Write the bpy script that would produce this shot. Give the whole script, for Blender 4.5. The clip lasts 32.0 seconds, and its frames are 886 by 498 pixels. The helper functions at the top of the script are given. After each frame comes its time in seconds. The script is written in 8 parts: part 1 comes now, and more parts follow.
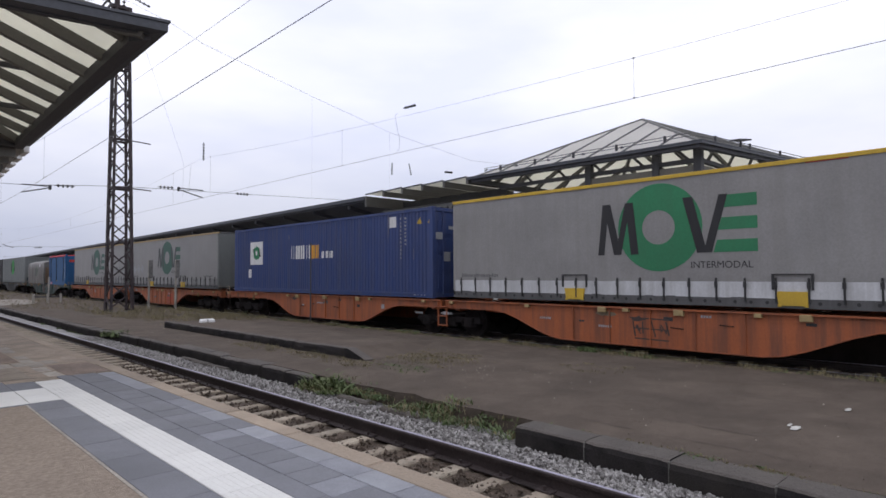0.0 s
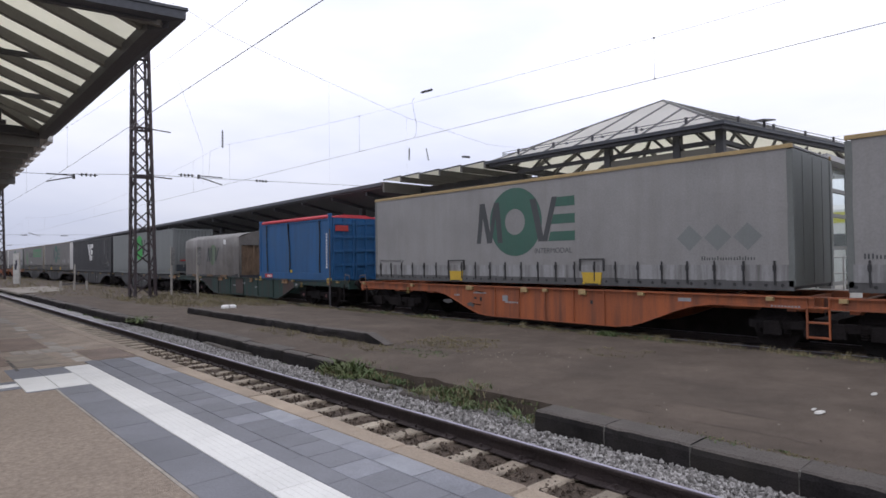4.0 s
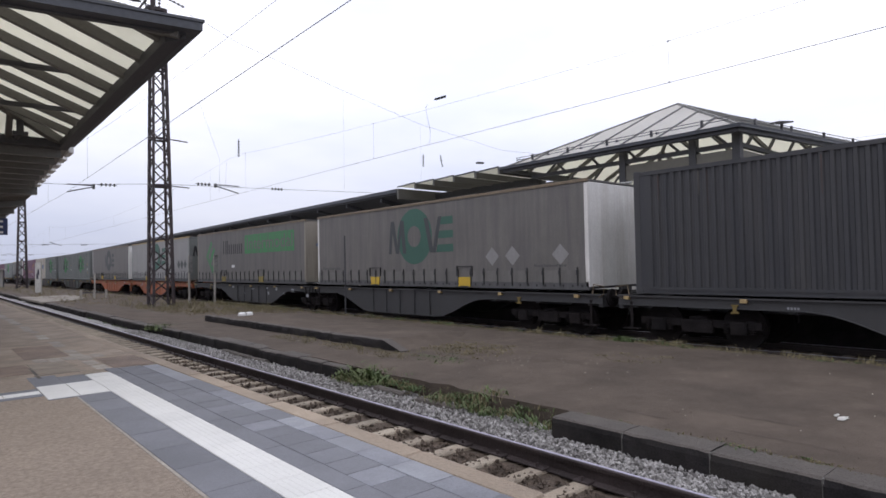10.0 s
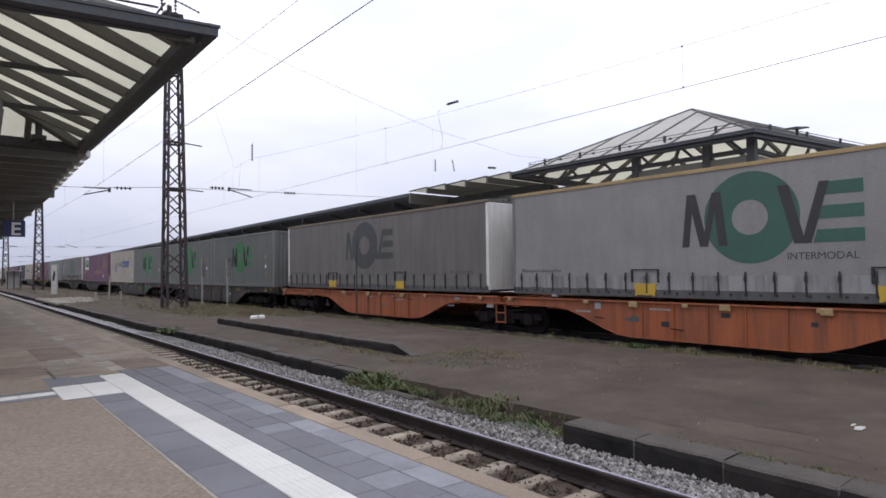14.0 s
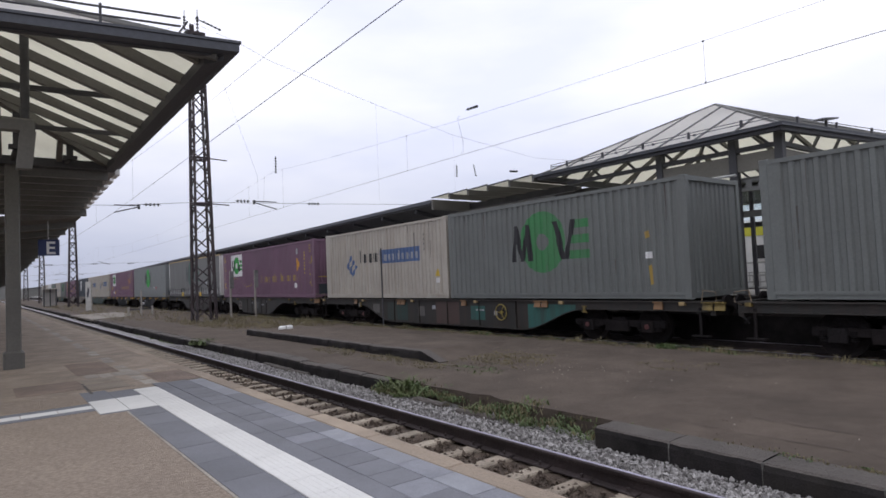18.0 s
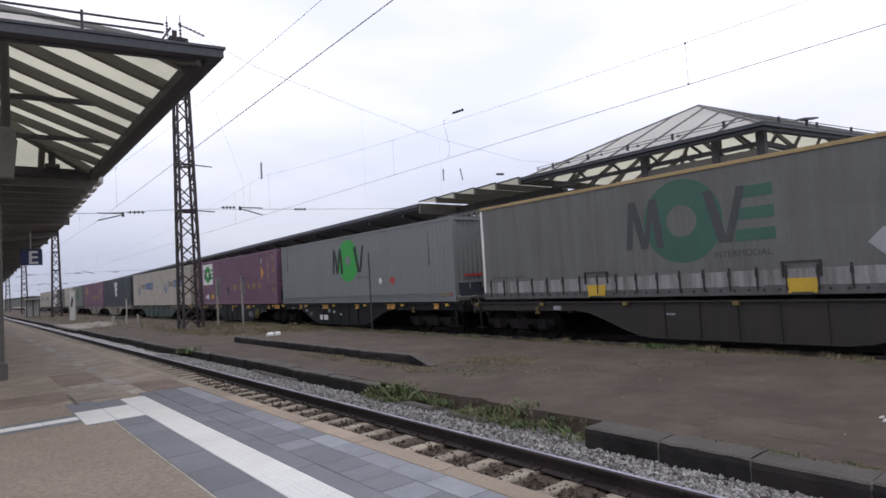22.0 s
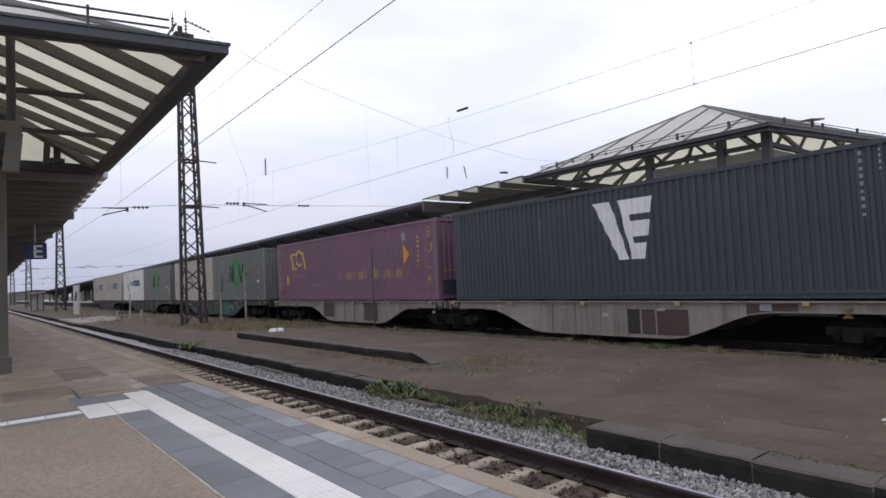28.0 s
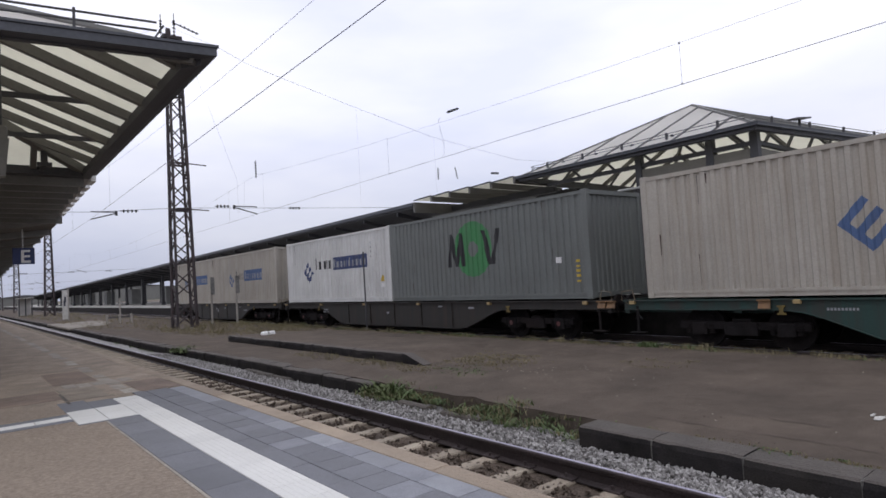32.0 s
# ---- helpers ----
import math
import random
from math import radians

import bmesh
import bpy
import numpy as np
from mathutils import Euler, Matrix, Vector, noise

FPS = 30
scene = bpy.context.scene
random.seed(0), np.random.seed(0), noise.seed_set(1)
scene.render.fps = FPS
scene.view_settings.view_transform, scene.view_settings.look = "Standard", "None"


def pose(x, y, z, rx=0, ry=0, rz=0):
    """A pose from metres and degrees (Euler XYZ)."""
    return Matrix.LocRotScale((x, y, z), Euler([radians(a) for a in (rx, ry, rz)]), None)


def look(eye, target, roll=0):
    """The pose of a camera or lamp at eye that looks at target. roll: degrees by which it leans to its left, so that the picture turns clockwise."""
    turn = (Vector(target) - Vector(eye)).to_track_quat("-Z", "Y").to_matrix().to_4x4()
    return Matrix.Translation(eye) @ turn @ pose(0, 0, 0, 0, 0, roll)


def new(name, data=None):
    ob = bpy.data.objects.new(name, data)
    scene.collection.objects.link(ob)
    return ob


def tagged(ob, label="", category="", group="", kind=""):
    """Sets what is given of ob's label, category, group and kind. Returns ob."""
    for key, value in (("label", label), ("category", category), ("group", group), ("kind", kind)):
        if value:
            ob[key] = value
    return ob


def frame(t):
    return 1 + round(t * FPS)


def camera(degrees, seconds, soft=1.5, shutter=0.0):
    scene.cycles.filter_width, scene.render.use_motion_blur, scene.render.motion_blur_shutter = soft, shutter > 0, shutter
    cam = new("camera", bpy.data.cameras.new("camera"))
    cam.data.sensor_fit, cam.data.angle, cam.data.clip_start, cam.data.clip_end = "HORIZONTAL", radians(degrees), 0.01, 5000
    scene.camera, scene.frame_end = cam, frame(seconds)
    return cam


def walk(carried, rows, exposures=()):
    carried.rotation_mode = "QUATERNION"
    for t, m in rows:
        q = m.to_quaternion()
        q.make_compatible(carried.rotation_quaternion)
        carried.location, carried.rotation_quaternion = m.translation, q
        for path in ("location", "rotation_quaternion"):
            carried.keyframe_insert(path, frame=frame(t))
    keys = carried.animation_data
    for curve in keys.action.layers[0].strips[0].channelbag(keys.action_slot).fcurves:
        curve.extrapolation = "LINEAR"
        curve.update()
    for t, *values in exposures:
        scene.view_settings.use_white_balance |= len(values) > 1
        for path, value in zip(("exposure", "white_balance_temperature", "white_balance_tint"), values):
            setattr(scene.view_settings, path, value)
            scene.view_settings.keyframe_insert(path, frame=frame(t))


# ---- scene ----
cam = camera(73.05, 32.0, soft=1.6)
# seconds, x, y, yaw, pitch, roll of the hand-held camera at z 1.18
ROWS = [
    (0, 0.002, -0.012, -44.20, 2.35, -0.32), (0.5, -0.001, -0.010, -44.23, 1.97, -0.26), (1, -0.002, -0.015, -44.05, 1.65, -0.30),
    (1.5, -0.001, -0.008, -43.84, 1.45, -0.11), (2, 0.003, -0.005, -43.56, 1.24, -0.31), (2.5, -0.000, -0.005, -43.22, 1.12, -0.56),
    (3, 0.002, -0.003, -42.88, 1.03, -0.62), (3.5, 0.001, -0.003, -42.62, 0.99, -0.62), (5.5, 0.002, -0.004, -42.21, 0.83, -0.87),
    (6, 0.000, -0.003, -42.15, 0.88, -0.76), (6.5, -0.001, -0.007, -42.09, 1.03, -0.60), (7, -0.007, -0.008, -42.02, 1.22, -0.52),
    (7.5, -0.005, -0.001, -41.91, 1.44, -0.51), (8, -0.005, -0.006, -41.78, 1.58, -0.65), (8.5, -0.006, -0.004, -41.63, 1.73, -0.78),
    (9, 0.000, -0.007, -41.39, 1.69, -0.91), (9.5, 0.002, -0.004, -41.20, 1.64, -1.01), (10, -0.002, -0.006, -41.07, 1.55, -1.14),
    (10.5, -0.002, -0.001, -40.96, 1.49, -1.26), (11, 0.001, -0.004, -40.87, 1.45, -1.27), (11.5, -0.001, -0.003, -40.75, 1.42, -1.17),
    (12, 0.001, 0.002, -40.62, 1.41, -1.05), (12.5, -0.004, -0.003, -40.52, 1.46, -1.02), (13, -0.004, -0.002, -40.37, 1.62, -0.98),
    (13.5, -0.006, -0.006, -40.17, 1.75, -0.87), (14, -0.007, -0.004, -39.99, 2.01, -0.74), (14.5, -0.007, -0.006, -41.02, 2.86, -1.04),
    (16.5, -0.004, -0.002, -39.72, 3.84, -1.74), (17, -0.006, -0.000, -38.77, 3.21, -1.94), (17.5, -0.007, 0.003, -38.11, 2.91, -2.20),
    (18, -0.003, 0.007, -37.71, 2.62, -2.47), (18.5, -0.003, 0.008, -37.62, 2.40, -2.63), (19, -0.005, 0.006, -37.73, 2.24, -3.02),
    (19.5, -0.006, 0.004, -37.92, 2.20, -3.08), (20, -0.005, 0.006, -38.17, 2.32, -2.96), (20.5, -0.006, 0.002, -38.44, 2.51, -3.02),
    (21, -0.007, 0.005, -38.70, 2.65, -3.32), (21.5, -0.012, 0.004, -38.82, 2.82, -3.45), (22, -0.009, 0.005, -38.90, 2.90, -3.38),
    (22.5, -0.007, 0.003, -38.92, 2.88, -2.89), (23, -0.006, 0.006, -39.00, 2.71, -2.83), (23.5, -0.007, 0.005, -38.89, 2.45, -3.04),
    (24, -0.005, 0.004, -38.70, 2.18, -3.11), (24.5, -0.003, 0.007, -38.53, 2.00, -3.11), (25, -0.004, 0.008, -38.38, 1.89, -3.12),
    (25.5, -0.006, 0.005, -38.32, 1.86, -3.10), (27.5, -0.007, 0.002, -38.46, 2.52, -2.80), (28, -0.009, 0.004, -38.59, 2.72, -2.81),
    (28.5, -0.009, 0.005, -38.73, 2.86, -2.87), (29, -0.009, 0.004, -38.80, 2.89, -2.96), (29.5, -0.007, 0.003, -38.93, 3.01, -2.92),
    (30, -0.006, 0.007, -39.01, 3.05, -2.79), (30.5, -0.006, 0.002, -39.02, 3.02, -2.90), (31, -0.004, 0.004, -39.05, 2.95, -3.14),
    (31.5, -0.004, -0.001, -39.11, 2.86, -3.32), (32, -0.004, -0.003, -39.38, 2.77, -3.39),
]
walk(cam, [(t, pose(x, y, 1.18, 90 + pitch, 0, yaw) @ pose(0, 0, 0, 0, 0, roll)) for t, x, y, yaw, pitch, roll in ROWS],
     [(0, -0.08), (1, -0.05), (2.5, 0.03), (7, 0.06), (10, 0.10), (13, 0.10), (14, 0.06), (16.5, -0.12), (18, -0.06), (22, -0.03), (25.5, -0.03), (30, -0.03), (32, -0.10)])

# ---- light: high bright overcast ----
world = bpy.data.worlds.new("overcast")
scene.world = world
world.use_nodes = True
wn, wl = world.node_tree.nodes, world.node_tree.links
wn.clear()
sky = wn.new("ShaderNodeTexSky")
sky.sky_type, sky.sun_disc = "NISHITA", False
sky.sun_elevation, sky.sun_rotation = radians(48), radians(70)
wcoord = wn.new("ShaderNodeTexCoord")
wmap = wn.new("ShaderNodeMapping")
wmap.inputs["Scale"].default_value = (1.0, 1.0, 3.2)
cloud = wn.new("ShaderNodeTexNoise")
cloud.inputs["Scale"].default_value, cloud.inputs["Detail"].default_value = 2.1, 5.0
cramp = wn.new("ShaderNodeValToRGB")
cramp.color_ramp.elements[0].position, cramp.color_ramp.elements[1].position = 0.30, 0.66
cramp.color_ramp.elements[0].color = (0.80, 0.828, 0.99, 1)
cramp.color_ramp.elements[1].color = (1.045, 1.04, 1.125, 1)
sep = wn.new("ShaderNodeSeparateXYZ")
high = wn.new("ShaderNodeValToRGB")
high.color_ramp.elements[0].position, high.color_ramp.elements[1].position = 0.0, 0.28
high.color_ramp.elements[0].color = (0.52, 0.545, 0.615, 1)
high.color_ramp.elements[1].color = (1.12, 1.12, 1.13, 1)
veil = wn.new("ShaderNodeMix")
veil.data_type, veil.blend_type = "RGBA", "MULTIPLY"
veil.inputs["Factor"].default_value = 1.0
thin = wn.new("ShaderNodeMix")
thin.data_type = "RGBA"
thin.inputs["Factor"].default_value = 0.94
low = wn.new("ShaderNodeMix")
low.data_type, low.blend_type = "RGBA", "MULTIPLY"
low.inputs["Factor"].default_value = 1.0
low.inputs["B"].default_value = (0.10, 0.10, 0.10, 1)
back = wn.new("ShaderNodeBackground")
back.inputs["Strength"].default_value = 1.06
wout = wn.new("ShaderNodeOutputWorld")
wl.new(wcoord.outputs["Generated"], wmap.inputs["Vector"])
wl.new(wmap.outputs["Vector"], cloud.inputs["Vector"])
wl.new(cloud.outputs["Fac"], cramp.inputs["Fac"])
wl.new(wcoord.outputs["Generated"], sep.inputs["Vector"])
wl.new(sep.outputs["Z"], high.inputs["Fac"])
wl.new(cramp.outputs["Color"], veil.inputs["A"])
wl.new(high.outputs["Color"], veil.inputs["B"])
wl.new(sky.outputs["Color"], low.inputs["A"])
wl.new(low.outputs["Result"], thin.inputs["A"])
wl.new(veil.outputs["Result"], thin.inputs["B"])
wl.new(thin.outputs["Result"], back.inputs["Color"])
wl.new(back.outputs["Background"], wout.inputs["Surface"])
sun = new("sun", bpy.data.lights.new("sun", "SUN"))
sun.data.energy, sun.data.angle, sun.data.color = 0.45, radians(25), (1.0, 0.97, 0.93)
sun.matrix_world = look((0, 0, 60), (22, 14, 0))
scene.view_settings.exposure = 0.0

# ---- materials ----
def surface(name, base, rough=0.7, metal=0.0, var=0.18, coarse=0.8, fine=30.0, bump=0.12, stain=None, amount=0.4, streak=False, spread=0.0, glow=0.0):
    """A weathered surface: colour varied at two scales, with stains or rain streaks of a second colour and fine relief."""
    m = bpy.data.materials.new(name)
    m.use_nodes = True
    n, l = m.node_tree.nodes, m.node_tree.links
    b = n["Principled BSDF"]
    b.inputs["Metallic"].default_value = metal
    coord = n.new("ShaderNodeTexCoord")
    info = n.new("ShaderNodeObjectInfo")
    shift = n.new("ShaderNodeVectorMath")
    shift.operation = "MULTIPLY_ADD"
    shift.inputs[1].default_value = (1, 1, 1)
    l.new(coord.outputs["Object"], shift.inputs[0])
    far = n.new("ShaderNodeMath")
    far.operation = "MULTIPLY"
    far.inputs[1].default_value = 37.0
    l.new(info.outputs["Random"], far.inputs[0])
    l.new(far.outputs[0], shift.inputs[2])
    big = n.new("ShaderNodeTexNoise")
    big.inputs["Scale"].default_value, big.inputs["Detail"].default_value, big.inputs["Roughness"].default_value = coarse, 5.0, 0.62
    l.new(shift.outputs[0], big.inputs["Vector"])
    small = n.new("ShaderNodeTexNoise")
    small.inputs["Scale"].default_value, small.inputs["Detail"].default_value = fine, 4.0
    l.new(shift.outputs[0], small.inputs["Vector"])
    tone = n.new("ShaderNodeMapRange")
    tone.inputs["From Min"].default_value, tone.inputs["From Max"].default_value = 0.34, 0.66
    tone.inputs["To Min"].default_value, tone.inputs["To Max"].default_value = 1 - var, 1 + var
    l.new(big.outputs["Fac"], tone.inputs["Value"])
    grain = n.new("ShaderNodeMapRange")
    grain.inputs["From Min"].default_value, grain.inputs["From Max"].default_value = 0.32, 0.68
    grain.inputs["To Min"].default_value, grain.inputs["To Max"].default_value = 1 - var * 0.7, 1 + var * 0.7
    l.new(small.outputs["Fac"], grain.inputs["Value"])
    both = n.new("ShaderNodeMath")
    both.operation = "MULTIPLY"
    l.new(tone.outputs["Result"], both.inputs[0])
    l.new(grain.outputs["Result"], both.inputs[1])
    if spread:
        each = n.new("ShaderNodeMapRange")
        each.inputs["To Min"].default_value, each.inputs["To Max"].default_value = 1 - spread, 1 + spread
        l.new(info.outputs["Random"], each.inputs["Value"])
        more = n.new("ShaderNodeMath")
        more.operation = "MULTIPLY"
        l.new(both.outputs[0], more.inputs[0])
        l.new(each.outputs["Result"], more.inputs[1])
        both = more
    tint = n.new("ShaderNodeMix")
    tint.data_type, tint.blend_type = "RGBA", "MULTIPLY"
    tint.inputs["Factor"].default_value = 1.0
    tint.inputs["A"].default_value = (*base, 1)
    l.new(both.outputs[0], tint.inputs["B"])
    colour = tint.outputs["Result"]
    if stain:
        wide = n.new("ShaderNodeMapping")
        wide.inputs["Scale"].default_value = (3.0, 3.0, 0.22) if streak else (0.55, 0.55, 0.55)
        l.new(shift.outputs[0], wide.inputs["Vector"])
        dirt = n.new("ShaderNodeTexNoise")
        dirt.inputs["Scale"].default_value, dirt.inputs["Detail"].default_value, dirt.inputs["Roughness"].default_value = 1.3, 7.0, 0.68
        l.new(wide.outputs["Vector"], dirt.inputs["Vector"])
        cut = n.new("ShaderNodeMapRange")
        cut.inputs["From Min"].default_value, cut.inputs["From Max"].default_value = 0.42, 0.72
        cut.inputs["To Max"].default_value = amount
        l.new(dirt.outputs["Fac"], cut.inputs["Value"])
        mix = n.new("ShaderNodeMix")
        mix.data_type = "RGBA"
        mix.inputs["B"].default_value = (*stain, 1)
        l.new(cut.outputs["Result"], mix.inputs["Factor"])
        l.new(colour, mix.inputs["A"])
        colour = mix.outputs["Result"]
    l.new(colour, b.inputs["Base Color"])
    gloss = n.new("ShaderNodeMapRange")
    gloss.inputs["To Min"].default_value, gloss.inputs["To Max"].default_value = max(rough - 0.12, 0.03), min(rough + 0.12, 1)
    l.new(big.outputs["Fac"], gloss.inputs["Value"])
    l.new(gloss.outputs["Result"], b.inputs["Roughness"])
    if bump:
        rel = n.new("ShaderNodeBump")
        rel.inputs["Strength"].default_value, rel.inputs["Distance"].default_value = min(bump * 3, 1), 0.01 * (1 + bump * 4)
        l.new(small.outputs["Fac"], rel.inputs["Height"])
        l.new(rel.outputs["Normal"], b.inputs["Normal"])
    return m


ASPHALT = surface("old_asphalt", (0.112, 0.0905, 0.0745), 0.95, var=0.17, coarse=1.7, fine=75, bump=0.25, stain=(0.058, 0.049, 0.042), amount=0.6)
ASPHALT.node_tree.nodes["Principled BSDF"].inputs["Specular IOR Level"].default_value = 0.12
PLATFORM = surface("platform_asphalt", (0.375, 0.302, 0.238), 0.9, var=0.24, coarse=34.0, fine=150, bump=0.35, stain=(0.235, 0.19, 0.152), amount=0.4)
PATCHED = surface("patched_asphalt", (0.325, 0.262, 0.205), 0.9, var=0.22, coarse=2.5, fine=80, bump=0.3, stain=(0.165, 0.138, 0.114), amount=0.6)
SLAB = surface("grey_paving_slab", (0.156, 0.159, 0.176), 0.75, var=0.14, coarse=2, fine=90, bump=0.12, spread=0.09, stain=(0.11, 0.115, 0.13), amount=0.35)
SLAB_MILK = surface("milky_paving_slab", (0.25, 0.258, 0.282), 0.7, var=0.16, coarse=4, fine=90, bump=0.12, spread=0.14, stain=(0.19, 0.195, 0.215), amount=0.8)
SLAB_PALE = surface("pale_paving_slab", (0.200, 0.206, 0.230), 0.75, var=0.16, coarse=4, fine=90, bump=0.12, spread=0.14)
TACTILE = surface("white_tactile_slab", (0.66, 0.655, 0.63), 0.75, var=0.06, coarse=2, fine=60, bump=0.08, stain=(0.5, 0.49, 0.47), amount=0.35, spread=0.05)
KERB = surface("tan_edge_stone", (0.325, 0.262, 0.20), 0.85, var=0.15, coarse=1.4, fine=60, bump=0.25, stain=(0.17, 0.13, 0.10), amount=0.4, spread=0.1)
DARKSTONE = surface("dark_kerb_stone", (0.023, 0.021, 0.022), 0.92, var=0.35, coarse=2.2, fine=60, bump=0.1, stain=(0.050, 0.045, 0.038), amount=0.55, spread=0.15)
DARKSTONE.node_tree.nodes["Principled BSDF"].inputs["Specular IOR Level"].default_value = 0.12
MORTAR = surface("pale_joint_mortar", (0.13, 0.125, 0.115), 0.95, var=0.4, coarse=6, fine=40, bump=0.2, stain=(0.04, 0.038, 0.035), amount=0.9)
COVER = surface("tan_cover_paving", (0.265, 0.225, 0.182), 0.9, var=0.22, coarse=3, fine=60, bump=0.25, stain=(0.19, 0.155, 0.125), amount=0.8)
WORNLINE = surface("worn_pale_stone", (0.36, 0.325, 0.28), 0.88, var=0.25, coarse=3, fine=50, bump=0.25, stain=(0.20, 0.165, 0.14), amount=0.9, spread=0.15)
CRACK = surface("dirt_filled_crack", (0.045, 0.036, 0.029), 0.95, var=0.3, coarse=5, fine=40, bump=0.2)
STONETOP = surface("grey_brown_kerb_top", (0.094, 0.082, 0.073), 0.9, var=0.2, coarse=1.6, fine=40, bump=0.35, stain=(0.06, 0.055, 0.05), amount=0.4)
BALLAST = surface("grey_ballast", (0.30, 0.29, 0.285), 0.9, var=0.3, coarse=6, fine=50, bump=0.6)
BROWN_BALLAST = surface("brown_ballast", (0.112, 0.084, 0.064), 0.92, var=0.35, coarse=5, fine=45, bump=0.7, stain=(0.05, 0.035, 0.027), amount=0.6)
SLEEPER = surface("concrete_sleeper", (0.33, 0.285, 0.225), 0.85, var=0.25, coarse=3, fine=60, bump=0.25, stain=(0.15, 0.10, 0.07), amount=0.5, spread=0.12)
RAILSIDE = surface("rusty_rail", (0.04, 0.03, 0.03), 0.6, 0.3, var=0.3, coarse=2, fine=40, bump=0.2)
RAILTOP = surface("polished_rail_sheen", (0.42, 0.40, 0.49), 0.5, 0.35, var=0.15, coarse=2, fine=30, bump=0.03)
SOIL = surface("weedy_gravel_soil", (0.14, 0.12, 0.085), 0.95, var=0.3, coarse=0.3, fine=12, bump=0.5, stain=(0.10, 0.115, 0.05), amount=0.6)
CONCRETE = surface("pale_concrete", (0.40, 0.385, 0.36), 0.85, var=0.12, coarse=1, fine=40, bump=0.2, stain=(0.25, 0.24, 0.22), amount=0.4)
STEEL = surface("dark_painted_steel", (0.045, 0.045, 0.05), 0.55, 0.0, var=0.2, coarse=1.5, fine=30, bump=0.08)
GREYSTEEL = surface("grey_painted_steel", (0.17, 0.17, 0.16), 0.5, 0.0, var=0.12, coarse=1.5, fine=30, bump=0.06)
MASTRUST = surface("rusted_mast_steel", (0.040, 0.032, 0.036), 0.75, 0.1, var=0.3, coarse=2, fine=25, bump=0.2, stain=(0.075, 0.045, 0.035), amount=0.4)
RAFTER = surface("grey_brown_rafter_paint", (0.115, 0.11, 0.10), 0.55, var=0.12, coarse=1.5, fine=30, bump=0.05)
GUTTER = surface("blue_grey_gutter_sheet", (0.062, 0.066, 0.076), 0.45, 0.3, var=0.15, coarse=1.2, fine=25, bump=0.05)
ROOFSHEET = surface("grey_roof_sheet", (0.36, 0.355, 0.35), 0.45, 0.1, var=0.06, coarse=0.6, fine=20, bump=0.04, stain=(0.24, 0.23, 0.22), amount=0.3)
CEMENT = surface("dark_roofing", (0.075, 0.075, 0.08), 0.8, var=0.15, coarse=0.6, fine=20, bump=0.15)
SOFFIT = surface("grey_brown_soffit", (0.15, 0.14, 0.125), 0.8, var=0.15, coarse=0.8, fine=20, bump=0.1, stain=(0.09, 0.083, 0.075), amount=0.5)
CROSSING = surface("worn_crossing_concrete", (0.23, 0.205, 0.175), 0.9, var=0.2, coarse=0.7, fine=30, bump=0.25, stain=(0.13, 0.115, 0.095), amount=0.6)
GALV = surface("galvanised_steel", (0.45, 0.45, 0.44), 0.45, 0.6, var=0.1, coarse=3, fine=30, bump=0.05)
WIRE = surface("dark_wire", (0.16, 0.16, 0.17), 0.6, 0.2, var=0.1, bump=0)
WOODPOST = surface("weathered_post", (0.30, 0.28, 0.25), 0.85, var=0.15, coarse=3, fine=30, bump=0.2)
WHITE = surface("white_plastic", (0.78, 0.78, 0.77), 0.5, var=0.05, coarse=3, fine=30, bump=0.03)
WHITEPAINT = surface("flaking_white_paint", (0.48, 0.47, 0.44), 0.8, var=0.2, coarse=5, fine=40, bump=0.2)
BLUESIGN = surface("blue_sign", (0.02, 0.035, 0.12), 0.4, var=0.05, bump=0.01)
SIGNWHITE = surface("sign_white", (0.75, 0.75, 0.75), 0.45, var=0.03, bump=0.01)
GRASS = surface("dull_grass", (0.165, 0.143, 0.080), 0.8, var=0.4, coarse=1.5, fine=20, bump=0.0, stain=(0.17, 0.14, 0.07), amount=0.8)
WEED = surface("green_weed_leaf", (0.078, 0.118, 0.042), 0.75, var=0.35, coarse=2, fine=20, bump=0.0, stain=(0.12, 0.12, 0.045), amount=0.6)


def panel_material(name="cream_translucent_panel", clear=0.47):
    """Cream translucent roof panels, lit by the sky behind them."""
    m = surface(name, (0.80, 0.775, 0.755), 0.5, var=0.08, coarse=0.7, fine=8, bump=0.02, stain=(0.62, 0.60, 0.57), amount=0.35)
    n, l = m.node_tree.nodes, m.node_tree.links
    b = n["Principled BSDF"]
    through_light = n.new("ShaderNodeBsdfTranslucent")
    through_light.inputs["Color"].default_value = (0.94, 0.91, 0.71, 1)
    mix = n.new("ShaderNodeMixShader")
    mix.inputs["Fac"].default_value = clear
    l.new(b.outputs[0], mix.inputs[1])
    l.new(through_light.outputs[0], mix.inputs[2])
    l.new(mix.outputs[0], n["Material Output"].inputs["Surface"])
    return m


PANEL = panel_material()
DULLPANEL = panel_material("dull_translucent_panel", 0.24)


def glass_material():
    m = bpy.data.materials.new("clear_glass")
    m.use_nodes = True
    b = m.node_tree.nodes["Principled BSDF"]
    b.inputs["Base Color"].default_value = (0.85, 0.92, 0.9, 1)
    b.inputs["Roughness"].default_value, b.inputs["Transmission Weight"].default_value = 0.03, 0.92
    b.inputs["IOR"].default_value = 1.1
    return m


GLASS = glass_material()


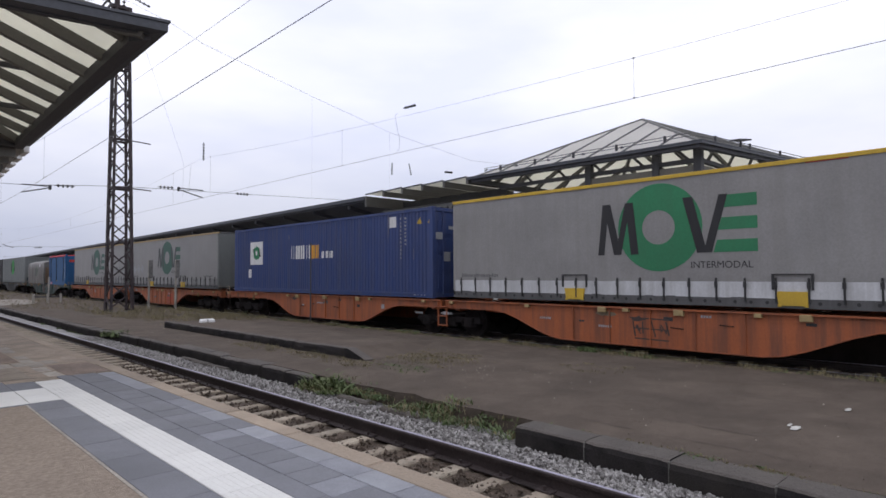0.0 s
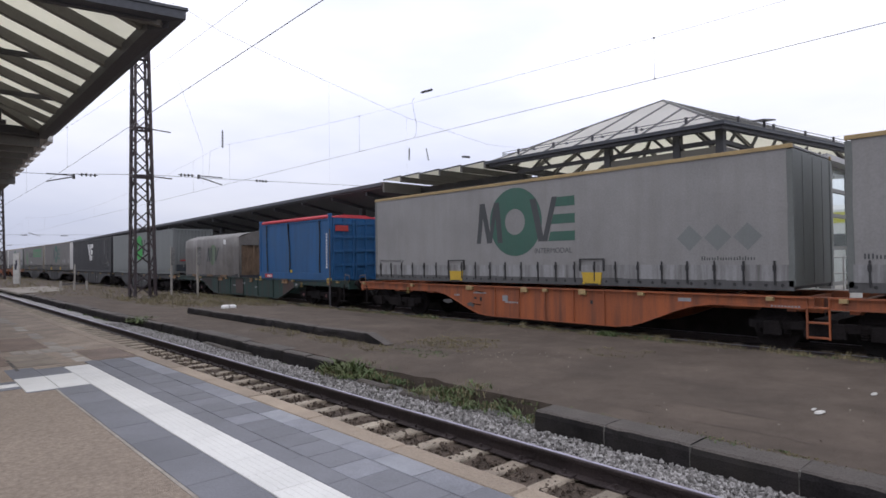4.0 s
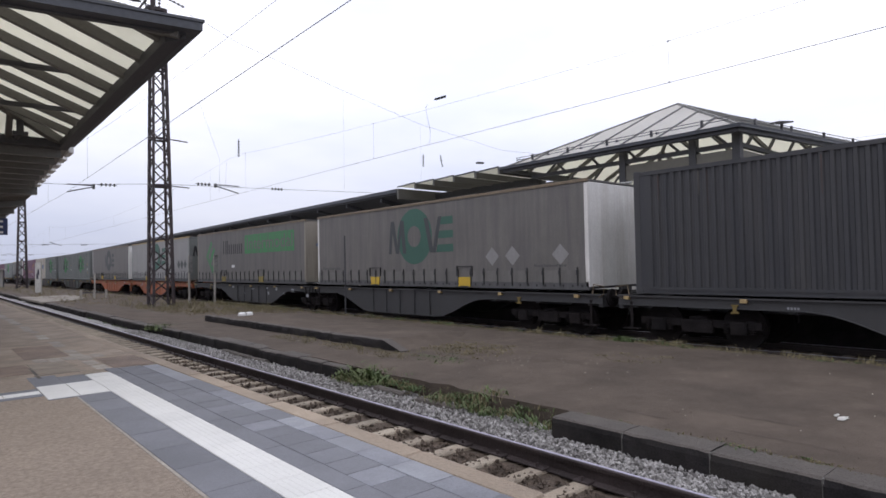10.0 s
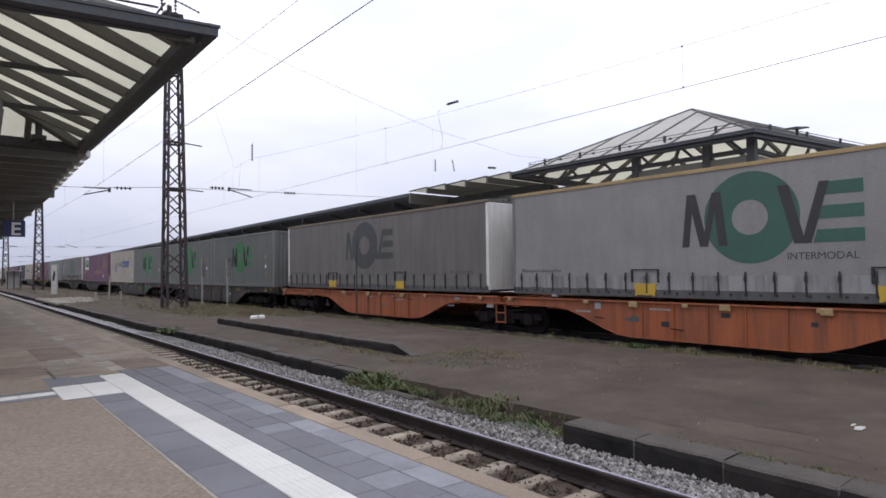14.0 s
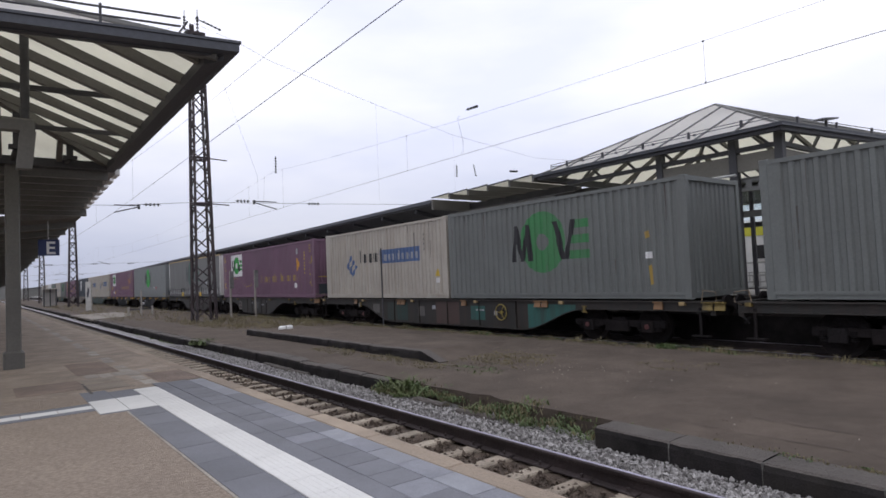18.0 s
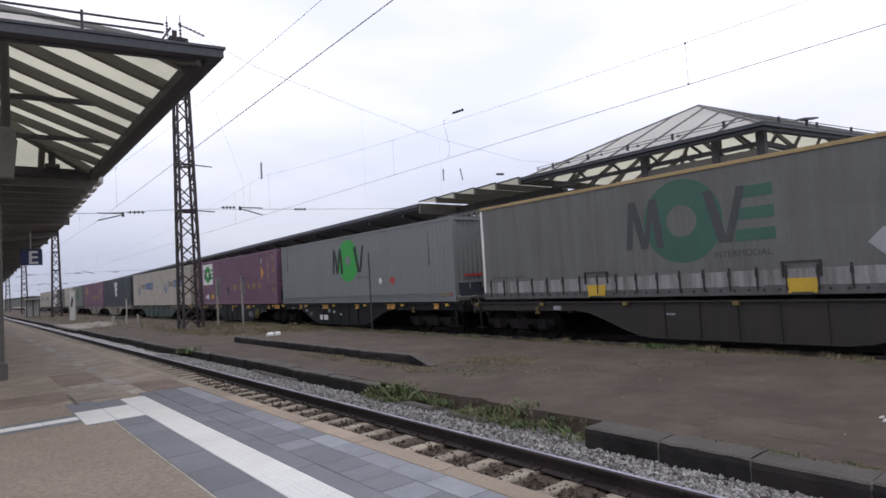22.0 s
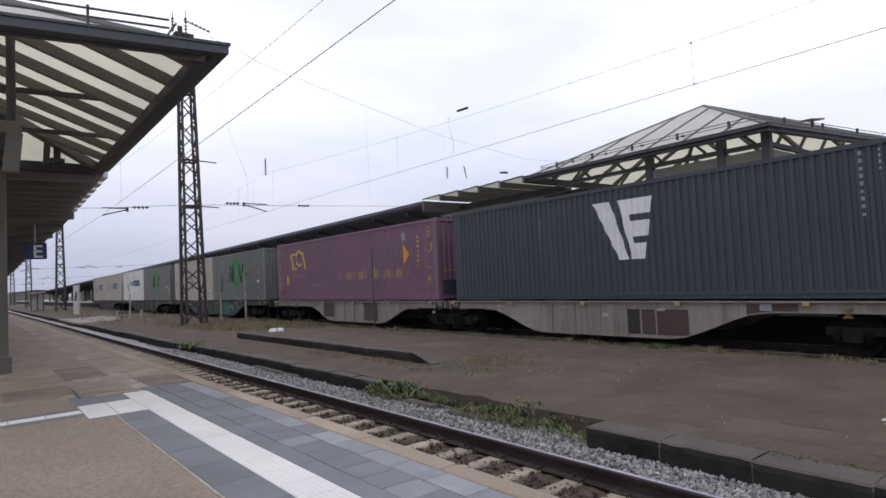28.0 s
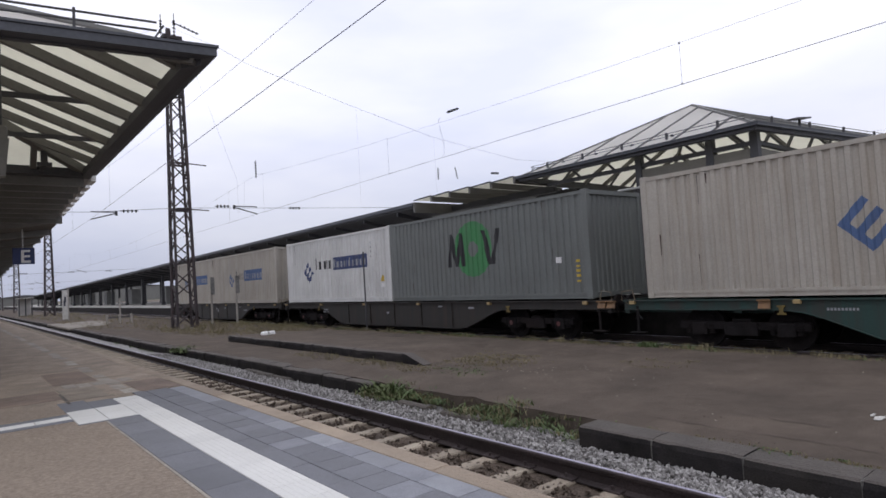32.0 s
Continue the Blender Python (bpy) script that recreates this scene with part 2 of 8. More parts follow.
# ---- mesh tools ----
class Shape:
    """Collects boxes, beams and sheets into one mesh."""

    def __init__(self):
        self.v, self.f = [], []

    def add(self, verts, faces):
        k = len(self.v)
        self.v += [tuple(p) for p in verts]
        self.f += [tuple(i + k for i in face) for face in faces]
        return self

    def box(self, x0, x1, y0, y1, z0, z1, c=0.0):
        """A box, its upper and upright edges cut by c."""
        if not c:
            p = [(x, y, z) for z in (z0, z1) for y in (y0, y1) for x in (x0, x1)]
            return self.add(p, [(0, 2, 3, 1), (4, 5, 7, 6), (0, 1, 5, 4), (2, 6, 7, 3), (0, 4, 6, 2), (1, 3, 7, 5)])
        ring = [(x0 + c, y0), (x1 - c, y0), (x1, y0 + c), (x1, y1 - c), (x1 - c, y1), (x0 + c, y1), (x0, y1 - c), (x0, y0 + c)]
        mx, my = (x0 + x1) / 2, (y0 + y1) / 2
        top = [(x + (c if x < mx else -c) * 0.7, y + (c if y < my else -c) * 0.7, z1) for x, y in ring]
        p = [(x, y, z0) for x, y in ring] + [(x, y, z1 - c) for x, y in ring] + top
        fs = [tuple(range(7, -1, -1)), tuple(range(16, 24))]
        for k in (0, 8):
            fs += [(k + i, k + (i + 1) % 8, k + 8 + (i + 1) % 8, k + 8 + i) for i in range(8)]
        return self.add(p, fs)

    def prism(self, ring, d):
        """A flat ring of points, pushed along d."""
        n = len(ring)
        d = Vector(d)
        p = [Vector(q) for q in ring] + [Vector(q) + d for q in ring]
        return self.add(p, [tuple(range(n - 1, -1, -1)), tuple(range(n, 2 * n))] + [(i, (i + 1) % n, n + (i + 1) % n, n + i) for i in range(n)])

    def beam(self, a, b, w, h=None):
        """A bar of section w by h from a to b."""
        a, b = Vector(a), Vector(b)
        d = (b - a).normalized()
        s = d.cross(Vector((0, 0, 1)))
        s = s.normalized() if s.length > 1e-4 else Vector((1, 0, 0))
        t = s.cross(d)
        s, t = s * w / 2, t * (h or w) / 2
        return self.prism([a - s - t, a + s - t, a + s + t, a - s + t], b - a)

    def rod(self, a, b, r, n=8, r2=None):
        a, b = Vector(a), Vector(b)
        d = (b - a).normalized()
        s = d.cross(Vector((0, 0, 1)))
        s = s.normalized() if s.length > 1e-4 else Vector((1, 0, 0))
        t = s.cross(d)
        r2 = r if r2 is None else r2
        k = [(math.cos(2 * math.pi * i / n), math.sin(2 * math.pi * i / n)) for i in range(n)]
        p = [a + s * (r * c) + t * (r * e) for c, e in k] + [b + s * (r2 * c) + t * (r2 * e) for c, e in k]
        return self.add(p, [tuple(range(n - 1, -1, -1)), tuple(range(n, 2 * n))] + [(i, (i + 1) % n, n + (i + 1) % n, n + i) for i in range(n)])

    def tube(self, pts, r, n=5):
        """A bent round bar through the points."""
        pts = [Vector(p) for p in pts]
        vs, fs = [], []
        for i, p in enumerate(pts):
            d = (pts[min(i + 1, len(pts) - 1)] - pts[max(i - 1, 0)]).normalized()
            s = d.cross(Vector((0, 0, 1)))
            s = s.normalized() if s.length > 1e-4 else Vector((1, 0, 0))
            t = s.cross(d)
            vs += [p + s * (r * math.cos(2 * math.pi * k / n)) + t * (r * math.sin(2 * math.pi * k / n)) for k in range(n)]
        for i in range(len(pts) - 1):
            fs += [(i * n + k, i * n + (k + 1) % n, (i + 1) * n + (k + 1) % n, (i + 1) * n + k) for k in range(n)]
        fs += [tuple(range(n - 1, -1, -1)), tuple(range((len(pts) - 1) * n, len(pts) * n))]
        return self.add(vs, fs)

    def mesh(self, name, mat):
        me = bpy.data.meshes.new(name)
        me.from_pydata(self.v, [], self.f)
        me.materials.append(mat)
        me.update()
        return me


def part(name, shape, mat, parent=None, label="", at=None):
    """One mesh object, under a thing or a part when parent is given."""
    me = shape.mesh(name, mat) if isinstance(shape, Shape) else shape
    ob = new(name, me)
    if at is not None:
        ob.matrix_basis = at
    if parent is not None:
        ob.parent = parent
    if label:
        ob["label"] = label
    return ob


def thing(name, label, category, group="", at=None, kind=""):
    ob = new(name)
    if at is not None:
        ob.matrix_basis = at
    return tagged(ob, label, category, group, kind)


def solid(name, shape, mat, label, category, kind="", group=""):
    return tagged(part(name, shape, mat), label, category, group, kind)


# ---- levels: near platform 0, rail head -0.72, old low platform -0.58 ----
RAIL, OLD, SLEEP = -0.72, -0.58, -0.875
TRACK, TRAIN = 4.0, 13.94


def ground():
    s = Shape()
    s.box(-1500, 1500, -600, 2800, -2.2, -1.08)
    solid("ground", s, SOIL, "brown weedy gravel ground round the station", "ground", "structure")


def bed(name, x0, x1, mat, z, label, y0=-40, y1=320):
    """A bumpy sheet of ballast."""
    s = Shape()
    xs = np.linspace(x0, x1, 9)
    ys = np.concatenate([np.linspace(y0, 0, 40), np.linspace(0.1, 24, 240), np.linspace(25, y1, 90)])
    vs = []
    for y in ys:
        for i, x in enumerate(xs):
            vs.append((x, y, z + 0.05 * noise.noise((x * 3, y * 3, z)) + 0.03 * noise.noise((x * 11, y * 11, 3))))
    fs = []
    for j in range(len(ys) - 1):
        for i in range(8):
            a = j * 9 + i
            fs.append((a, a + 1, a + 10, a + 9))
    s.add(vs, fs)
    solid(name, s, mat, label, "ballast", "structure")


def rail_mesh(y0, y1):
    """A flat-bottom rail with its web and head."""
    half = [(0.075, -0.172), (0.075, -0.160), (0.012, -0.140), (0.010, -0.050), (0.034, -0.040), (0.036, -0.010), (0.030, 0.0)]
    ring = [(x, z) for x, z in half] + [(-x, z) for x, z in reversed(half)]
    side, head = Shape(), Shape()
    side.prism([(x, y0, z) for x, z in ring], (0, y1 - y0, 0))
    # polished band, kept narrow; its lavender sky sheen is put into the colour
    head.box(-0.006, 0.027, y0, y1, 0.0005, 0.003)
    return side.mesh("rail", RAILSIDE), head.mesh("running_surface", RAILTOP)


def track(x, label):
    body, head = rail_mesh(-40, 320)
    for dx in (-0.7535, 0.7535):
        r = part("rail", body, None, at=pose(x + dx, 0, RAIL))
        tagged(r, label, "rail", "rails of the tracks", "structure")
        part("running_surface", head, None, r)


def sleepers():
    s = Shape()
    s.box(-1.25, 1.25, -0.088, 0.088, -0.2, 0.0, 0.02)
    me = s.mesh("sleeper", SLEEPER)
    plate = Shape().box(-0.13, 0.13, -0.09, 0.09, 0.0, 0.022, 0.008)
    plate.rod((-0.1, 0.0, 0.02), (-0.1, 0.0, 0.06), 0.016, 6)
    plate.rod((0.1, 0.0, 0.02), (0.1, 0.0, 0.06), 0.016, 6)
    pm = plate.mesh("rail_fastening", RAILSIDE)
    floor = thing("track_sleepers", "pale brown concrete sleepers under the platform track", "sleepers", kind="structure")
    for i in range(60):
        y = 0.15 + i * 0.545
        b = part("sleeper", me, None, floor, at=pose(TRACK, y, SLEEP + random.uniform(-0.004, 0.004), 0, 0, random.uniform(-0.5, 0.5)))
        if i < 30:
            part("rail_fastening", pm, None, b, at=pose(0.7535, 0, 0))
    rest = Shape()
    for i in range(60, 420):
        y = 0.15 + i * 0.545
        rest.box(TRACK - 1.25, TRACK + 1.25, y - 0.10, y + 0.10, SLEEP - 0.2, SLEEP)
    for i in range(1, 40):
        y = 0.15 - i * 0.545
        rest.box(TRACK - 1.25, TRACK + 1.25, y - 0.10, y + 0.10, SLEEP - 0.2, SLEEP)
    tagged(part("more_sleepers", rest, SLEEPER, floor), kind="stuff")
    other = Shape()
    for i in range(-40, 420):
        y = 0.30 + i * 0.6
        other.box(TRAIN - 1.25, TRAIN + 1.25, y - 0.10, y + 0.10, SLEEP - 0.2, SLEEP)
    solid("goods_track_sleepers", other, SLEEPER, "dirty concrete sleepers under the goods train", "sleepers", "stuff")


def stones(name, spots, mat, label, low=0.018, top=0.036, category="ballast"):
    """Loose broken stones lying about."""
    s = Shape()
    base = [(1, 0, 0), (-1, 0, 0), (0, 1, 0), (0, -1, 0), (0, 0, 1), (0, 0, -1)]
    faces = [(0, 2, 4), (2, 1, 4), (1, 3, 4), (3, 0, 4), (2, 0, 5), (1, 2, 5), (3, 1, 5), (0, 3, 5)]
    for x, y, z in spots:
        r = random.uniform(low, top)
        m = Euler((random.uniform(0, 6), random.uniform(0, 6), random.uniform(0, 6))).to_matrix()
        k = (random.uniform(0.7, 1.3), random.uniform(0.6, 1.1), random.uniform(0.6, 0.95))
        s.add([m @ Vector((p[0] * r * k[0] * random.uniform(0.7, 1.2), p[1] * r * k[1] * random.uniform(0.7, 1.2), p[2] * r * k[2])) + Vector((x, y, z)) for p in base], faces)
    solid(name, s, mat, label, category, "stuff")


def island(name):
    m = surface(name, (0.36, 0.345, 0.34), 0.9, var=0.25, coarse=9, fine=60, bump=0.3)
    n, l = m.node_tree.nodes, m.node_tree.links
    geo = n.new("ShaderNodeNewGeometry")
    ramp = n.new("ShaderNodeValToRGB")
    ramp.color_ramp.elements[0].color, ramp.color_ramp.elements[1].color = (0.11, 0.102, 0.098, 1), (0.44, 0.425, 0.415, 1)
    l.new(geo.outputs["Random Per Island"], ramp.inputs["Fac"])
    l.new(ramp.outputs["Color"], n["Principled BSDF"].inputs["Base Color"])
    return m


def near_platform():
    s = Shape()
    s.box(-16, 1.12, -30, 6.60, -1.2, 0.0)
    s.box(-16, 0.885, 6.60, 8.20, -1.2, 0.0)
    solid("platform", s, PLATFORM, "tan asphalt railway platform, worn and gritty", "platform", "structure")
    s = Shape()
    s.box(-16, 2.255, 8.20, 260, -1.2, 0.0)
    solid("platform_far_part", s, PATCHED, "old patched brown asphalt platform with worn joints", "platform", "structure")
    s = Shape()
    s.box(0.885, 1.12, 6.60, 8.20, -1.2, -0.05)
    s.box(1.12, 2.255, -30, 8.20, -1.2, -0.05)
    s.box(2.255, 2.38, -30, 260, -1.2, -0.06)
    solid("platform_core", s, CONCRETE, "concrete body of the platform below its slabs", "platform", "structure")
    # edge stones along the track
    stone = Shape().box(0.0, 0.165, 0.003, 0.995, -0.25, 0.0, 0.014).mesh("edge_stone", KERB)
    edge = thing("platform_edge", "tan concrete edge stones along the platform track", "kerb", kind="structure")
    for i in range(-22, 60):
        part("edge_stone", stone, None, edge, at=pose(2.258 + random.uniform(-0.004, 0.004), i * 1.0, random.uniform(-0.004, 0.002)))
    far = Shape().box(2.258, 2.423, 60, 260, -0.25, 0.0)
    part("far_edge_stones", far, KERB, edge)
    # grey slabs in courses along the strip
    pave = thing("platform_paving", "blue-grey concrete paving slabs beside the tactile strip", "paving", kind="structure")
    lane = Shape().box(0.0015, 0.2845, 0.0015, 0.4985, -0.05, 0.002, 0.004).mesh("slab", SLAB)
    thin = Shape().box(0.0015, 0.1435, 0.0015, 0.4985, -0.05, 0.002, 0.004).mesh("slab", SLAB)
    square = Shape().box(0.0025, 0.2505, 0.0025, 0.2475, -0.05, 0.002, 0.004).mesh("slab", SLAB)
    outer = [Shape().box(0.0015, 0.1785, 0.0025, 0.3725, -0.05, 0.002, 0.004).mesh("slab", m) for m in (SLAB_PALE, SLAB_PALE, SLAB_MILK, SLAB)]
    patchy = Shape().box(0.0025, 0.2505, 0.0025, 0.2475, -0.05, 0.002, 0.004).mesh("slab", SLAB_PALE)
    for i in range(-20, 17):
        y = -0.25 + i * 0.5
        if y < 6.2:
            part("slab", lane, None, pave, at=pose(1.124, y, random.uniform(-0.002, 0.001)))
        part("slab", thin, None, pave, at=pose(1.672, y, random.uniform(-0.002, 0.001)))
        for k in range(2):
            part("slab", patchy if random.random() < 0.08 else square, None, pave, at=pose(1.818, y - 0.04 + 0.25 * k, random.uniform(-0.003, 0.001)))
    for i in range(-26, 22):
        part("slab", random.choice(outer), None, pave, at=pose(2.0725, -0.1 + i * 0.375, random.uniform(-0.003, 0.001)))
    # white ribbed guiding strip with its crossing head
    tact = thing("tactile_strip", "white ribbed tactile guiding strip set in the platform", "tactile strip", kind="structure")
    t = Shape().box(0.001, 0.257, 0.002, 0.298, -0.05, 0.003, 0.003)
    for k in range(6):
        t.box(0.014 + k * 0.040, 0.036 + k * 0.040, 0.002, 0.298, 0.002, 0.0042)
    tm = t.mesh("tactile_slab", TACTILE)
    for i in range(-40, 28):
        y = -0.45 + i * 0.3
        part("tactile_slab", tm, None, tact, at=pose(1.411, y, 0.001))
    hm = Shape().box(0.002, 0.258, 0.002, 0.402, -0.05, 0.004, 0.003).mesh("tactile_slab", TACTILE)
    for k in range(2):
        for j in range(2):
            part("tactile_slab", hm, None, tact, at=pose(0.888 + k * 0.262, 6.655 + j * 0.404, 0.001))
    fill = Shape().box(0.885, 1.15, 7.47, 8.20, -0.05, 0.001).box(1.152, 1.409, 7.47, 8.0, -0.05, 0.0015).box(1.124, 1.409, 6.26, 6.65, -0.05, 0.001).box(0.885, 1.12, 6.60, 6.65, -0.05, 0.0005)
    part("filling_slab", fill, SLAB, pave)
    part("filling_patch", Shape().box(1.152, 1.66, 8.0, 8.2, -0.05, 0.0012), PATCHED, pave)
    lead = Shape().box(0.002, 0.298, 0.002, 0.178, -0.03, 0.0035, 0.003).mesh("guide_stone", TACTILE)
    for k in range(22):
        part("guide_stone", lead, None, tact, at=pose(0.585 - k * 0.302, 7.02, 0.001))
    edging = Shape().box(-6.5, 0.884, 6.88, 7.015, -0.03, 0.002).box(-6.5, 0.884, 7.205, 7.36, -0.03, 0.002)
    part("guide_edging", edging, SLAB, tact)
    part("border_joint", Shape().box(1.102, 1.122, -20, 6.60, -0.02, 0.003), WORNLINE, pave)
    # worn old guiding line further along, with a cross line
    worn = thing("worn_guide_line", "faded worn strip of old pale paving along the platform", "paving", kind="structure")
    wl_mesh = Shape().box(0, 0.15, 0.005, 0.42, -0.02, 0.003).mesh("pale_stone", WORNLINE)
    for i in range(70):
        if random.random() < 0.85:
            part("pale_stone", wl_mesh, None, worn, at=pose(1.60 + random.uniform(-0.03, 0.03), 8.24 + i * 0.5, random.uniform(-0.002, 0.0)))
    for k in range(5):
        part("pale_stone", wl_mesh, None, worn, at=pose(1.12 + 0.17 * k, 9.42 + random.uniform(-0.03, 0.03), random.uniform(-0.002, 0.0)))
    RED_PATCH = surface("reddish_asphalt_patch", (0.235, 0.178, 0.142), 0.9, var=0.25, coarse=2, fine=60, bump=0.3, stain=(0.12, 0.09, 0.075), amount=0.6)
    for x0, x1, y0, y1 in ((1.05, 1.58, 9.9, 11.6), (0.3, 1.0, 8.5, 9.4), (1.78, 2.25, 8.22, 9.3)):
        solid("asphalt_patch", Shape().box(x0, x1, y0, y1, -0.02, 0.0025), RED_PATCH, "reddish patch of newer asphalt in the platform", "patch", "structure")
    # service covers let into the asphalt
    for x, y, w, d in ((1.02, 8.30, 0.42, 0.5), (1.02, 8.86, 0.42, 0.5)):
        c = Shape().box(x, x + w, y, y + d, -0.03, 0.0045)
        c.box(x - 0.05, x + w + 0.05, y - 0.05, y - 0.005, -0.03, 0.004)
        solid("cover_plate", c, COVER, "pale square cover let into the platform asphalt", "cover plate", "structure")
    # an open dark joint in the asphalt
    solid("asphalt_joint", Shape().prism([(0.98, 8.05, -0.02), (1.01, 8.05, -0.02), (1.03, 9.0, -0.02), (0.99, 9.0, -0.02)], (0, 0, 0.0235)), STONETOP, "dark open joint in the platform asphalt", "joint", "structure")


def rough_block(w, L, deep, seed):
    """A long stone with worn, uneven edges; its top lies at z 0."""
    c = 0.042
    ring = [(0, -deep), (0, -deep * 0.5), (0, -c * 1.6), (c * 0.35, -c * 0.5), (c, -0.002), (w * 0.5, 0.0), (w - c, -0.002), (w, -c), (w, -deep)]
    n, m = 16, len(ring)
    vs = []
    for i in range(n + 1):
        y = 0.004 + L * i / n
        chip = max(0, noise.noise((y * 3.1, seed * 7.7, 0.5)) - 0.25) * 0.05
        for j, (x, z) in enumerate(ring):
            k = 0.012 * noise.noise((y * 5 + j, seed * 3.3, j * 1.7))
            vs.append((x + k + (chip if j in (2, 3, 4) else 0), y, z + (0.5 * k if j > 1 else 0) - (chip if j in (2, 3, 4) else 0)))
    s = Shape()
    s.add(vs, [(i * m + j, i * m + j + 1, (i + 1) * m + j + 1, (i + 1) * m + j) for i in range(n) for j in range(m - 1)] + [tuple(range(m - 1, -1, -1)), tuple(n * m + j for j in range(m))])
    return s


def pale_top(me):
    """Gives a stone's upward faces a second colour, paler than its sides."""
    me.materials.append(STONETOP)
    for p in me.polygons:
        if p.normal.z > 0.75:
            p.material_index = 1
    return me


def cracks():
    """Narrow dirt-filled cracks wandering over the old asphalt, most of them along it."""
    rnd = random.Random(8)
    for x, y, a, L in ((7.02, 3.7, -93, 3.6), (6.25, 4.3, -90, 2.6), (8.5, 8.6, -88, 3.4), (9.7, 6.2, -94, 3.0), (10.6, 9.5, -86, 4.0), (6.5, 9.6, 92, 5.0), (9.1, 3.4, -97, 2.2), (11.0, 4.5, -88, 2.8)):
        n, k = int(L / 0.06), rnd.random() * 50
        ux, uy = math.cos(radians(a)), math.sin(radians(a))
        pts = []
        for i in range(n):
            side = 0.10 * noise.noise((i * 0.045, k, 1)) + 0.028 * noise.noise((i * 0.31, k, 2)) + 0.012 * noise.noise((i * 0.9, k, 3))
            pts.append((x + ux * i * 0.06 - uy * side, y + uy * i * 0.06 + ux * side))
        c = Shape()
        for i, ((p, q), (u, v)) in enumerate(zip(pts, pts[1:])):
            w = 0.001 + 0.009 * max(0.0, noise.noise((i * 0.2, k, 5)) + 0.25)
            d = math.hypot(u - p, v - q)
            nx, ny = (v - q) / d * w, (p - u) / d * w
            za, zb = (OLD + 0.012 * noise.noise((e * 0.9, f * 0.9, 0)) + 0.006 for e, f in ((p, q), (u, v)))
            c.add([(p - nx, q - ny, za), (p + nx, q + ny, za), (u + nx, v + ny, zb), (u - nx, v - ny, zb)], [(0, 1, 2, 3)])
        solid("asphalt_crack", c, CRACK, "dark crack in the old asphalt", "crack", "structure")


def old_platform():
    """The low disused platform between the two tracks."""
    s = Shape()
    xs = [5.80, 6.3, 6.9, 7.44, 8.2, 9.2, 10.2, 11.2, 12.15]
    ys = list(np.linspace(-40, 0, 12)) + list(np.linspace(0.4, 40, 120)) + list(np.linspace(42, 320, 60))
    vs = []
    for y in ys:
        for i, x in enumerate(xs):
            z = OLD + 0.012 * noise.noise((x * 0.9, y * 0.9, 0)) - (0.05 if i == 8 else 0)
            if i == 0 and 4.3 < y < 9.05:
                x = 5.88 + 0.14 * noise.noise((y * 2.0, 0, 5)) + 0.06 * noise.noise((y * 7.0, 0, 9))
                z -= 0.03
            vs.append((x, y, z))
    n = len(xs)
    fs = [(j * n + i, j * n + i + 1, (j + 1) * n + i + 1, (j + 1) * n + i) for j in range(len(ys) - 1) for i in range(n - 1)]
    k = len(vs)
    for j, y in enumerate(ys):
        vs.append((vs[j * n][0], y, -1.2))
    fs += [(j * n, (j + 1) * n, k + j + 1, k + j) for j in range(len(ys) - 1)]
    k2 = len(vs)
    for j, y in enumerate(ys):
        vs.append((12.15, y, -1.2))
    fs += [((j + 1) * n + n - 1, j * n + n - 1, k2 + j, k2 + j + 1) for j in range(len(ys) - 1)]
    s.add(vs, fs)
    solid("old_platform", s, ASPHALT, "low disused platform of cracked dark asphalt between two tracks", "platform", "structure")
    # edge blocks
    edge = thing("old_platform_edge", "dark weathered stone edge blocks of the disused platform, one stretch broken away", "kerb", kind="structure")
    blocks = [pale_top(rough_block(0.40, 0.90, 0.62, q).mesh("edge_block", DARKSTONE)) for q in range(6)]
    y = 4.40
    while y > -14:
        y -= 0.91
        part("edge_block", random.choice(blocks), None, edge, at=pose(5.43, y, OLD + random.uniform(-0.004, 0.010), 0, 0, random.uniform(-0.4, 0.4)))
        part("joint_mortar", Shape().box(5.432, 5.80, y - 0.010, y + 0.006, OLD - 0.22, OLD - 0.006), MORTAR, edge)
    y = 9.05
    while y < 120:
        if 42.2 < y < 54.5:
            y += 0.91
            continue
        x = 5.62 if y < 20 else 5.50
        part("edge_block", random.choice(blocks), None, edge, at=pose(x + random.uniform(-0.02, 0.02), y, OLD - 0.005 + random.uniform(-0.012, 0.012), 0, 0, random.uniform(-0.6, 0.6)))
        y += 0.91
    # low footing stones left standing before the edge
    foot = [rough_block(0.16, 0.80, 0.30, q + 40).mesh("footing_stone", STONETOP) for q in range(3)]
    for k, (x, y) in enumerate(((5.44, 12.1), (5.44, 12.95), (5.46, 13.8), (5.44, 6.1), (5.47, 7.3))):
        part("footing_stone", foot[k % 3], None, edge, at=pose(x, y, OLD - 0.17 + random.uniform(-0.02, 0.01), 0, 0, random.uniform(-2, 2)))
    # raised kerb with a sloping end
    raised = thing("raised_kerb", "low raised asphalt ramp edged by dark stones on the old platform", "kerb", kind="structure")
    r = Shape()
    r.add([(7.45, 10.6, OLD - .1), (7.45, 10.6, -0.395), (7.45, 9.9, OLD - .01), (9.2, 10.9, -0.42), (8.7, 9.9, OLD - .01), (10.9, 11.4, OLD - 0.02), (7.45, 21.0, -0.40), (7.45, 21.2, OLD - .1), (9.4, 21.0, -0.42), (10.9, 20.8, OLD - .02)],
          [(2, 4, 3, 1), (4, 5, 3), (1, 3, 8, 6), (3, 5, 9, 8), (0, 2, 1), (0, 1, 6, 7), (6, 8, 9, 7)])
    part("ramp", r, ASPHALT, raised)
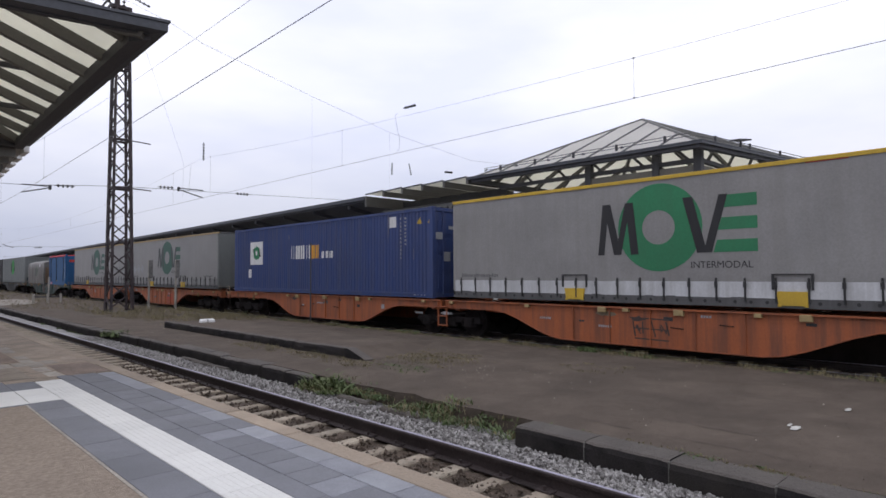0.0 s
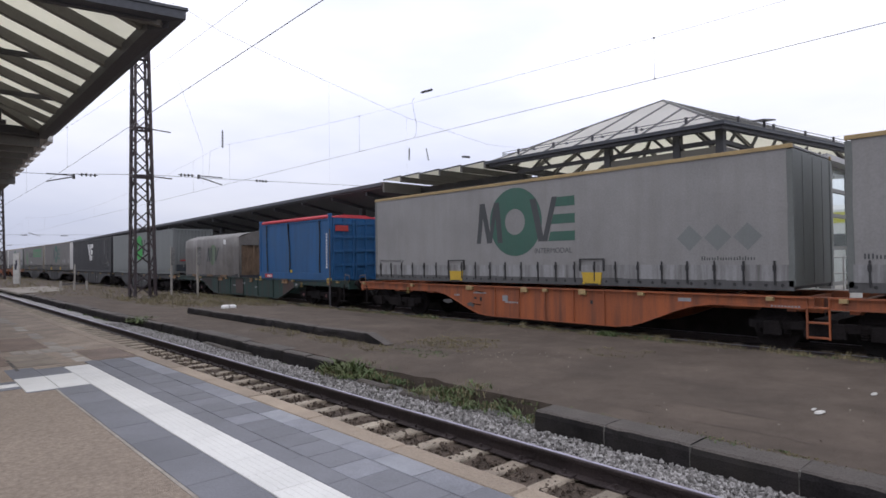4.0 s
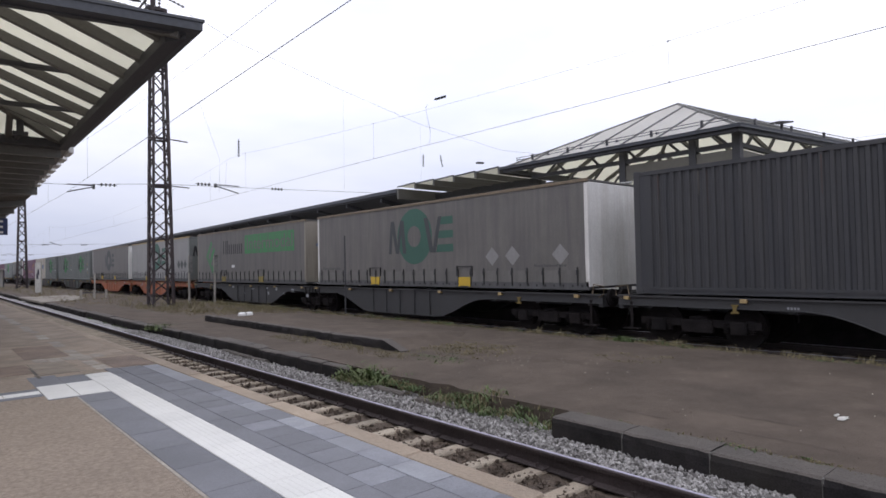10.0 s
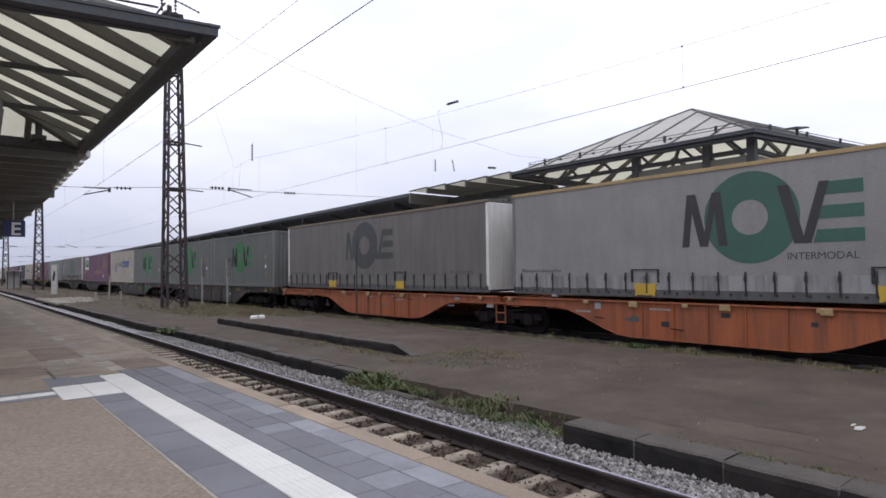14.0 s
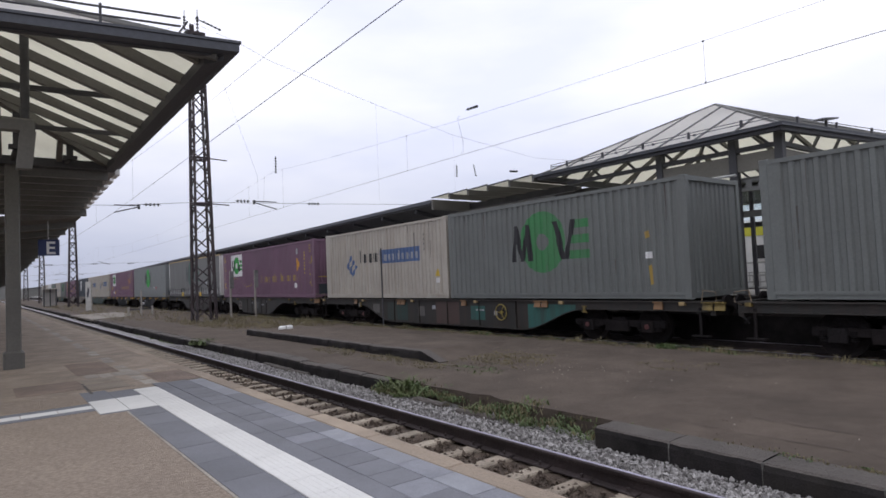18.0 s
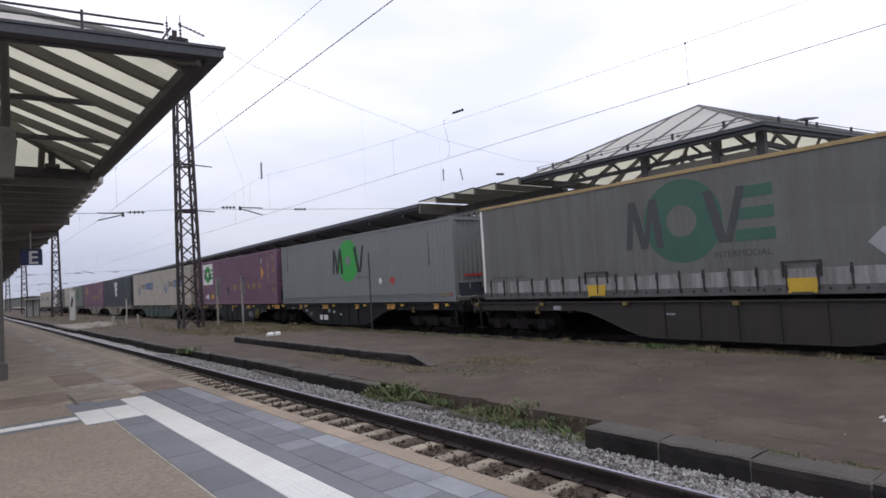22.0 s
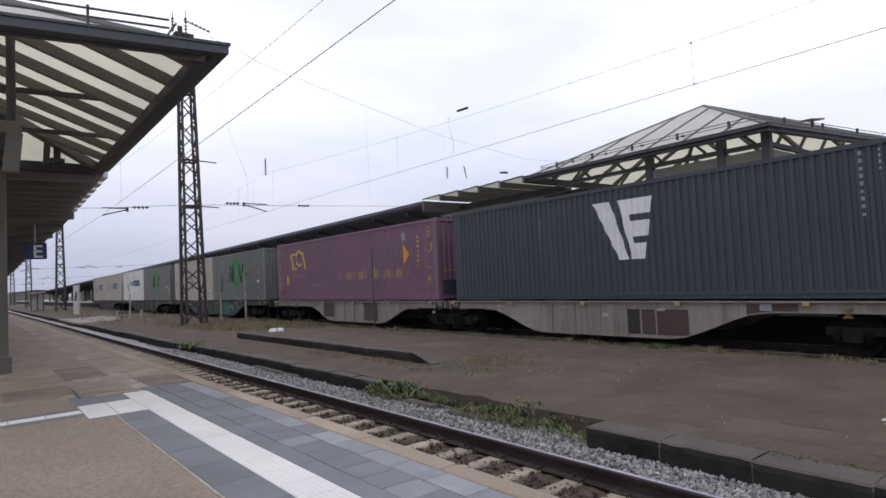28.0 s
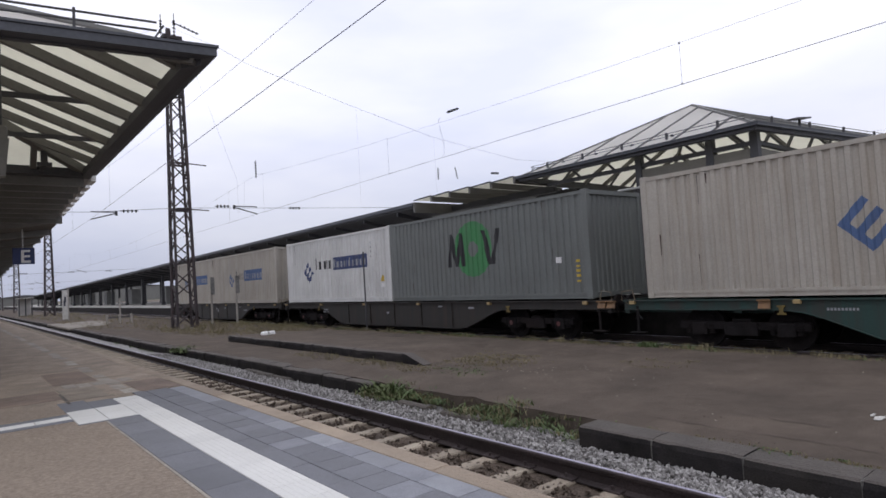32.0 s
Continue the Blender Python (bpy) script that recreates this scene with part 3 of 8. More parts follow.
    ks = [pale_top(rough_block(0.18, 1.035, 0.25, q + 20).mesh("kerb_stone", DARKSTONE)) for q in range(4)]
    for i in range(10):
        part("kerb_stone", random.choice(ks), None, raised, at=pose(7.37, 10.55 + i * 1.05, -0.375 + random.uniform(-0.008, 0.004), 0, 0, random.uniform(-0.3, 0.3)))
    e = Shape()
    e.prism([(7.36, 9.82, OLD - 0.05), (7.36, 10.56, OLD - 0.05), (7.36, 10.56, -0.375), (7.36, 10.44, -0.38), (7.36, 9.82, OLD + 0.015)], (0.22, 0, 0))
    es = pale_top(e.mesh("kerb_end_stone", DARKSTONE))
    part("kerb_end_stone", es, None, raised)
    # pale concrete crossing further off
    c = Shape().prism([(5.42, 43.2, OLD - 0.1), (7.6, 44.2, OLD - 0.1), (8.6, 48.0, OLD - 0.1), (8.9, 54.6, OLD - 0.1), (5.42, 54.4, OLD - 0.1)], (0, 0, 0.115))
    cracks()
    solid("concrete_crossing", c, CROSSING, "pale concrete crossing slab on the old platform", "crossing", "structure")


def splash(x, y, w, d, n=14, seed=1):
    rnd = random.Random(seed)
    s = Shape()
    pts = [(x + w * rnd.uniform(0.55, 1.1) * math.cos(2 * math.pi * i / n), y + d * rnd.uniform(0.5, 1.1) * math.sin(2 * math.pi * i / n)) for i in range(n)]
    s.prism([(px, py, OLD + 0.008) for px, py in pts], (0, 0, 0.004))
    solid("paint_spot", s, WHITEPAINT, "spilt white paint spot on dark asphalt", "paint spot", group="paint spots on the old platform")


ground()
bed("ballast_bed", 2.35, 4.84, BROWN_BALLAST, SLEEP - 0.045, "brown dirty ballast between the platform and the rail")
bed("ballast_shoulder", 4.84, 6.3, BALLAST, SLEEP + 0.035, "grey broken-stone ballast beside the rail")
bed("goods_ballast", 11.9, 15.8, BROWN_BALLAST, SLEEP - 0.02, "dark oily ballast under the goods train")
track(TRACK, "dark rail with a polished running surface")
track(TRAIN, "dark rail under the goods train")
sleepers()
PEBBLE = island("loose_grey_ballast")
rs = random.Random(4)
spots = []
for i in range(9500):
    y = 1.0 + 21 * rs.random() ** 1.6
    x = 4.90 + (0.56 if y < 4.3 else 0.66) * rs.random() + (0.2 * rs.random() ** 2 if 4.3 < y < 9.0 else 0)
    spots.append((x, y, SLEEP + 0.05 + 0.03 * rs.random() + 0.05 * max(0, (5.3 - abs(x - 5.2) * 1.2 - 4.9))))
stones("ballast_stones", spots, PEBBLE, "loose broken grey ballast stones beside the rail")
spots = [(2.45 + 2.1 * rs.random(), 1.2 + 14 * rs.random() ** 1.4, SLEEP - 0.03 + 0.03 * rs.random()) for i in range(5200)]
stones("brown_ballast_stones", spots, BROWN_BALLAST, "loose brown ballast stones between the sleepers", 0.02, 0.042)
near_platform()
old_platform()
splash(7.56, 2.10, 0.13, 0.06, seed=3)
splash(7.66, 2.19, 0.09, 0.028, seed=7)
splash(9.0, 1.90, 0.13, 0.04, seed=5)

# grit, crumbs of asphalt and pale fragments lying about
spots = [(5.95 + 6.1 * rs.random(), 0.5 + 24 * rs.random() ** 1.3, OLD + 0.002) for i in range(900)]
stones("asphalt_crumbs", spots, ASPHALT, "crumbs of broken asphalt on the old platform", 0.004, 0.012, "debris")
spots = [(8.2 + rs.gauss(0, 0.5), 7.2 + rs.gauss(0, 0.9), OLD + 0.003) for i in range(60)]
spots += [(6.2 + 5.5 * rs.random(), 1 + 22 * rs.random(), OLD + 0.003) for i in range(120)]
stones("pale_fragments", spots, WORNLINE, "pale stone fragments on the old platform", 0.005, 0.014, "debris")
# ---- the far platform, its canopy and hall ----
def far_platform():
    s = Shape().box(15.65, 26.8, -40, 300, -1.2, 0.03)
    solid("far_platform", s, CONCRETE, "grey paved island platform behind the goods train", "platform", "structure")
    e = Shape().box(15.60, 15.95, -40, 300, -0.12, 0.045)
    solid("far_platform_edge", e, WHITEPAINT, "pale worn edge stones of the island platform", "kerb", "structure")
    # dark facing sheet that backs the gap beneath the wagons
    w = Shape().box(15.63, 15.66, -40, 300, -1.2, -0.12)
    solid("far_platform_wall", w, DARKSTONE, "dark wall below the island platform edge", "platform wall", "structure")
    t = Shape().box(26.8, 60, -40, 300, -1.2, -0.86)
    solid("far_tracks", t, BROWN_BALLAST, "brown ballast of tracks beyond the island platform", "ballast", "structure")


def far_canopy():
    c = thing("platform_canopy", "long dark butterfly canopy on columns over the island platform", "canopy", "platform canopies")
    y, k = 21.6, 0
    bay = 9.2
    while y < 205:
        d, e = -0.011 * (y - 21.6), -0.011 * (y + bay - 21.6)
        f = y + bay
        top = Shape()
        top.add([(16.2, y, 4.62 + d), (20.6, y, 4.02 + d), (25.2, y, 4.62 + d), (16.2, f, 4.62 + e), (20.6, f, 4.02 + e), (25.2, f, 4.62 + e),
                 (16.2, y, 4.42 + d), (20.6, y, 3.60 + d), (25.2, y, 4.42 + d), (16.2, f, 4.42 + e), (20.6, f, 3.60 + e), (25.2, f, 4.42 + e)],
                [(0, 1, 4, 3), (1, 2, 5, 4), (6, 9, 10, 7), (7, 10, 11, 8), (0, 3, 9, 6), (2, 8, 11, 5), (0, 6, 7, 1), (1, 7, 8, 2), (3, 4, 10, 9), (4, 5, 11, 10)])
        r = part("roof_bay", top, CEMENT, c)
        part("eave_gutter", Shape().prism([(16.10, y, 4.50 + d), (16.2, y, 4.47 + d), (16.2, y, 4.66 + d), (16.10, y, 4.66 + d)], (0, bay, e - d)), GUTTER, r)
        for q in range(3):
            yy = y + 1.5 + q * 3.0
            part("cross_beam", Shape().beam((16.3, yy, 4.30 + d), (20.6, yy, 3.52 + d), 0.12, 0.22).beam((20.6, yy, 3.52 + d), (25.1, yy, 4.30 + d), 0.12, 0.22), STEEL, r)
        for x in (18.2, 22.6):
            col = Shape().box(x - 0.14, x + 0.14, y + 4.4, y + 4.68, 0.02, 3.9 + d, 0.02)
            col.box(x - 0.22, x + 0.22, y + 4.32, y + 4.76, 0.02, 0.35, 0.02)
            part("column", col, STEEL, c)
        if k % 2 == 0 and y > 30:
            part("bench_shelter", Shape().box(20.0, 21.3, y + 1.0, y + 3.4, 0.03, 2.2, 0.05), GREYSTEEL, c)
        y += bay
        k += 1
    # link roof with cross rafters and pale panels
    lk = thing("link_roof", "pale panelled link roof on dark cross rafters", "roof", "platform canopies")
    for q in range(5):
        y = 15.30 + q * 1.25
        # each sheet lies a little lower than the one before it
        part("roof_panel", Shape().add([(16.2, y, 4.80), (20.4, y, 4.80), (20.4, y + 1.25, 4.75), (16.2, y + 1.25, 4.75)], [(0, 1, 2, 3)]), DULLPANEL, lk)
        part("rafter", Shape().prism([(16.15, y - 0.05, 4.53), (16.15, y + 0.05, 4.53), (16.15, y + 0.05, 4.77), (16.15, y - 0.05, 4.77)], (4.25, 0, 0)), RAFTER, lk)
        part("sheet_edge", Shape().prism([(16.12, y, 4.77), (16.12, y + 1.25, 4.72), (16.12, y + 1.25, 4.765), (16.12, y, 4.815)], (0.06, 0, 0)), GUTTER, lk)
    part("edge_beam", Shape().box(20.3, 20.45, 15.2, 21.6, 4.2, 4.66), STEEL, lk)
    part("holed_beam", castellated(17.06, 15.1, 21.4, 3.85), GREYSTEEL, lk)
    part("end_beam", Shape().box(16.12, 20.4, 21.47, 21.57, 4.20, 4.66), RAFTER, lk)
    for q in range(2):
        part("lengthwise_beam", Shape().box(18.3 + q * 1.6, 18.5 + q * 1.6, 15.2, 21.6, 4.30, 4.57), STEEL, lk)
    part("column", Shape().box(18.25, 18.55, 18.3, 18.6, 0.02, 4.31, 0.02), STEEL, lk)


def widened(ring, d):
    """The ring of eave corners, moved outwards by d."""
    out = []
    n = len(ring)
    for i in range(n):
        e, f = ring[i] - ring[i - 1], ring[(i + 1) % n] - ring[i]
        p, q = Vector((e.y, -e.x, 0)).normalized(), Vector((f.y, -f.x, 0)).normalized()
        out.append(ring[i] + (p + q) * (d / (1 + p.dot(q))))
    return out


def hip_roof(name, label, ring, apex, fascia, pitch=1.05, seam=2, drop=0.30, beam=0.26, rafter=(0.085, 0.12), posts=5, rows={}, slim=(), stout=0.03):
    """A low pyramid roof: pale sheets over rafters, with eave beam, gutter and guard rail."""
    h = thing(name, label, "roof", "pyramid roofs of the platform halls")
    n = len(ring)
    ring = widened([Vector(p) - Vector((0, 0, 0.12)) for p in ring], -0.15)
    apex = Vector(apex)
    up = Vector((0, 0, 0.10))
    inner, edge, lip, outer = widened(ring, -beam), widened(ring, -0.03), widened(ring, 0.03), widened(ring, 0.14)

    def strip(i, a, b, za, zb, zc, zd):
        """A mitred bar along eave i between two rings."""
        j = (i + 1) % n
        s = Shape()
        s.add([p + Vector((0, 0, z)) for k in (i, j) for p, z in ((a[k], za), (b[k], zb), (b[k], zc), (a[k], zd))],
              [(0, 4, 5, 1), (1, 5, 6, 2), (2, 6, 7, 3), (3, 7, 4, 0), (0, 1, 2, 3), (7, 6, 5, 4)])
        return s

    for i in range(n):
        a, b = ring[i], ring[(i + 1) % n]
        sh = part("roof_side", Shape().add([a + up, b + up, apex + up], [(0, 1, 2)]), PANEL, h)
        k = max(3, round((b - a).length / pitch))
        mid = a + (b - a) * 0.5
        first, step = rows.get(i, ((b - a).length / k, (b - a).length / k))
        k = int(((b - a).length - first) / step) + 2
        for q in range(1, k):
            share = (first + step * (q - 1)) / (b - a).length
            if share > 0.985:
                continue
            p = a + (b - a) * share
            # a rafter rises square to the eave until it meets a hip
            f = 1 - abs(2 * share - 1)
            if q % seam == 0:
                part("standing_seam", Shape().beam(p + up + Vector((0, 0, 0.02)), p + (apex - mid) * f + up + Vector((0, 0, 0.02)), 0.035, 0.035), GREYSTEEL, sh)
            part("rafter", Shape().beam(p + Vector((0, 0, 0.03)), p + (apex - mid) * f + Vector((0, 0, 0.03)), *rafter), RAFTER, h)
        part("hip_beam", Shape().beam(a + Vector((0, 0, 0.02)), apex + Vector((0, 0, 0.02)), 0.12, 0.14), RAFTER, h)
        part("hip_cap", Shape().beam(a + up + Vector((0, 0, 0.02)), apex + up + Vector((0, 0, 0.02)), 0.05, 0.04), GREYSTEEL, sh)
        low = 0.1 if i in slim else 0.55
        part("eave_beam", strip(i, edge if i in slim else inner, ring, -drop * low, -drop * low, 0.02, 0.06), fascia, h)
        part("fascia", strip(i, ring, lip, -drop * low * 0.9, -drop * low * 0.9, 0.10, 0.10), fascia, h)
        g = part("gutter", strip(i, lip, outer, drop * 0.05, drop * 0.16, 0.115, 0.105), GUTTER, h)
        part("gutter_lip", strip(i, outer, widened(ring, 0.155), 0.09, 0.095, 0.12, 0.12), GUTTER, g)
        inn = (apex - mid) * 0.06
        e = (b - a) * 0.04
        gr = part("snow_guard", Shape().rod(a + e + inn + Vector((0, 0, 0.30)), b - e + inn + Vector((0, 0, 0.30)), 0.011, 6).rod(a + e + inn + Vector((0, 0, 0.22)), b - e + inn + Vector((0, 0, 0.22)), 0.011, 6), STEEL, h)
        for q in range(posts):
            p = a + e + (b - a) * 0.92 * ((q + 0.5) / posts) + inn
            part("guard_post", Shape().box(p.x - stout, p.x + stout, p.y - stout, p.y + stout, p.z + 0.135, p.z + 0.33), STEEL, gr)
    return h


def castellated(x, y0, y1, z, pitch=0.33, deep=0.17, r=0.095):
    """A beam along y whose web has a row of round holes."""
    s = Shape()
    n = int((y1 - y0) / pitch)
    for i in range(n):
        yc = y0 + (i + 0.5) * pitch
        h = pitch / 2
        sq = [(h, 0), (h, deep), (0, deep), (-h, deep), (-h, 0), (-h, -deep), (0, -deep), (h, -deep)]
        rd = [(r * math.cos(k * math.pi / 4), r * math.sin(k * math.pi / 4)) for k in range(8)]
        for xx in (x - 0.02, x + 0.02):
            s.add([(xx, yc + a, z + b) for a, b in sq + rd], [(k, (k + 1) % 8, 8 + (k + 1) % 8, 8 + k) for k in range(8)])
    s.box(x - 0.07, x + 0.07, y0, y1, z + deep, z + deep + 0.02).box(x - 0.07, x + 0.07, y0, y1, z - deep - 0.02, z - deep)
    return s


def far_hall():
    X0, X1, Y0, Y1, Z = 16.1, 26.6, 6.55, 15.25, 4.76
    hip_roof("hall_roof", "pale grey sheet-metal pyramid roof with cream panelled underside", [(X0, Y0, Z), (X1, Y0 - 1.65, Z), (X1, Y1, Z), (X0, Y1, Z)], (21.3, 10.9, 6.93), STEEL, drop=0.15, pitch=1.24, seam=1, rafter=(0.11, 0.14), beam=0.12)
    fr = thing("hall_frame", "dark steel frame with beige boards under the pyramid roof", "hall frame")
    for x in (16.95, 25.6):
        for y in (7.0, 8.24, 10.55, 14.3) if x > 20 else (7.0, 8.24, 10.55):
            post = Shape().box(x - 0.11, x + 0.11, y - 0.11, y + 0.11, 0.02, 4.72, 0.01)
            part("post", post, STEEL, fr)
    for y in (7.0, 14.3):
        part("head_beam", Shape().box(16.95, 25.6, y - 0.07, y + 0.07, 4.30, 4.42), STEEL, fr)
        for q in range(6):
            x = 17.6 + q * 1.5
            part("truss_diagonal", Shape().beam((x, y, 4.42), (x + 0.75, y, 5.05), 0.07), STEEL, fr)
    for x in (16.95, 25.6):
        part("head_beam", Shape().box(x - 0.07, x + 0.07, 7.0, 14.3, 4.30, 4.42), STEEL, fr)
        for q in range(5):
            y = 7.3 + q * 1.4
            part("truss_diagonal", Shape().beam((x, y, 4.42), (x, y + 0.7, 5.10), 0.07), STEEL, fr)
    BEIGE = surface("beige_board", (0.155, 0.147, 0.125), 0.7, var=0.1, coarse=1, fine=20, bump=0.05)
    part("board", Shape().box(16.88, 16.99, 7.12, 10.44, 3.74, 4.22), BEIGE, fr)
    part("board", Shape().box(17.08, 20.5, 6.93, 7.05, 3.74, 4.22), BEIGE, fr)
    part("rail_beam", castellated(17.06, 6.6, 15.0, 3.39), GREYSTEEL, fr)
    for y in (8.0, 10.0, 12.2):
        lamp = part("strip_lamp", Shape().rod((16.5, y, 3.62), (16.5, y + 1.1, 3.62), 0.04, 8), GALV, fr)
        part("lamp_bracket", Shape().box(16.5, 16.62, y + 0.5, y + 0.56, 3.5, 3.62), STEEL, lamp)
    lp = thing("roof_floodlight", "flat dark floodlight on a short post on the hall eave", "floodlight")
    part("post", Shape().box(18.27, 18.33, 6.30, 6.36, 4.72, 4.98), STEEL, lp)
    part("lamp_head", Shape().prism([(17.95, 6.24, 4.96), (18.65, 6.14, 5.04), (18.65, 6.14, 5.08), (17.95, 6.24, 5.00)], (0, 0.28, 0)), STEEL, lp)
    # stair housing and screens under the roof
    st = thing("stair_housing", "glazed steel stair head with railings on the island platform", "stair housing")
    for x in (18.38, 23.65):
        for q in range(6):
            y = 6.9 + q * 1.6
            part("frame_post", Shape().box(x - 0.05, x + 0.05, y - 0.05, y + 0.05, 0.02, 3.56), STEEL, st)
            if q < 5:
                part("upper_pane", Shape().box(x - 0.012, x + 0.012, y + 0.06, y + 1.54, 2.78, 3.44), GLASS, st)
        part("middle_beam", Shape().box(x - 0.06, x + 0.06, 6.85, 14.95, 2.57, 2.76), GREYSTEEL, st)
        part("top_beam", Shape().box(x - 0.06, x + 0.06, 6.85, 14.95, 3.45, 3.56), GREYSTEEL, st)
        for z in (0.45, 0.81, 1.19):
            part("handrail", Shape().rod((x, 6.9, z), (x, 14.9, z), 0.025, 8), GALV, st)
        for q in range(40):
            part("baluster", Shape().box(x - 0.012, x + 0.012, 6.98 + q * 0.2, 7.005 + q * 0.2, 0.45, 0.81), GALV, st)
    part("roof_slab", Shape().box(18.1, 23.9, 6.8, 15.0, 3.56, 3.70), GREYSTEEL, st)
    part("ticket_cabinet", Shape().box(20.6, 21.5, 10.9, 11.5, 0.03, 1.05, 0.02), CONCRETE, st)
    # glazed lift tower
    lf = thing("lift_tower", "glazed steel lift tower with a flat light roof", "lift tower")
    for x in (19.0, 20.8, 22.4):
        for y in (4.95, 6.05, 6.7):
            part("frame_post", Shape().box(x - 0.07, x + 0.07, y - 0.07, y + 0.07, 0.02, 3.62), GREYSTEEL, lf)
    for z in (0.35, 1.35, 2.25, 2.95, 3.6):
        part("frame_rail", Shape().box(18.95, 19.05, 4.9, 6.75, z - 0.05, z + 0.05), GREYSTEEL, lf)
        part("frame_rail", Shape().box(18.95, 22.4, 4.9, 5.0, z - 0.05, z + 0.05), GREYSTEEL, lf)
    for z0, z1 in ((0.40, 1.30), (1.40, 2.20), (2.30, 2.90), (3.0, 3.55)):
        part("pane", Shape().box(18.99, 19.01, 5.05, 6.65, z0, z1), GLASS, lf)
    for z0, z1 in ((0.40, 1.30), (1.40, 2.20), (2.30, 2.90), (3.0, 3.55)):
        part("pane", Shape().box(19.1, 22.3, 4.94, 4.96, z0, z1), GLASS, lf)
    part("flat_roof", Shape().box(17.6, 22.6, 4.6, 6.75, 3.62, 3.76), ROOFSHEET, lf)
    part("lift_door", Shape().box(19.6, 20.6, 5.4, 5.5, 0.05, 2.15), BLACK, lf)
    part("support_column", Shape().box(18.1, 18.42, 4.72, 5.04, 0.02, 3.62), GREYSTEEL, lf)
    rl = thing("platform_railing", "grey steel railing on the island platform", "railing")
    for q in range(9):
        part("railing_post", Shape().rod((18.0, 2.6 + q * 0.6, 0.02), (18.0, 2.6 + q * 0.6, 1.1), 0.025, 8), GALV, rl)
    for z in (0.25, 0.68, 1.1):
        part("railing_bar", Shape().rod((18.0, 2.4, z), (18.0, 7.6, z), 0.022, 8), GALV, rl)
    # a regional railcar standing beyond the island platform
    rc = thing("railcar", "white regional railcar with a yellow band and dark windows", "railcar")
    part("body", Shape().box(28.6, 31.4, -30, 24, 0.0, 3.2, 0.2), WHITE, rc)
    part("waist_band", Shape().box(28.585, 28.6, -30, 24, 2.45, 2.90), BANDYELLOW, rc)
    part("under_skirt", Shape().box(28.7, 31.3, -29.5, 23.5, -0.72, 0.0), BLACK, rc)
    for q in range(22):
        part("window", Shape().box(28.58, 28.6, -28.5 + q * 2.35, -26.75 + q * 2.35, 1.38, 2.0, 0.005), BLACK, rc)


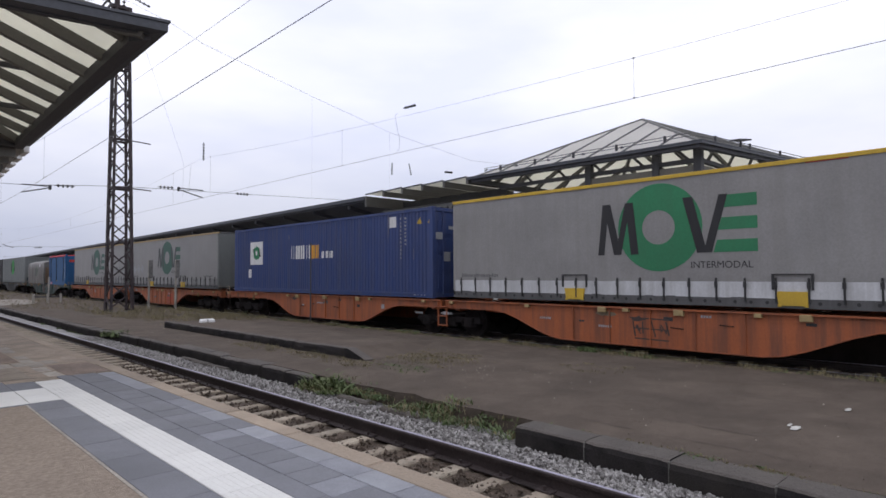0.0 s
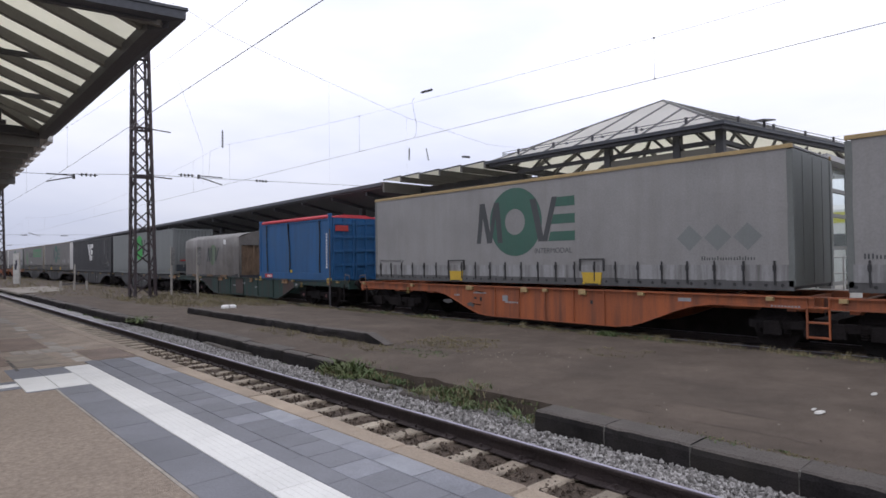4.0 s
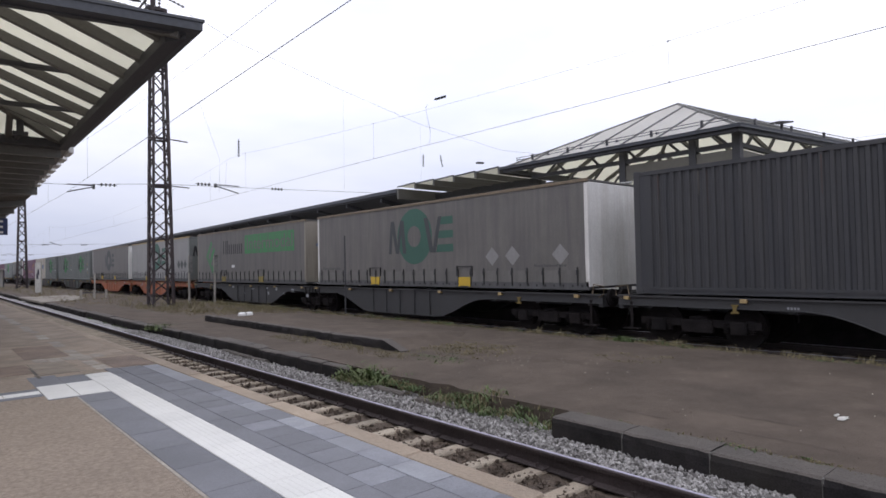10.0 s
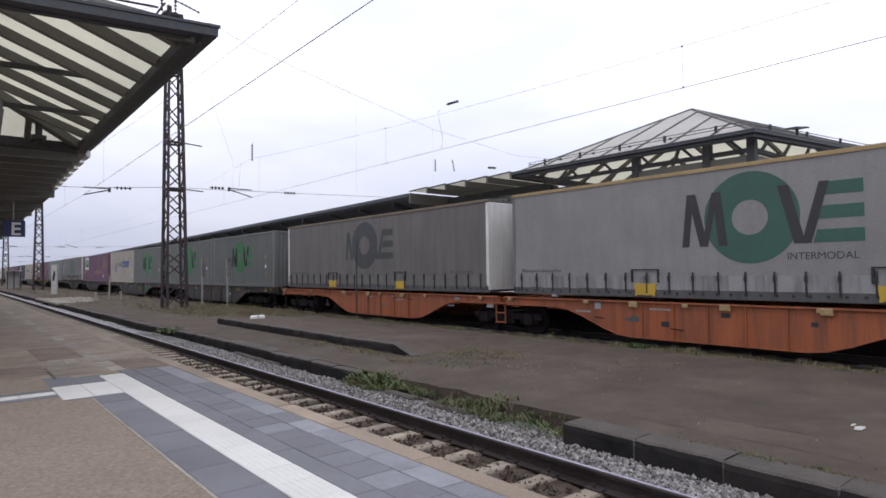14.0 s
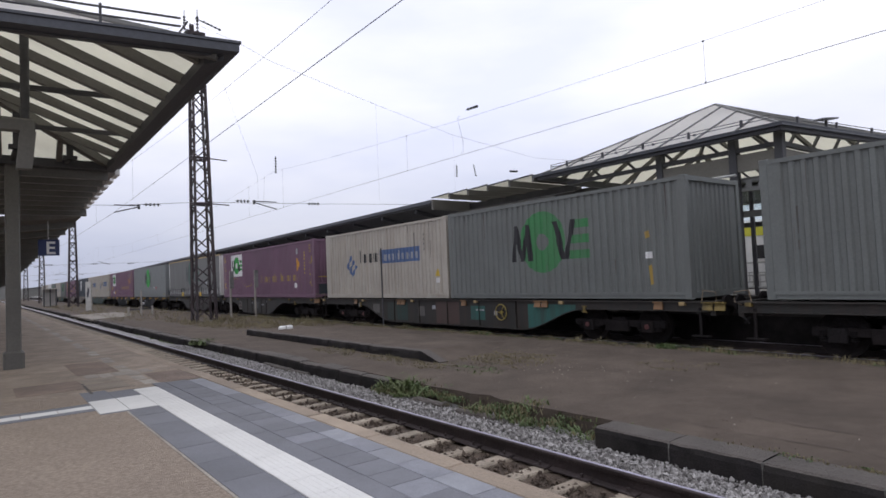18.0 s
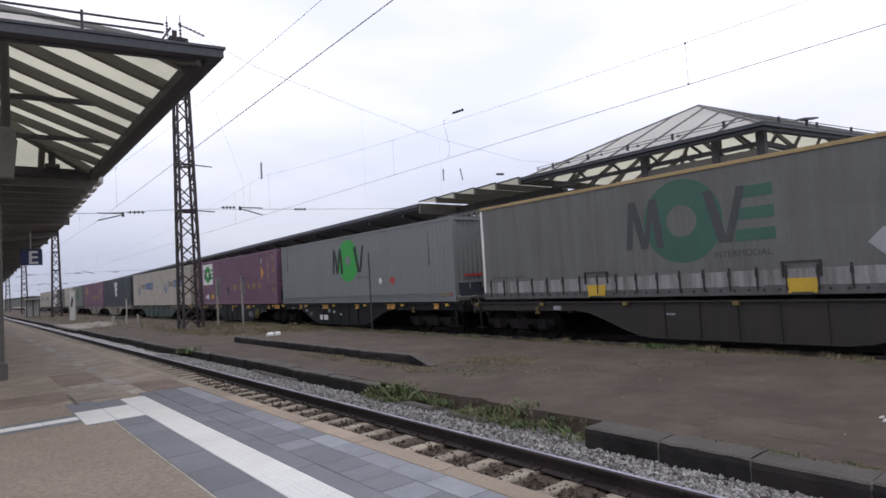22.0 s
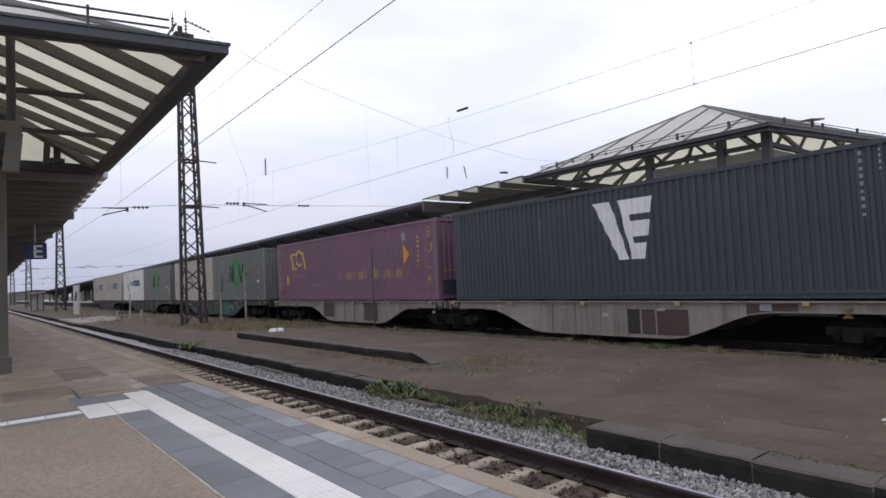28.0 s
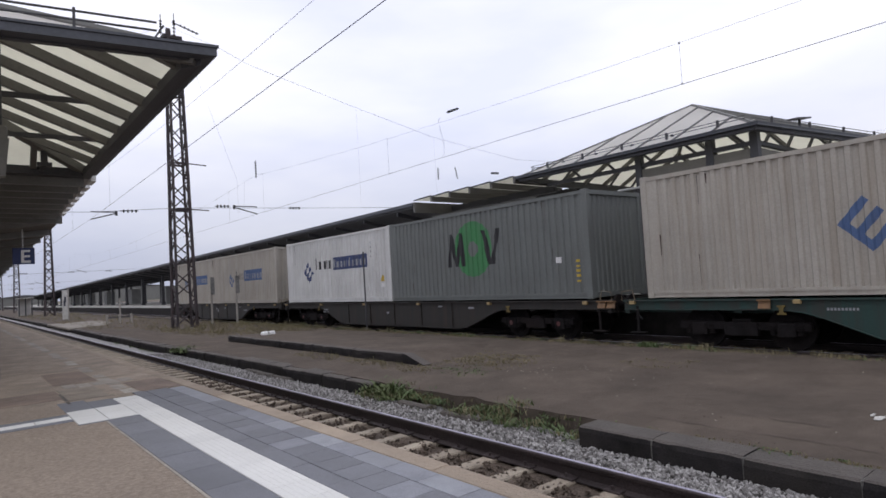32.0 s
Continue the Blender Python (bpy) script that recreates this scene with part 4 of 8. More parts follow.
# ---- the near platform's hall roof and canopy ----
def near_hall():
    ring = [(-5.6, 7.05, 3.56), (2.0, 5.66, 3.54), (2.0, 12.0, 3.46), (-5.6, 12.0, 3.46)]
    hip_roof("near_hall_roof", "dark-edged pyramid roof with cream panels over the near platform", ring, (-1.9, 9.1, 4.88), STEEL, drop=0.10, pitch=0.79, seam=9, beam=0.11, rafter=(0.085, 0.11), rows={1: (0.33, 0.695)}, slim=(0,), stout=0.011)
    fr = thing("near_hall_frame", "dark steel roof truss with posts above the near platform", "roof truss")
    part("end_tie", Shape().box(-5.5, 1.9, 11.92, 12.06, 3.30, 3.48), STEEL, fr)
    part("upper_tie", Shape().box(-5.5, 1.5, 11.6, 11.7, 3.96, 4.06), STEEL, fr)
    part("cross_tie", Shape().beam((1.75, 8.6, 3.70), (-4.5, 8.6, 3.50), 0.05, 0.06), STEEL, fr)
    part("cross_tie", Shape().beam((1.75, 10.1, 3.56), (-4.5, 10.1, 3.42), 0.05, 0.06), STEEL, fr)
    for x, y, z in ((1.15, 11.34, 3.66), (0.42, 10.80, 3.95)):
        part("hip_post", Shape().box(x - 0.045, x + 0.045, y - 0.045, y + 0.045, 3.34, z).box(x - 0.1, x + 0.1, y - 0.06, y + 0.06, 3.34, 3.40), STEEL, fr)
        part("post_tie", Shape().beam((x, y, 3.37), (x - 0.02, 11.95, 3.37), 0.06, 0.06), STEEL, fr)
    col = thing("canopy_column", "grey steel column with a stepped bracket under the canopy", "column")
    part("shaft", Shape().box(0.30, 0.50, 11.80, 12.00, 0.0, 3.30, 0.02), RAFTER, col)
    part("foot", Shape().box(0.26, 0.54, 11.76, 12.04, 0.0, 0.28, 0.03), RAFTER, col)
    dn = thing("drain_pipe", "grey rain pipe with a box elbow hanging from the roof", "rain pipe")
    part("pipe", Shape().rod((0.39, 8.0, 3.02), (0.39, 8.0, 4.26), 0.045, 12), STEEL, dn)
    part("elbow_box", Shape().box(0.0, 0.48, 7.93, 8.07, 2.98, 3.12, 0.02), RAFTER, dn)
    part("lower_box", Shape().prism([(0.30, 7.93, 2.56), (0.45, 7.93, 2.56), (0.49, 7.93, 2.98), (0.34, 7.93, 2.98)], (0, 0.14, 0)), RAFTER, dn)
    # link roof
    lk = thing("near_link_roof", "grey ribbed link roof with stepped pale edge", "roof", "platform canopies")
    for q in range(7):
        y = 12.1 + q * 0.62
        z = 3.42 - q * 0.022
        sh = Shape().prism([(-5.5, y, z - 0.05), (-5.5, y + 0.62, z - 0.16), (-5.5, y + 0.62, z - 0.13), (-5.5, y, z - 0.02)], (7.42, 0, 0))
        part("roof_sheet", sh, ROOFSHEET, lk)
        part("cross_rib", Shape().box(-5.5, 1.80, y - 0.05, y + 0.05, z - 0.26, z - 0.06), GREYSTEEL, lk)
        part("edge_step", Shape().box(1.92, 2.0, y, y + 0.46, z - 0.15, z - 0.02), WHITE, lk)
    part("cross_beam", Shape().box(-5.5, 1.98, 16.34, 16.52, 2.98, 3.26), GREYSTEEL, lk)
    # long canopy
    c = thing("near_canopy", "long dark canopy over the near platform, seen from below", "canopy", "platform canopies")
    y, bay = 16.6, 8.0
    while y < 190:
        d = -0.016 * min(y - 16.6, 38)
        r = Shape()
        r.add([(1.9, y, 3.12 + d), (-2.4, y, 2.66 + d), (-6.7, y, 3.12 + d), (1.9, y + bay, 3.0 + d), (-2.4, y + bay, 2.54 + d), (-6.7, y + bay, 3.0 + d),
               (1.9, y, 2.98 + d), (-2.4, y, 2.50 + d), (-6.7, y, 2.98 + d), (1.9, y + bay, 2.86 + d), (-2.4, y + bay, 2.38 + d), (-6.7, y + bay, 2.86 + d)],
              [(0, 1, 4, 3), (1, 2, 5, 4), (6, 9, 10, 7), (7, 10, 11, 8), (0, 3, 9, 6), (2, 8, 11, 5), (0, 6, 7, 1), (1, 7, 8, 2), (3, 4, 10, 9), (4, 5, 11, 10)])
        b = part("roof_bay", r, SOFFIT, c)
        for q in range(4):
            yy = y + 1.0 + q * 2.0
            part("rib", Shape().beam((1.85, yy, 2.90 + d - q * 0.03), (-2.4, yy, 2.42 + d - q * 0.03), 0.10, 0.16), GREYSTEEL, b)
        part("column", Shape().box(-2.55, -2.25, y + 3.9, y + 4.2, 0.0, 2.5 + d, 0.02), GREYSTEEL, c)
        y += bay
    # sector sign
    sg = thing("sector_sign", "dark blue platform sector sign with a white letter E", "sign")
    part("plate", Shape().box(1.06, 1.49, 17.0, 17.06, 2.08, 2.46, 0.01), BLUESIGN, sg)
    letter = Shape()
    tris = words("E", 0, 0, 0.42, 1.4)
    letter.add([(1.20 - a, 16.994, 2.12 + b) for t in tris for a, b in t], [tuple(range(3 * i, 3 * i + 3)) for i in range(len(tris))])
    part("letter", letter, SIGNWHITE, sg)
    for x in (1.26,):
        part("hanger", Shape().rod((x, 17.03, 2.46), (x, 17.03, 2.92), 0.015, 6), GALV, sg)


# ---- masts and wires ----
def mast(label, base, top, zb, zt, wb, wt, panels=20, detailed=True):
    m = thing("catenary_mast", label, "lattice mast", "catenary masts")
    b, t = Vector((*base, zb)), Vector((*top, zt))

    def corner(k, i):
        w = wb + (wt - wb) * k
        c = b.lerp(t, k)
        sx, sy = ((-1, -1), (1, -1), (1, 1), (-1, 1))[i % 4]
        return c + Vector((sx * w, sy * w, 0))

    for i in range(4):
        part("leg", Shape().beam(corner(0, i), corner(1, i), 0.115), MASTRUST, m)
    for i in range(4):
        for k in range(panels):
            a, c = k / panels, (k + 1) / panels
            p, q = (corner(a, i), corner(c, i + 1)) if k % 2 else (corner(a, i + 1), corner(c, i))
            part("brace", Shape().beam(p, q, 0.055 if detailed else 0.09), MASTRUST, m)
    for k in (0.402, 0.56, 0.8, 1.0):
        rg = Shape()
        for i in range(4):
            rg.beam(corner(k, i), corner(k, i + 1), 0.10)
        part("ring", rg, MASTRUST, m)
    part("footing", Shape().box(base[0] - wb - 0.25, base[0] + wb + 0.25, base[1] - wb - 0.25, base[1] + wb + 0.25, zb - 0.3, zb + 0.03, 0.03), STONETOP, m)
    if detailed:
        h = part("mast_head", Shape().box(t.x - 0.45, t.x + 0.45, t.y - 0.12, t.y + 0.12, zt, zt + 0.18).box(t.x - 0.3, t.x - 0.1, t.y - 0.1, t.y + 0.1, zt + 0.18, zt + 0.5), MASTRUST, m)
        for dx, dz in ((-0.55, 0.9), (0.1, 1.1)):
            ins = Shape()
            for q in range(5):
                ins.rod((t.x + dx, t.y, zt + 0.2 + q * dz / 6), (t.x + dx, t.y, zt + 0.26 + q * dz / 6), 0.07, 8)
            ins.rod((t.x + dx, t.y, zt + 0.1), (t.x + dx, t.y, zt + 0.3 + dz), 0.02, 6)
            part("insulator", ins, BLACK, h)
        arm = Shape().rod((t.x, t.y, zt + 0.9), (t.x + 1.3, t.y - 0.1, zt + 0.5), 0.03, 6)
        for q in range(5):
            arm.rod((t.x + 0.4 + q * 0.2, t.y - 0.03, zt + 0.80 - q * 0.06), (t.x + 0.44 + q * 0.2, t.y - 0.03, zt + 0.79 - q * 0.06), 0.08, 8)
        part("insulator_arm", arm, BLACK, h)
        for k in (0.402, 0.56):
            p = corner(k, 1)
            part("cross_arm", Shape().rod((p.x, p.y, p.z), (p.x + 0.95, p.y + 0.05, p.z - 0.04), 0.03, 6), MASTRUST, m)
    return m


def strand(name, pts, r, label, parent=None):
    s = Shape()
    s.tube(pts, r, 5)
    if parent:
        return part(name, s, WIRE, parent)
    return solid(name, s, WIRE, label, "wire", group="overhead wires")


def catenary(x, zc, zm_mid, zm_end, label, y0=-33, y1=31.6, spans=4, mid=0.0065, first=0.5 / 6, step=1 / 6, begin=None):
    """A contact wire with its hanger wire and droppers, span after span."""
    w = thing("overhead_line", label, "overhead line", "overhead wires")
    y = y0
    for k in range(spans):
        L = y1 - y0
        xa, drop = begin if begin and k == 0 else (x, 0.0)

        def spot(f, z):
            """A point of this span, a share f along it, at a height given for its far end."""
            return Vector((xa + (x - xa) * f, y + f * L, z - drop * (1 - f)))

        part("contact_wire", Shape().rod(spot(0, zc), spot(1, zc), mid, 6), WIRE, w)
        deep = 4 * (zm_end - zm_mid)
        strand("hanger_wire", [spot(q / 20, zm_end - deep * (q / 20) * (1 - q / 20)) for q in range(21)], mid * 0.55, "", w)
        for q in range(6):
            f = first + step * q
            if f > 1:
                continue
            a, b = spot(f, zc), spot(f, zm_end - deep * f * (1 - f))
            dr = part("dropper", Shape().rod(a, b, 0.0035, 5), WIRE, w)
            part("dropper_clamp", Shape().box(a.x - 0.008, a.x + 0.008, a.y - 0.02, a.y + 0.02, a.z - 0.008, a.z + 0.03), WIRE, dr)
            part("dropper_clamp", Shape().box(b.x - 0.008, b.x + 0.008, b.y - 0.02, b.y + 0.02, b.z - 0.02, b.z + 0.02), WIRE, dr)
        y += L
    return w


def string_insulator(parent, p, q, r=0.075, n=4):
    s = Shape().rod(p, q, 0.018, 6)
    p, q = Vector(p), Vector(q)
    for i in range(n):
        a = p.lerp(q, (i + 0.7) / (n + 0.4))
        s.rod(a, a + (q - p).normalized() * 0.05, r, 8)
    return part("insulator", s, BLACK, parent)


def wires():
    catenary(4.95, 4.85, 5.55, 6.75, "contact wire and hanger over the platform track", begin=(3.01, 0.50))
    catenary(12.9, 5.26, 6.15, 7.4, "contact wire and hanger over the goods track", first=0.064, step=0.184)
    catenary(30.0, 5.3, 6.2, 7.0, "contact wire and hanger over a track beyond the island platform")
    y = 31.6
    cs = thing("cross_span", "cross-span wires with insulators and steady arms between the masts", "cross-span", "overhead wires")
    strand("span_wire", [(-9, y, 4.9), (4.96, y, 5.19), (8.9, y, 5.50), (15.1, y, 5.67), (34, y, 6.3)], 0.012, "", cs)
    strand("head_span", [(8.8, y, 14.8), (11.07, y, 14.26), (12.84, y, 13.58), (19.57, y, 12.1), (25.7, y, 10.85), (33.8, y, 9.96), (44, y, 10.4)], 0.008, "", cs)
    strand("head_span", [(8.7, y, 14.8), (4.0, y, 12.6), (-4, y, 10.4), (-10, y, 10.0)], 0.008, "", cs)
    for x, z in ((6.59, 5.28), (11.04, 5.65), (15.13, 5.67)):
        string_insulator(cs, (x - 0.4, y, z - 0.01), (x + 0.4, y, z + 0.01))
    for xa, za, xb, zb in ((4.96, 4.86, 6.02, 5.15), (12.93, 5.28, 11.67, 5.61)):
        a = part("steady_arm", Shape().rod((xa, y, za), (xb, y, zb), 0.03, 6), STEEL, cs)
        part("registration_tube", Shape().rod((xa, y, zb + 0.06), (xb, y, zb + 0.06), 0.03, 6), STEEL, a)
        part("arm_clamp", Shape().box(xb - 0.05, xb + 0.05, y - 0.05, y + 0.05, zb - 0.1, zb + 0.12), STEEL, a)
    strand("dropper_wire", [(19.6, y, 12.1), (19.6, y, 6.0)], 0.003, "", cs)
    strand("dropper_wire", [(25.7, y, 10.85), (25.7, y, 6.1)], 0.003, "", cs)
    strand("dropper_wire", [(9.3, y, 14.4), (11.9, y, 7.06), (11.9, y, 5.3)], 0.004, "", cs)
    strand("dropper_wire", [(12.3, y, 7.1), (12.2, y, 5.5)], 0.004, "", cs)
    strand("jumper_cable", [(26.4, y, 12.3), (26.2, y, 12.1), (26.35, y, 11.4), (26.6, y, 10.5), (26.55, y, 9.8), (26.33, y, 9.58)], 0.012, "", cs)
    string_insulator(cs, (12.96, y, 8.25), (12.95, y, 7.27), 0.06, 6)
    string_insulator(cs, (25.92, y, 8.80), (25.9, y, 7.95), 0.06, 6)
    string_insulator(cs, (27.45, y, 8.95), (27.65, y, 8.1), 0.06, 6)
    string_insulator(cs, (30.9, y, 8.72), (31.8, y, 8.78), 0.09, 4)
    sec = thing("section_insulator", "dark ribbed insulator hanging in the wire", "insulator", "overhead wires")
    string_insulator(sec, (12.9, 15.1, 6.72), (12.9, 14.5, 6.70), 0.045, 4)
    for yy, lab in ((86.0, "distant lattice catenary mast"), (134.0, "distant lattice catenary mast"), (185.0, "distant lattice catenary mast")):
        far = thing("cross_span", "distant cross-span wires between far masts", "cross-span", "overhead wires")
        strand("span_wire", [(-9, yy, 4.2), (9, yy, 4.6), (34, yy, 5.0)], 0.014, "", far)
        for x in (6.4, 11.2, 15.3):
            string_insulator(far, (x - 0.4, yy, 4.6), (x + 0.4, yy, 4.6), 0.09)
        part("steady_arm", Shape().rod((4.9, yy, 4.3), (6.1, yy, 4.7), 0.035, 6), STEEL, far)
        part("steady_arm", Shape().rod((12.9, yy, 4.5), (11.7, yy, 4.9), 0.035, 6), STEEL, far)


def small_posts():
    for x, y, dz in ((10.75, 33.0, 2.55), (11.74, 32.0, 2.55)):
        p = thing("marker_post", "weathered pale marker post with a small plate", "post", "marker posts on the old platform")
        part("shaft", Shape().box(x - 0.045, x + 0.045, y - 0.045, y + 0.045, OLD - 0.05, OLD + dz, 0.01), WOODPOST, p)
        part("plate", Shape().box(x - 0.04, x + 0.16, y - 0.08, y - 0.05, OLD + dz - 0.95, OLD + dz - 0.02), DULLPLATE, p)
    p = thing("thin_post", "thin dark signal post beside the goods track", "post")
    part("shaft", Shape().rod((12.0, 19.4, OLD - 0.1), (12.0, 19.4, 2.35), 0.028, 8), STEEL, p)
    b = Shape().box(8.14, 8.62, 19.9, 20.1, -0.425, -0.30, 0.04)
    box = thing("white_box", "small white plastic box lying on the raised kerb", "box")
    part("case", b, WHITE, box)
    part("strap", Shape().box(8.34, 8.39, 19.895, 20.105, -0.425, -0.297), GALV, box)
    f = thing("low_barrier", "low grey post barrier beyond the concrete crossing", "barrier")
    for x, y in ((7.75, 44.6), (8.5, 44.6), (9.2, 44.6)):
        part("barrier_post", Shape().box(x - 0.06, x + 0.06, y - 0.06, y + 0.06, OLD, OLD + 0.62), WOODPOST, f)
    part("barrier_rail", Shape().box(7.7, 9.25, 44.55, 44.65, OLD + 0.40, OLD + 0.48), STEEL, f)
    part("barrier_stake", Shape().box(8.62, 8.70, 45.2, 45.28, OLD, OLD + 1.7), WOODPOST, f)
    g = thing("sign_panel", "tall white panel with dark scrawls on a post", "sign")
    part("panel", Shape().box(6.88, 7.25, 58.0, 58.1, OLD + 0.2, OLD + 2.6), WHITEPAINT, g)
    part("panel_post", Shape().box(7.25, 7.35, 58.0, 58.1, OLD, OLD + 2.7), WOODPOST, g)
    for q in range(2):
        part("scrawl", Shape().box(6.96 + 0.06 * q, 7.10 + 0.05 * q, 57.99, 58.0, OLD + 1.3 + q * 0.3, OLD + 1.75 + q * 0.3), INK0, g)
    h = thing("small_shelter", "small pale-roofed waiting shelter further down the line", "shelter")
    part("shelter_roof", Shape().box(6.5, 8.2, 96, 99, OLD + 2.3, OLD + 2.4), CONCRETE, h)
    for x in (6.6, 7.3, 8.0):
        part("shelter_post", Shape().box(x - 0.07, x + 0.07, 96.2, 96.34, OLD, OLD + 2.3), STEEL, h)
    part("shelter_wall", Shape().box(6.6, 8.1, 98.8, 98.9, OLD, OLD + 2.3), CONCRETE, h)


def far_town():
    """Low sheds and trees that close the view down the line."""
    for i, (x, y, w, h) in enumerate(((-20, 330, 30, 7), (16, 360, 22, 5), (45, 340, 40, 8), (80, 250, 30, 7), (90, 160, 28, 6))):
        s = thing("distant_shed", "low grey railway shed far down the line", "shed", "far sheds")
        part("shed_wall", Shape().box(x, x + w, y, y + 20, -1.1, h * 0.8), GREYSTEEL, s)
        part("shed_roof", Shape().prism([(x - 0.5, y - 0.5, h * 0.8), (x + w + 0.5, y - 0.5, h * 0.8), (x + w / 2, y - 0.5, h)], (0, 21, 0)), CEMENT, s)


DULLPLATE = surface("dull_mottled_plate", (0.13, 0.13, 0.125), 0.7, var=0.35, coarse=6, fine=30, bump=0.1, stain=(0.28, 0.27, 0.26), amount=0.8)
INK0 = surface("dark_scrawl", (0.05, 0.05, 0.07), 0.7, var=0.2, bump=0)
far_platform()
# ---- the goods train ----
SPEEDS = [9.88, 9.87, 9.86, 10.18, 10.11, 10.2, 10.48, 10.44, 10.38]  # metres a second at 0, 4, ... 32 s


def gone(t):
    """How far the train has come since the start."""
    d = 0.0
    for i in range(8):
        x = min(max(t - 4 * i, 0.0), 4.0)
        d += SPEEDS[i] * x + (SPEEDS[i + 1] - SPEEDS[i]) * x * x / 8
    return d


MOVING = []


def paint(name, base, stain=(0.10, 0.09, 0.08), amount=0.35, rough=0.62, var=0.10):
    return surface(name, base, rough, var=var, coarse=0.7, fine=25, bump=0.05, stain=stain, amount=amount, streak=True)


C_BLUE = paint("navy_blue_paint", (0.022, 0.045, 0.15))
C_SKY = paint("bright_blue_paint", (0.008, 0.076, 0.205), stain=(0.012, 0.05, 0.12), amount=0.6)
C_GREY = paint("light_grey_paint", (0.160, 0.172, 0.172), stain=(0.125, 0.128, 0.122), amount=0.3, var=0.06)
C_GREEN = paint("grey_green_paint", (0.130, 0.141, 0.136), stain=(0.10, 0.097, 0.088))
C_DARK = paint("blue_black_paint", (0.032, 0.042, 0.055), stain=(0.07, 0.065, 0.06))
C_BLACK = paint("dirty_black_paint", (0.032, 0.033, 0.038), stain=(0.075, 0.07, 0.065))
C_WHITE = paint("dirty_white_paint", (0.36, 0.335, 0.295), stain=(0.24, 0.19, 0.14), amount=0.45)
C_PALE = paint("pale_white_paint", (0.55, 0.55, 0.54), stain=(0.33, 0.31, 0.28), amount=0.4)
C_MAROON = paint("mauve_maroon_paint", (0.160, 0.086, 0.130), stain=(0.095, 0.062, 0.078))
T_GREY = paint("grey_curtain", (0.226, 0.222, 0.220), stain=(0.17, 0.158, 0.146), rough=0.55)
T_DIRT = paint("dirty_grey_curtain", (0.132, 0.124, 0.115), stain=(0.075, 0.068, 0.075), amount=0.7, rough=0.6)
T_MID = paint("greenish_grey_curtain", (0.118, 0.122, 0.118), stain=(0.085, 0.08, 0.073), amount=0.8, rough=0.6)
T_SILVER = surface("silver_tarpaulin", (0.128, 0.118, 0.108), 0.5, var=0.16, coarse=1.1, fine=5, bump=0.06, stain=(0.066, 0.057, 0.050), amount=0.8)
YELLOW = paint("yellow_paint", (0.50, 0.33, 0.03), stain=(0.3, 0.2, 0.05))
DULLYELLOW = paint("dull_yellow_paint", (0.25, 0.19, 0.04), stain=(0.10, 0.09, 0.03), amount=0.7)
BANDYELLOW = paint("lemon_yellow_paint", (0.62, 0.60, 0.06), stain=(0.5, 0.5, 0.1))
HOOKPAINT = paint("grimy_yellow_paint", (0.17, 0.12, 0.03), stain=(0.05, 0.04, 0.02), amount=1.0)
FLAP = paint("orange_yellow_flap", (0.42, 0.22, 0.035), stain=(0.16, 0.09, 0.03), amount=0.7)
TANRAIL = paint("tan_rail", (0.33, 0.24, 0.11), stain=(0.17, 0.12, 0.07))
DIRTRAIL = paint("dirty_tan_rail", (0.17, 0.13, 0.085), stain=(0.08, 0.065, 0.05), amount=0.6)
DIRTDOOR = paint("dirty_cream_door", (0.24, 0.22, 0.185), stain=(0.16, 0.13, 0.10), amount=0.6)
FOOTBEAM = paint("dirty_grey_beam", (0.085, 0.085, 0.088), stain=(0.04, 0.037, 0.035), amount=0.6)
BAND = paint("pale_lower_curtain", (0.50, 0.51, 0.53), stain=(0.24, 0.23, 0.22), amount=0.55)
HEMDIRT = paint("dirty_lower_curtain", (0.145, 0.138, 0.13), stain=(0.09, 0.085, 0.08), amount=0.8)
HEMMID = paint("grey_lower_curtain", (0.26, 0.26, 0.265), stain=(0.08, 0.075, 0.07), amount=1.0)
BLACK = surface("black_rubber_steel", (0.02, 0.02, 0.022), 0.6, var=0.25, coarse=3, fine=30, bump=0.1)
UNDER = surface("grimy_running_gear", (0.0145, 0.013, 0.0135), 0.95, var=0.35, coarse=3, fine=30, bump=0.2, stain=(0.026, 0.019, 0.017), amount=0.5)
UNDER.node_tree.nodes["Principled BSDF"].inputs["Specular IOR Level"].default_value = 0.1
REDPVC = paint("red_tarpaulin", (0.50, 0.045, 0.06), stain=(0.3, 0.05, 0.06))
RED = paint("red_paint", (0.42, 0.03, 0.03))
RIBWOOD = surface("brown_ribbed_boards", (0.17, 0.112, 0.072), 0.8, var=0.25, coarse=2, fine=30, bump=0.2)
DOORWHITE = paint("white_door_paint", (0.66, 0.65, 0.63), stain=(0.42, 0.38, 0.33), amount=0.5)
INK = paint("black_print", (0.012, 0.012, 0.015), stain=(0.03, 0.03, 0.03))
INKDARK = paint("worn_black_print", (0.030, 0.029, 0.032), stain=(0.055, 0.052, 0.052))
INKFADE = paint("faded_dark_print", (0.045, 0.05, 0.053), stain=(0.08, 0.08, 0.078))
GREENINK = paint("green_print", (0.02, 0.17, 0.075), stain=(0.03, 0.12, 0.06))
GREENFADE = paint("faded_green_print", (0.035, 0.10, 0.075), stain=(0.05, 0.09, 0.075))
LIMEFADE = paint("faded_bright_green_print", (0.045, 0.20, 0.075), stain=(0.10, 0.10, 0.09), amount=0.75)
LIMEMID = paint("weathered_green_print", (0.04, 0.19, 0.065), stain=(0.075, 0.14, 0.085), amount=0.7)
LIME = paint("bright_green_print", (0.03, 0.30, 0.055), stain=(0.04, 0.2, 0.06))
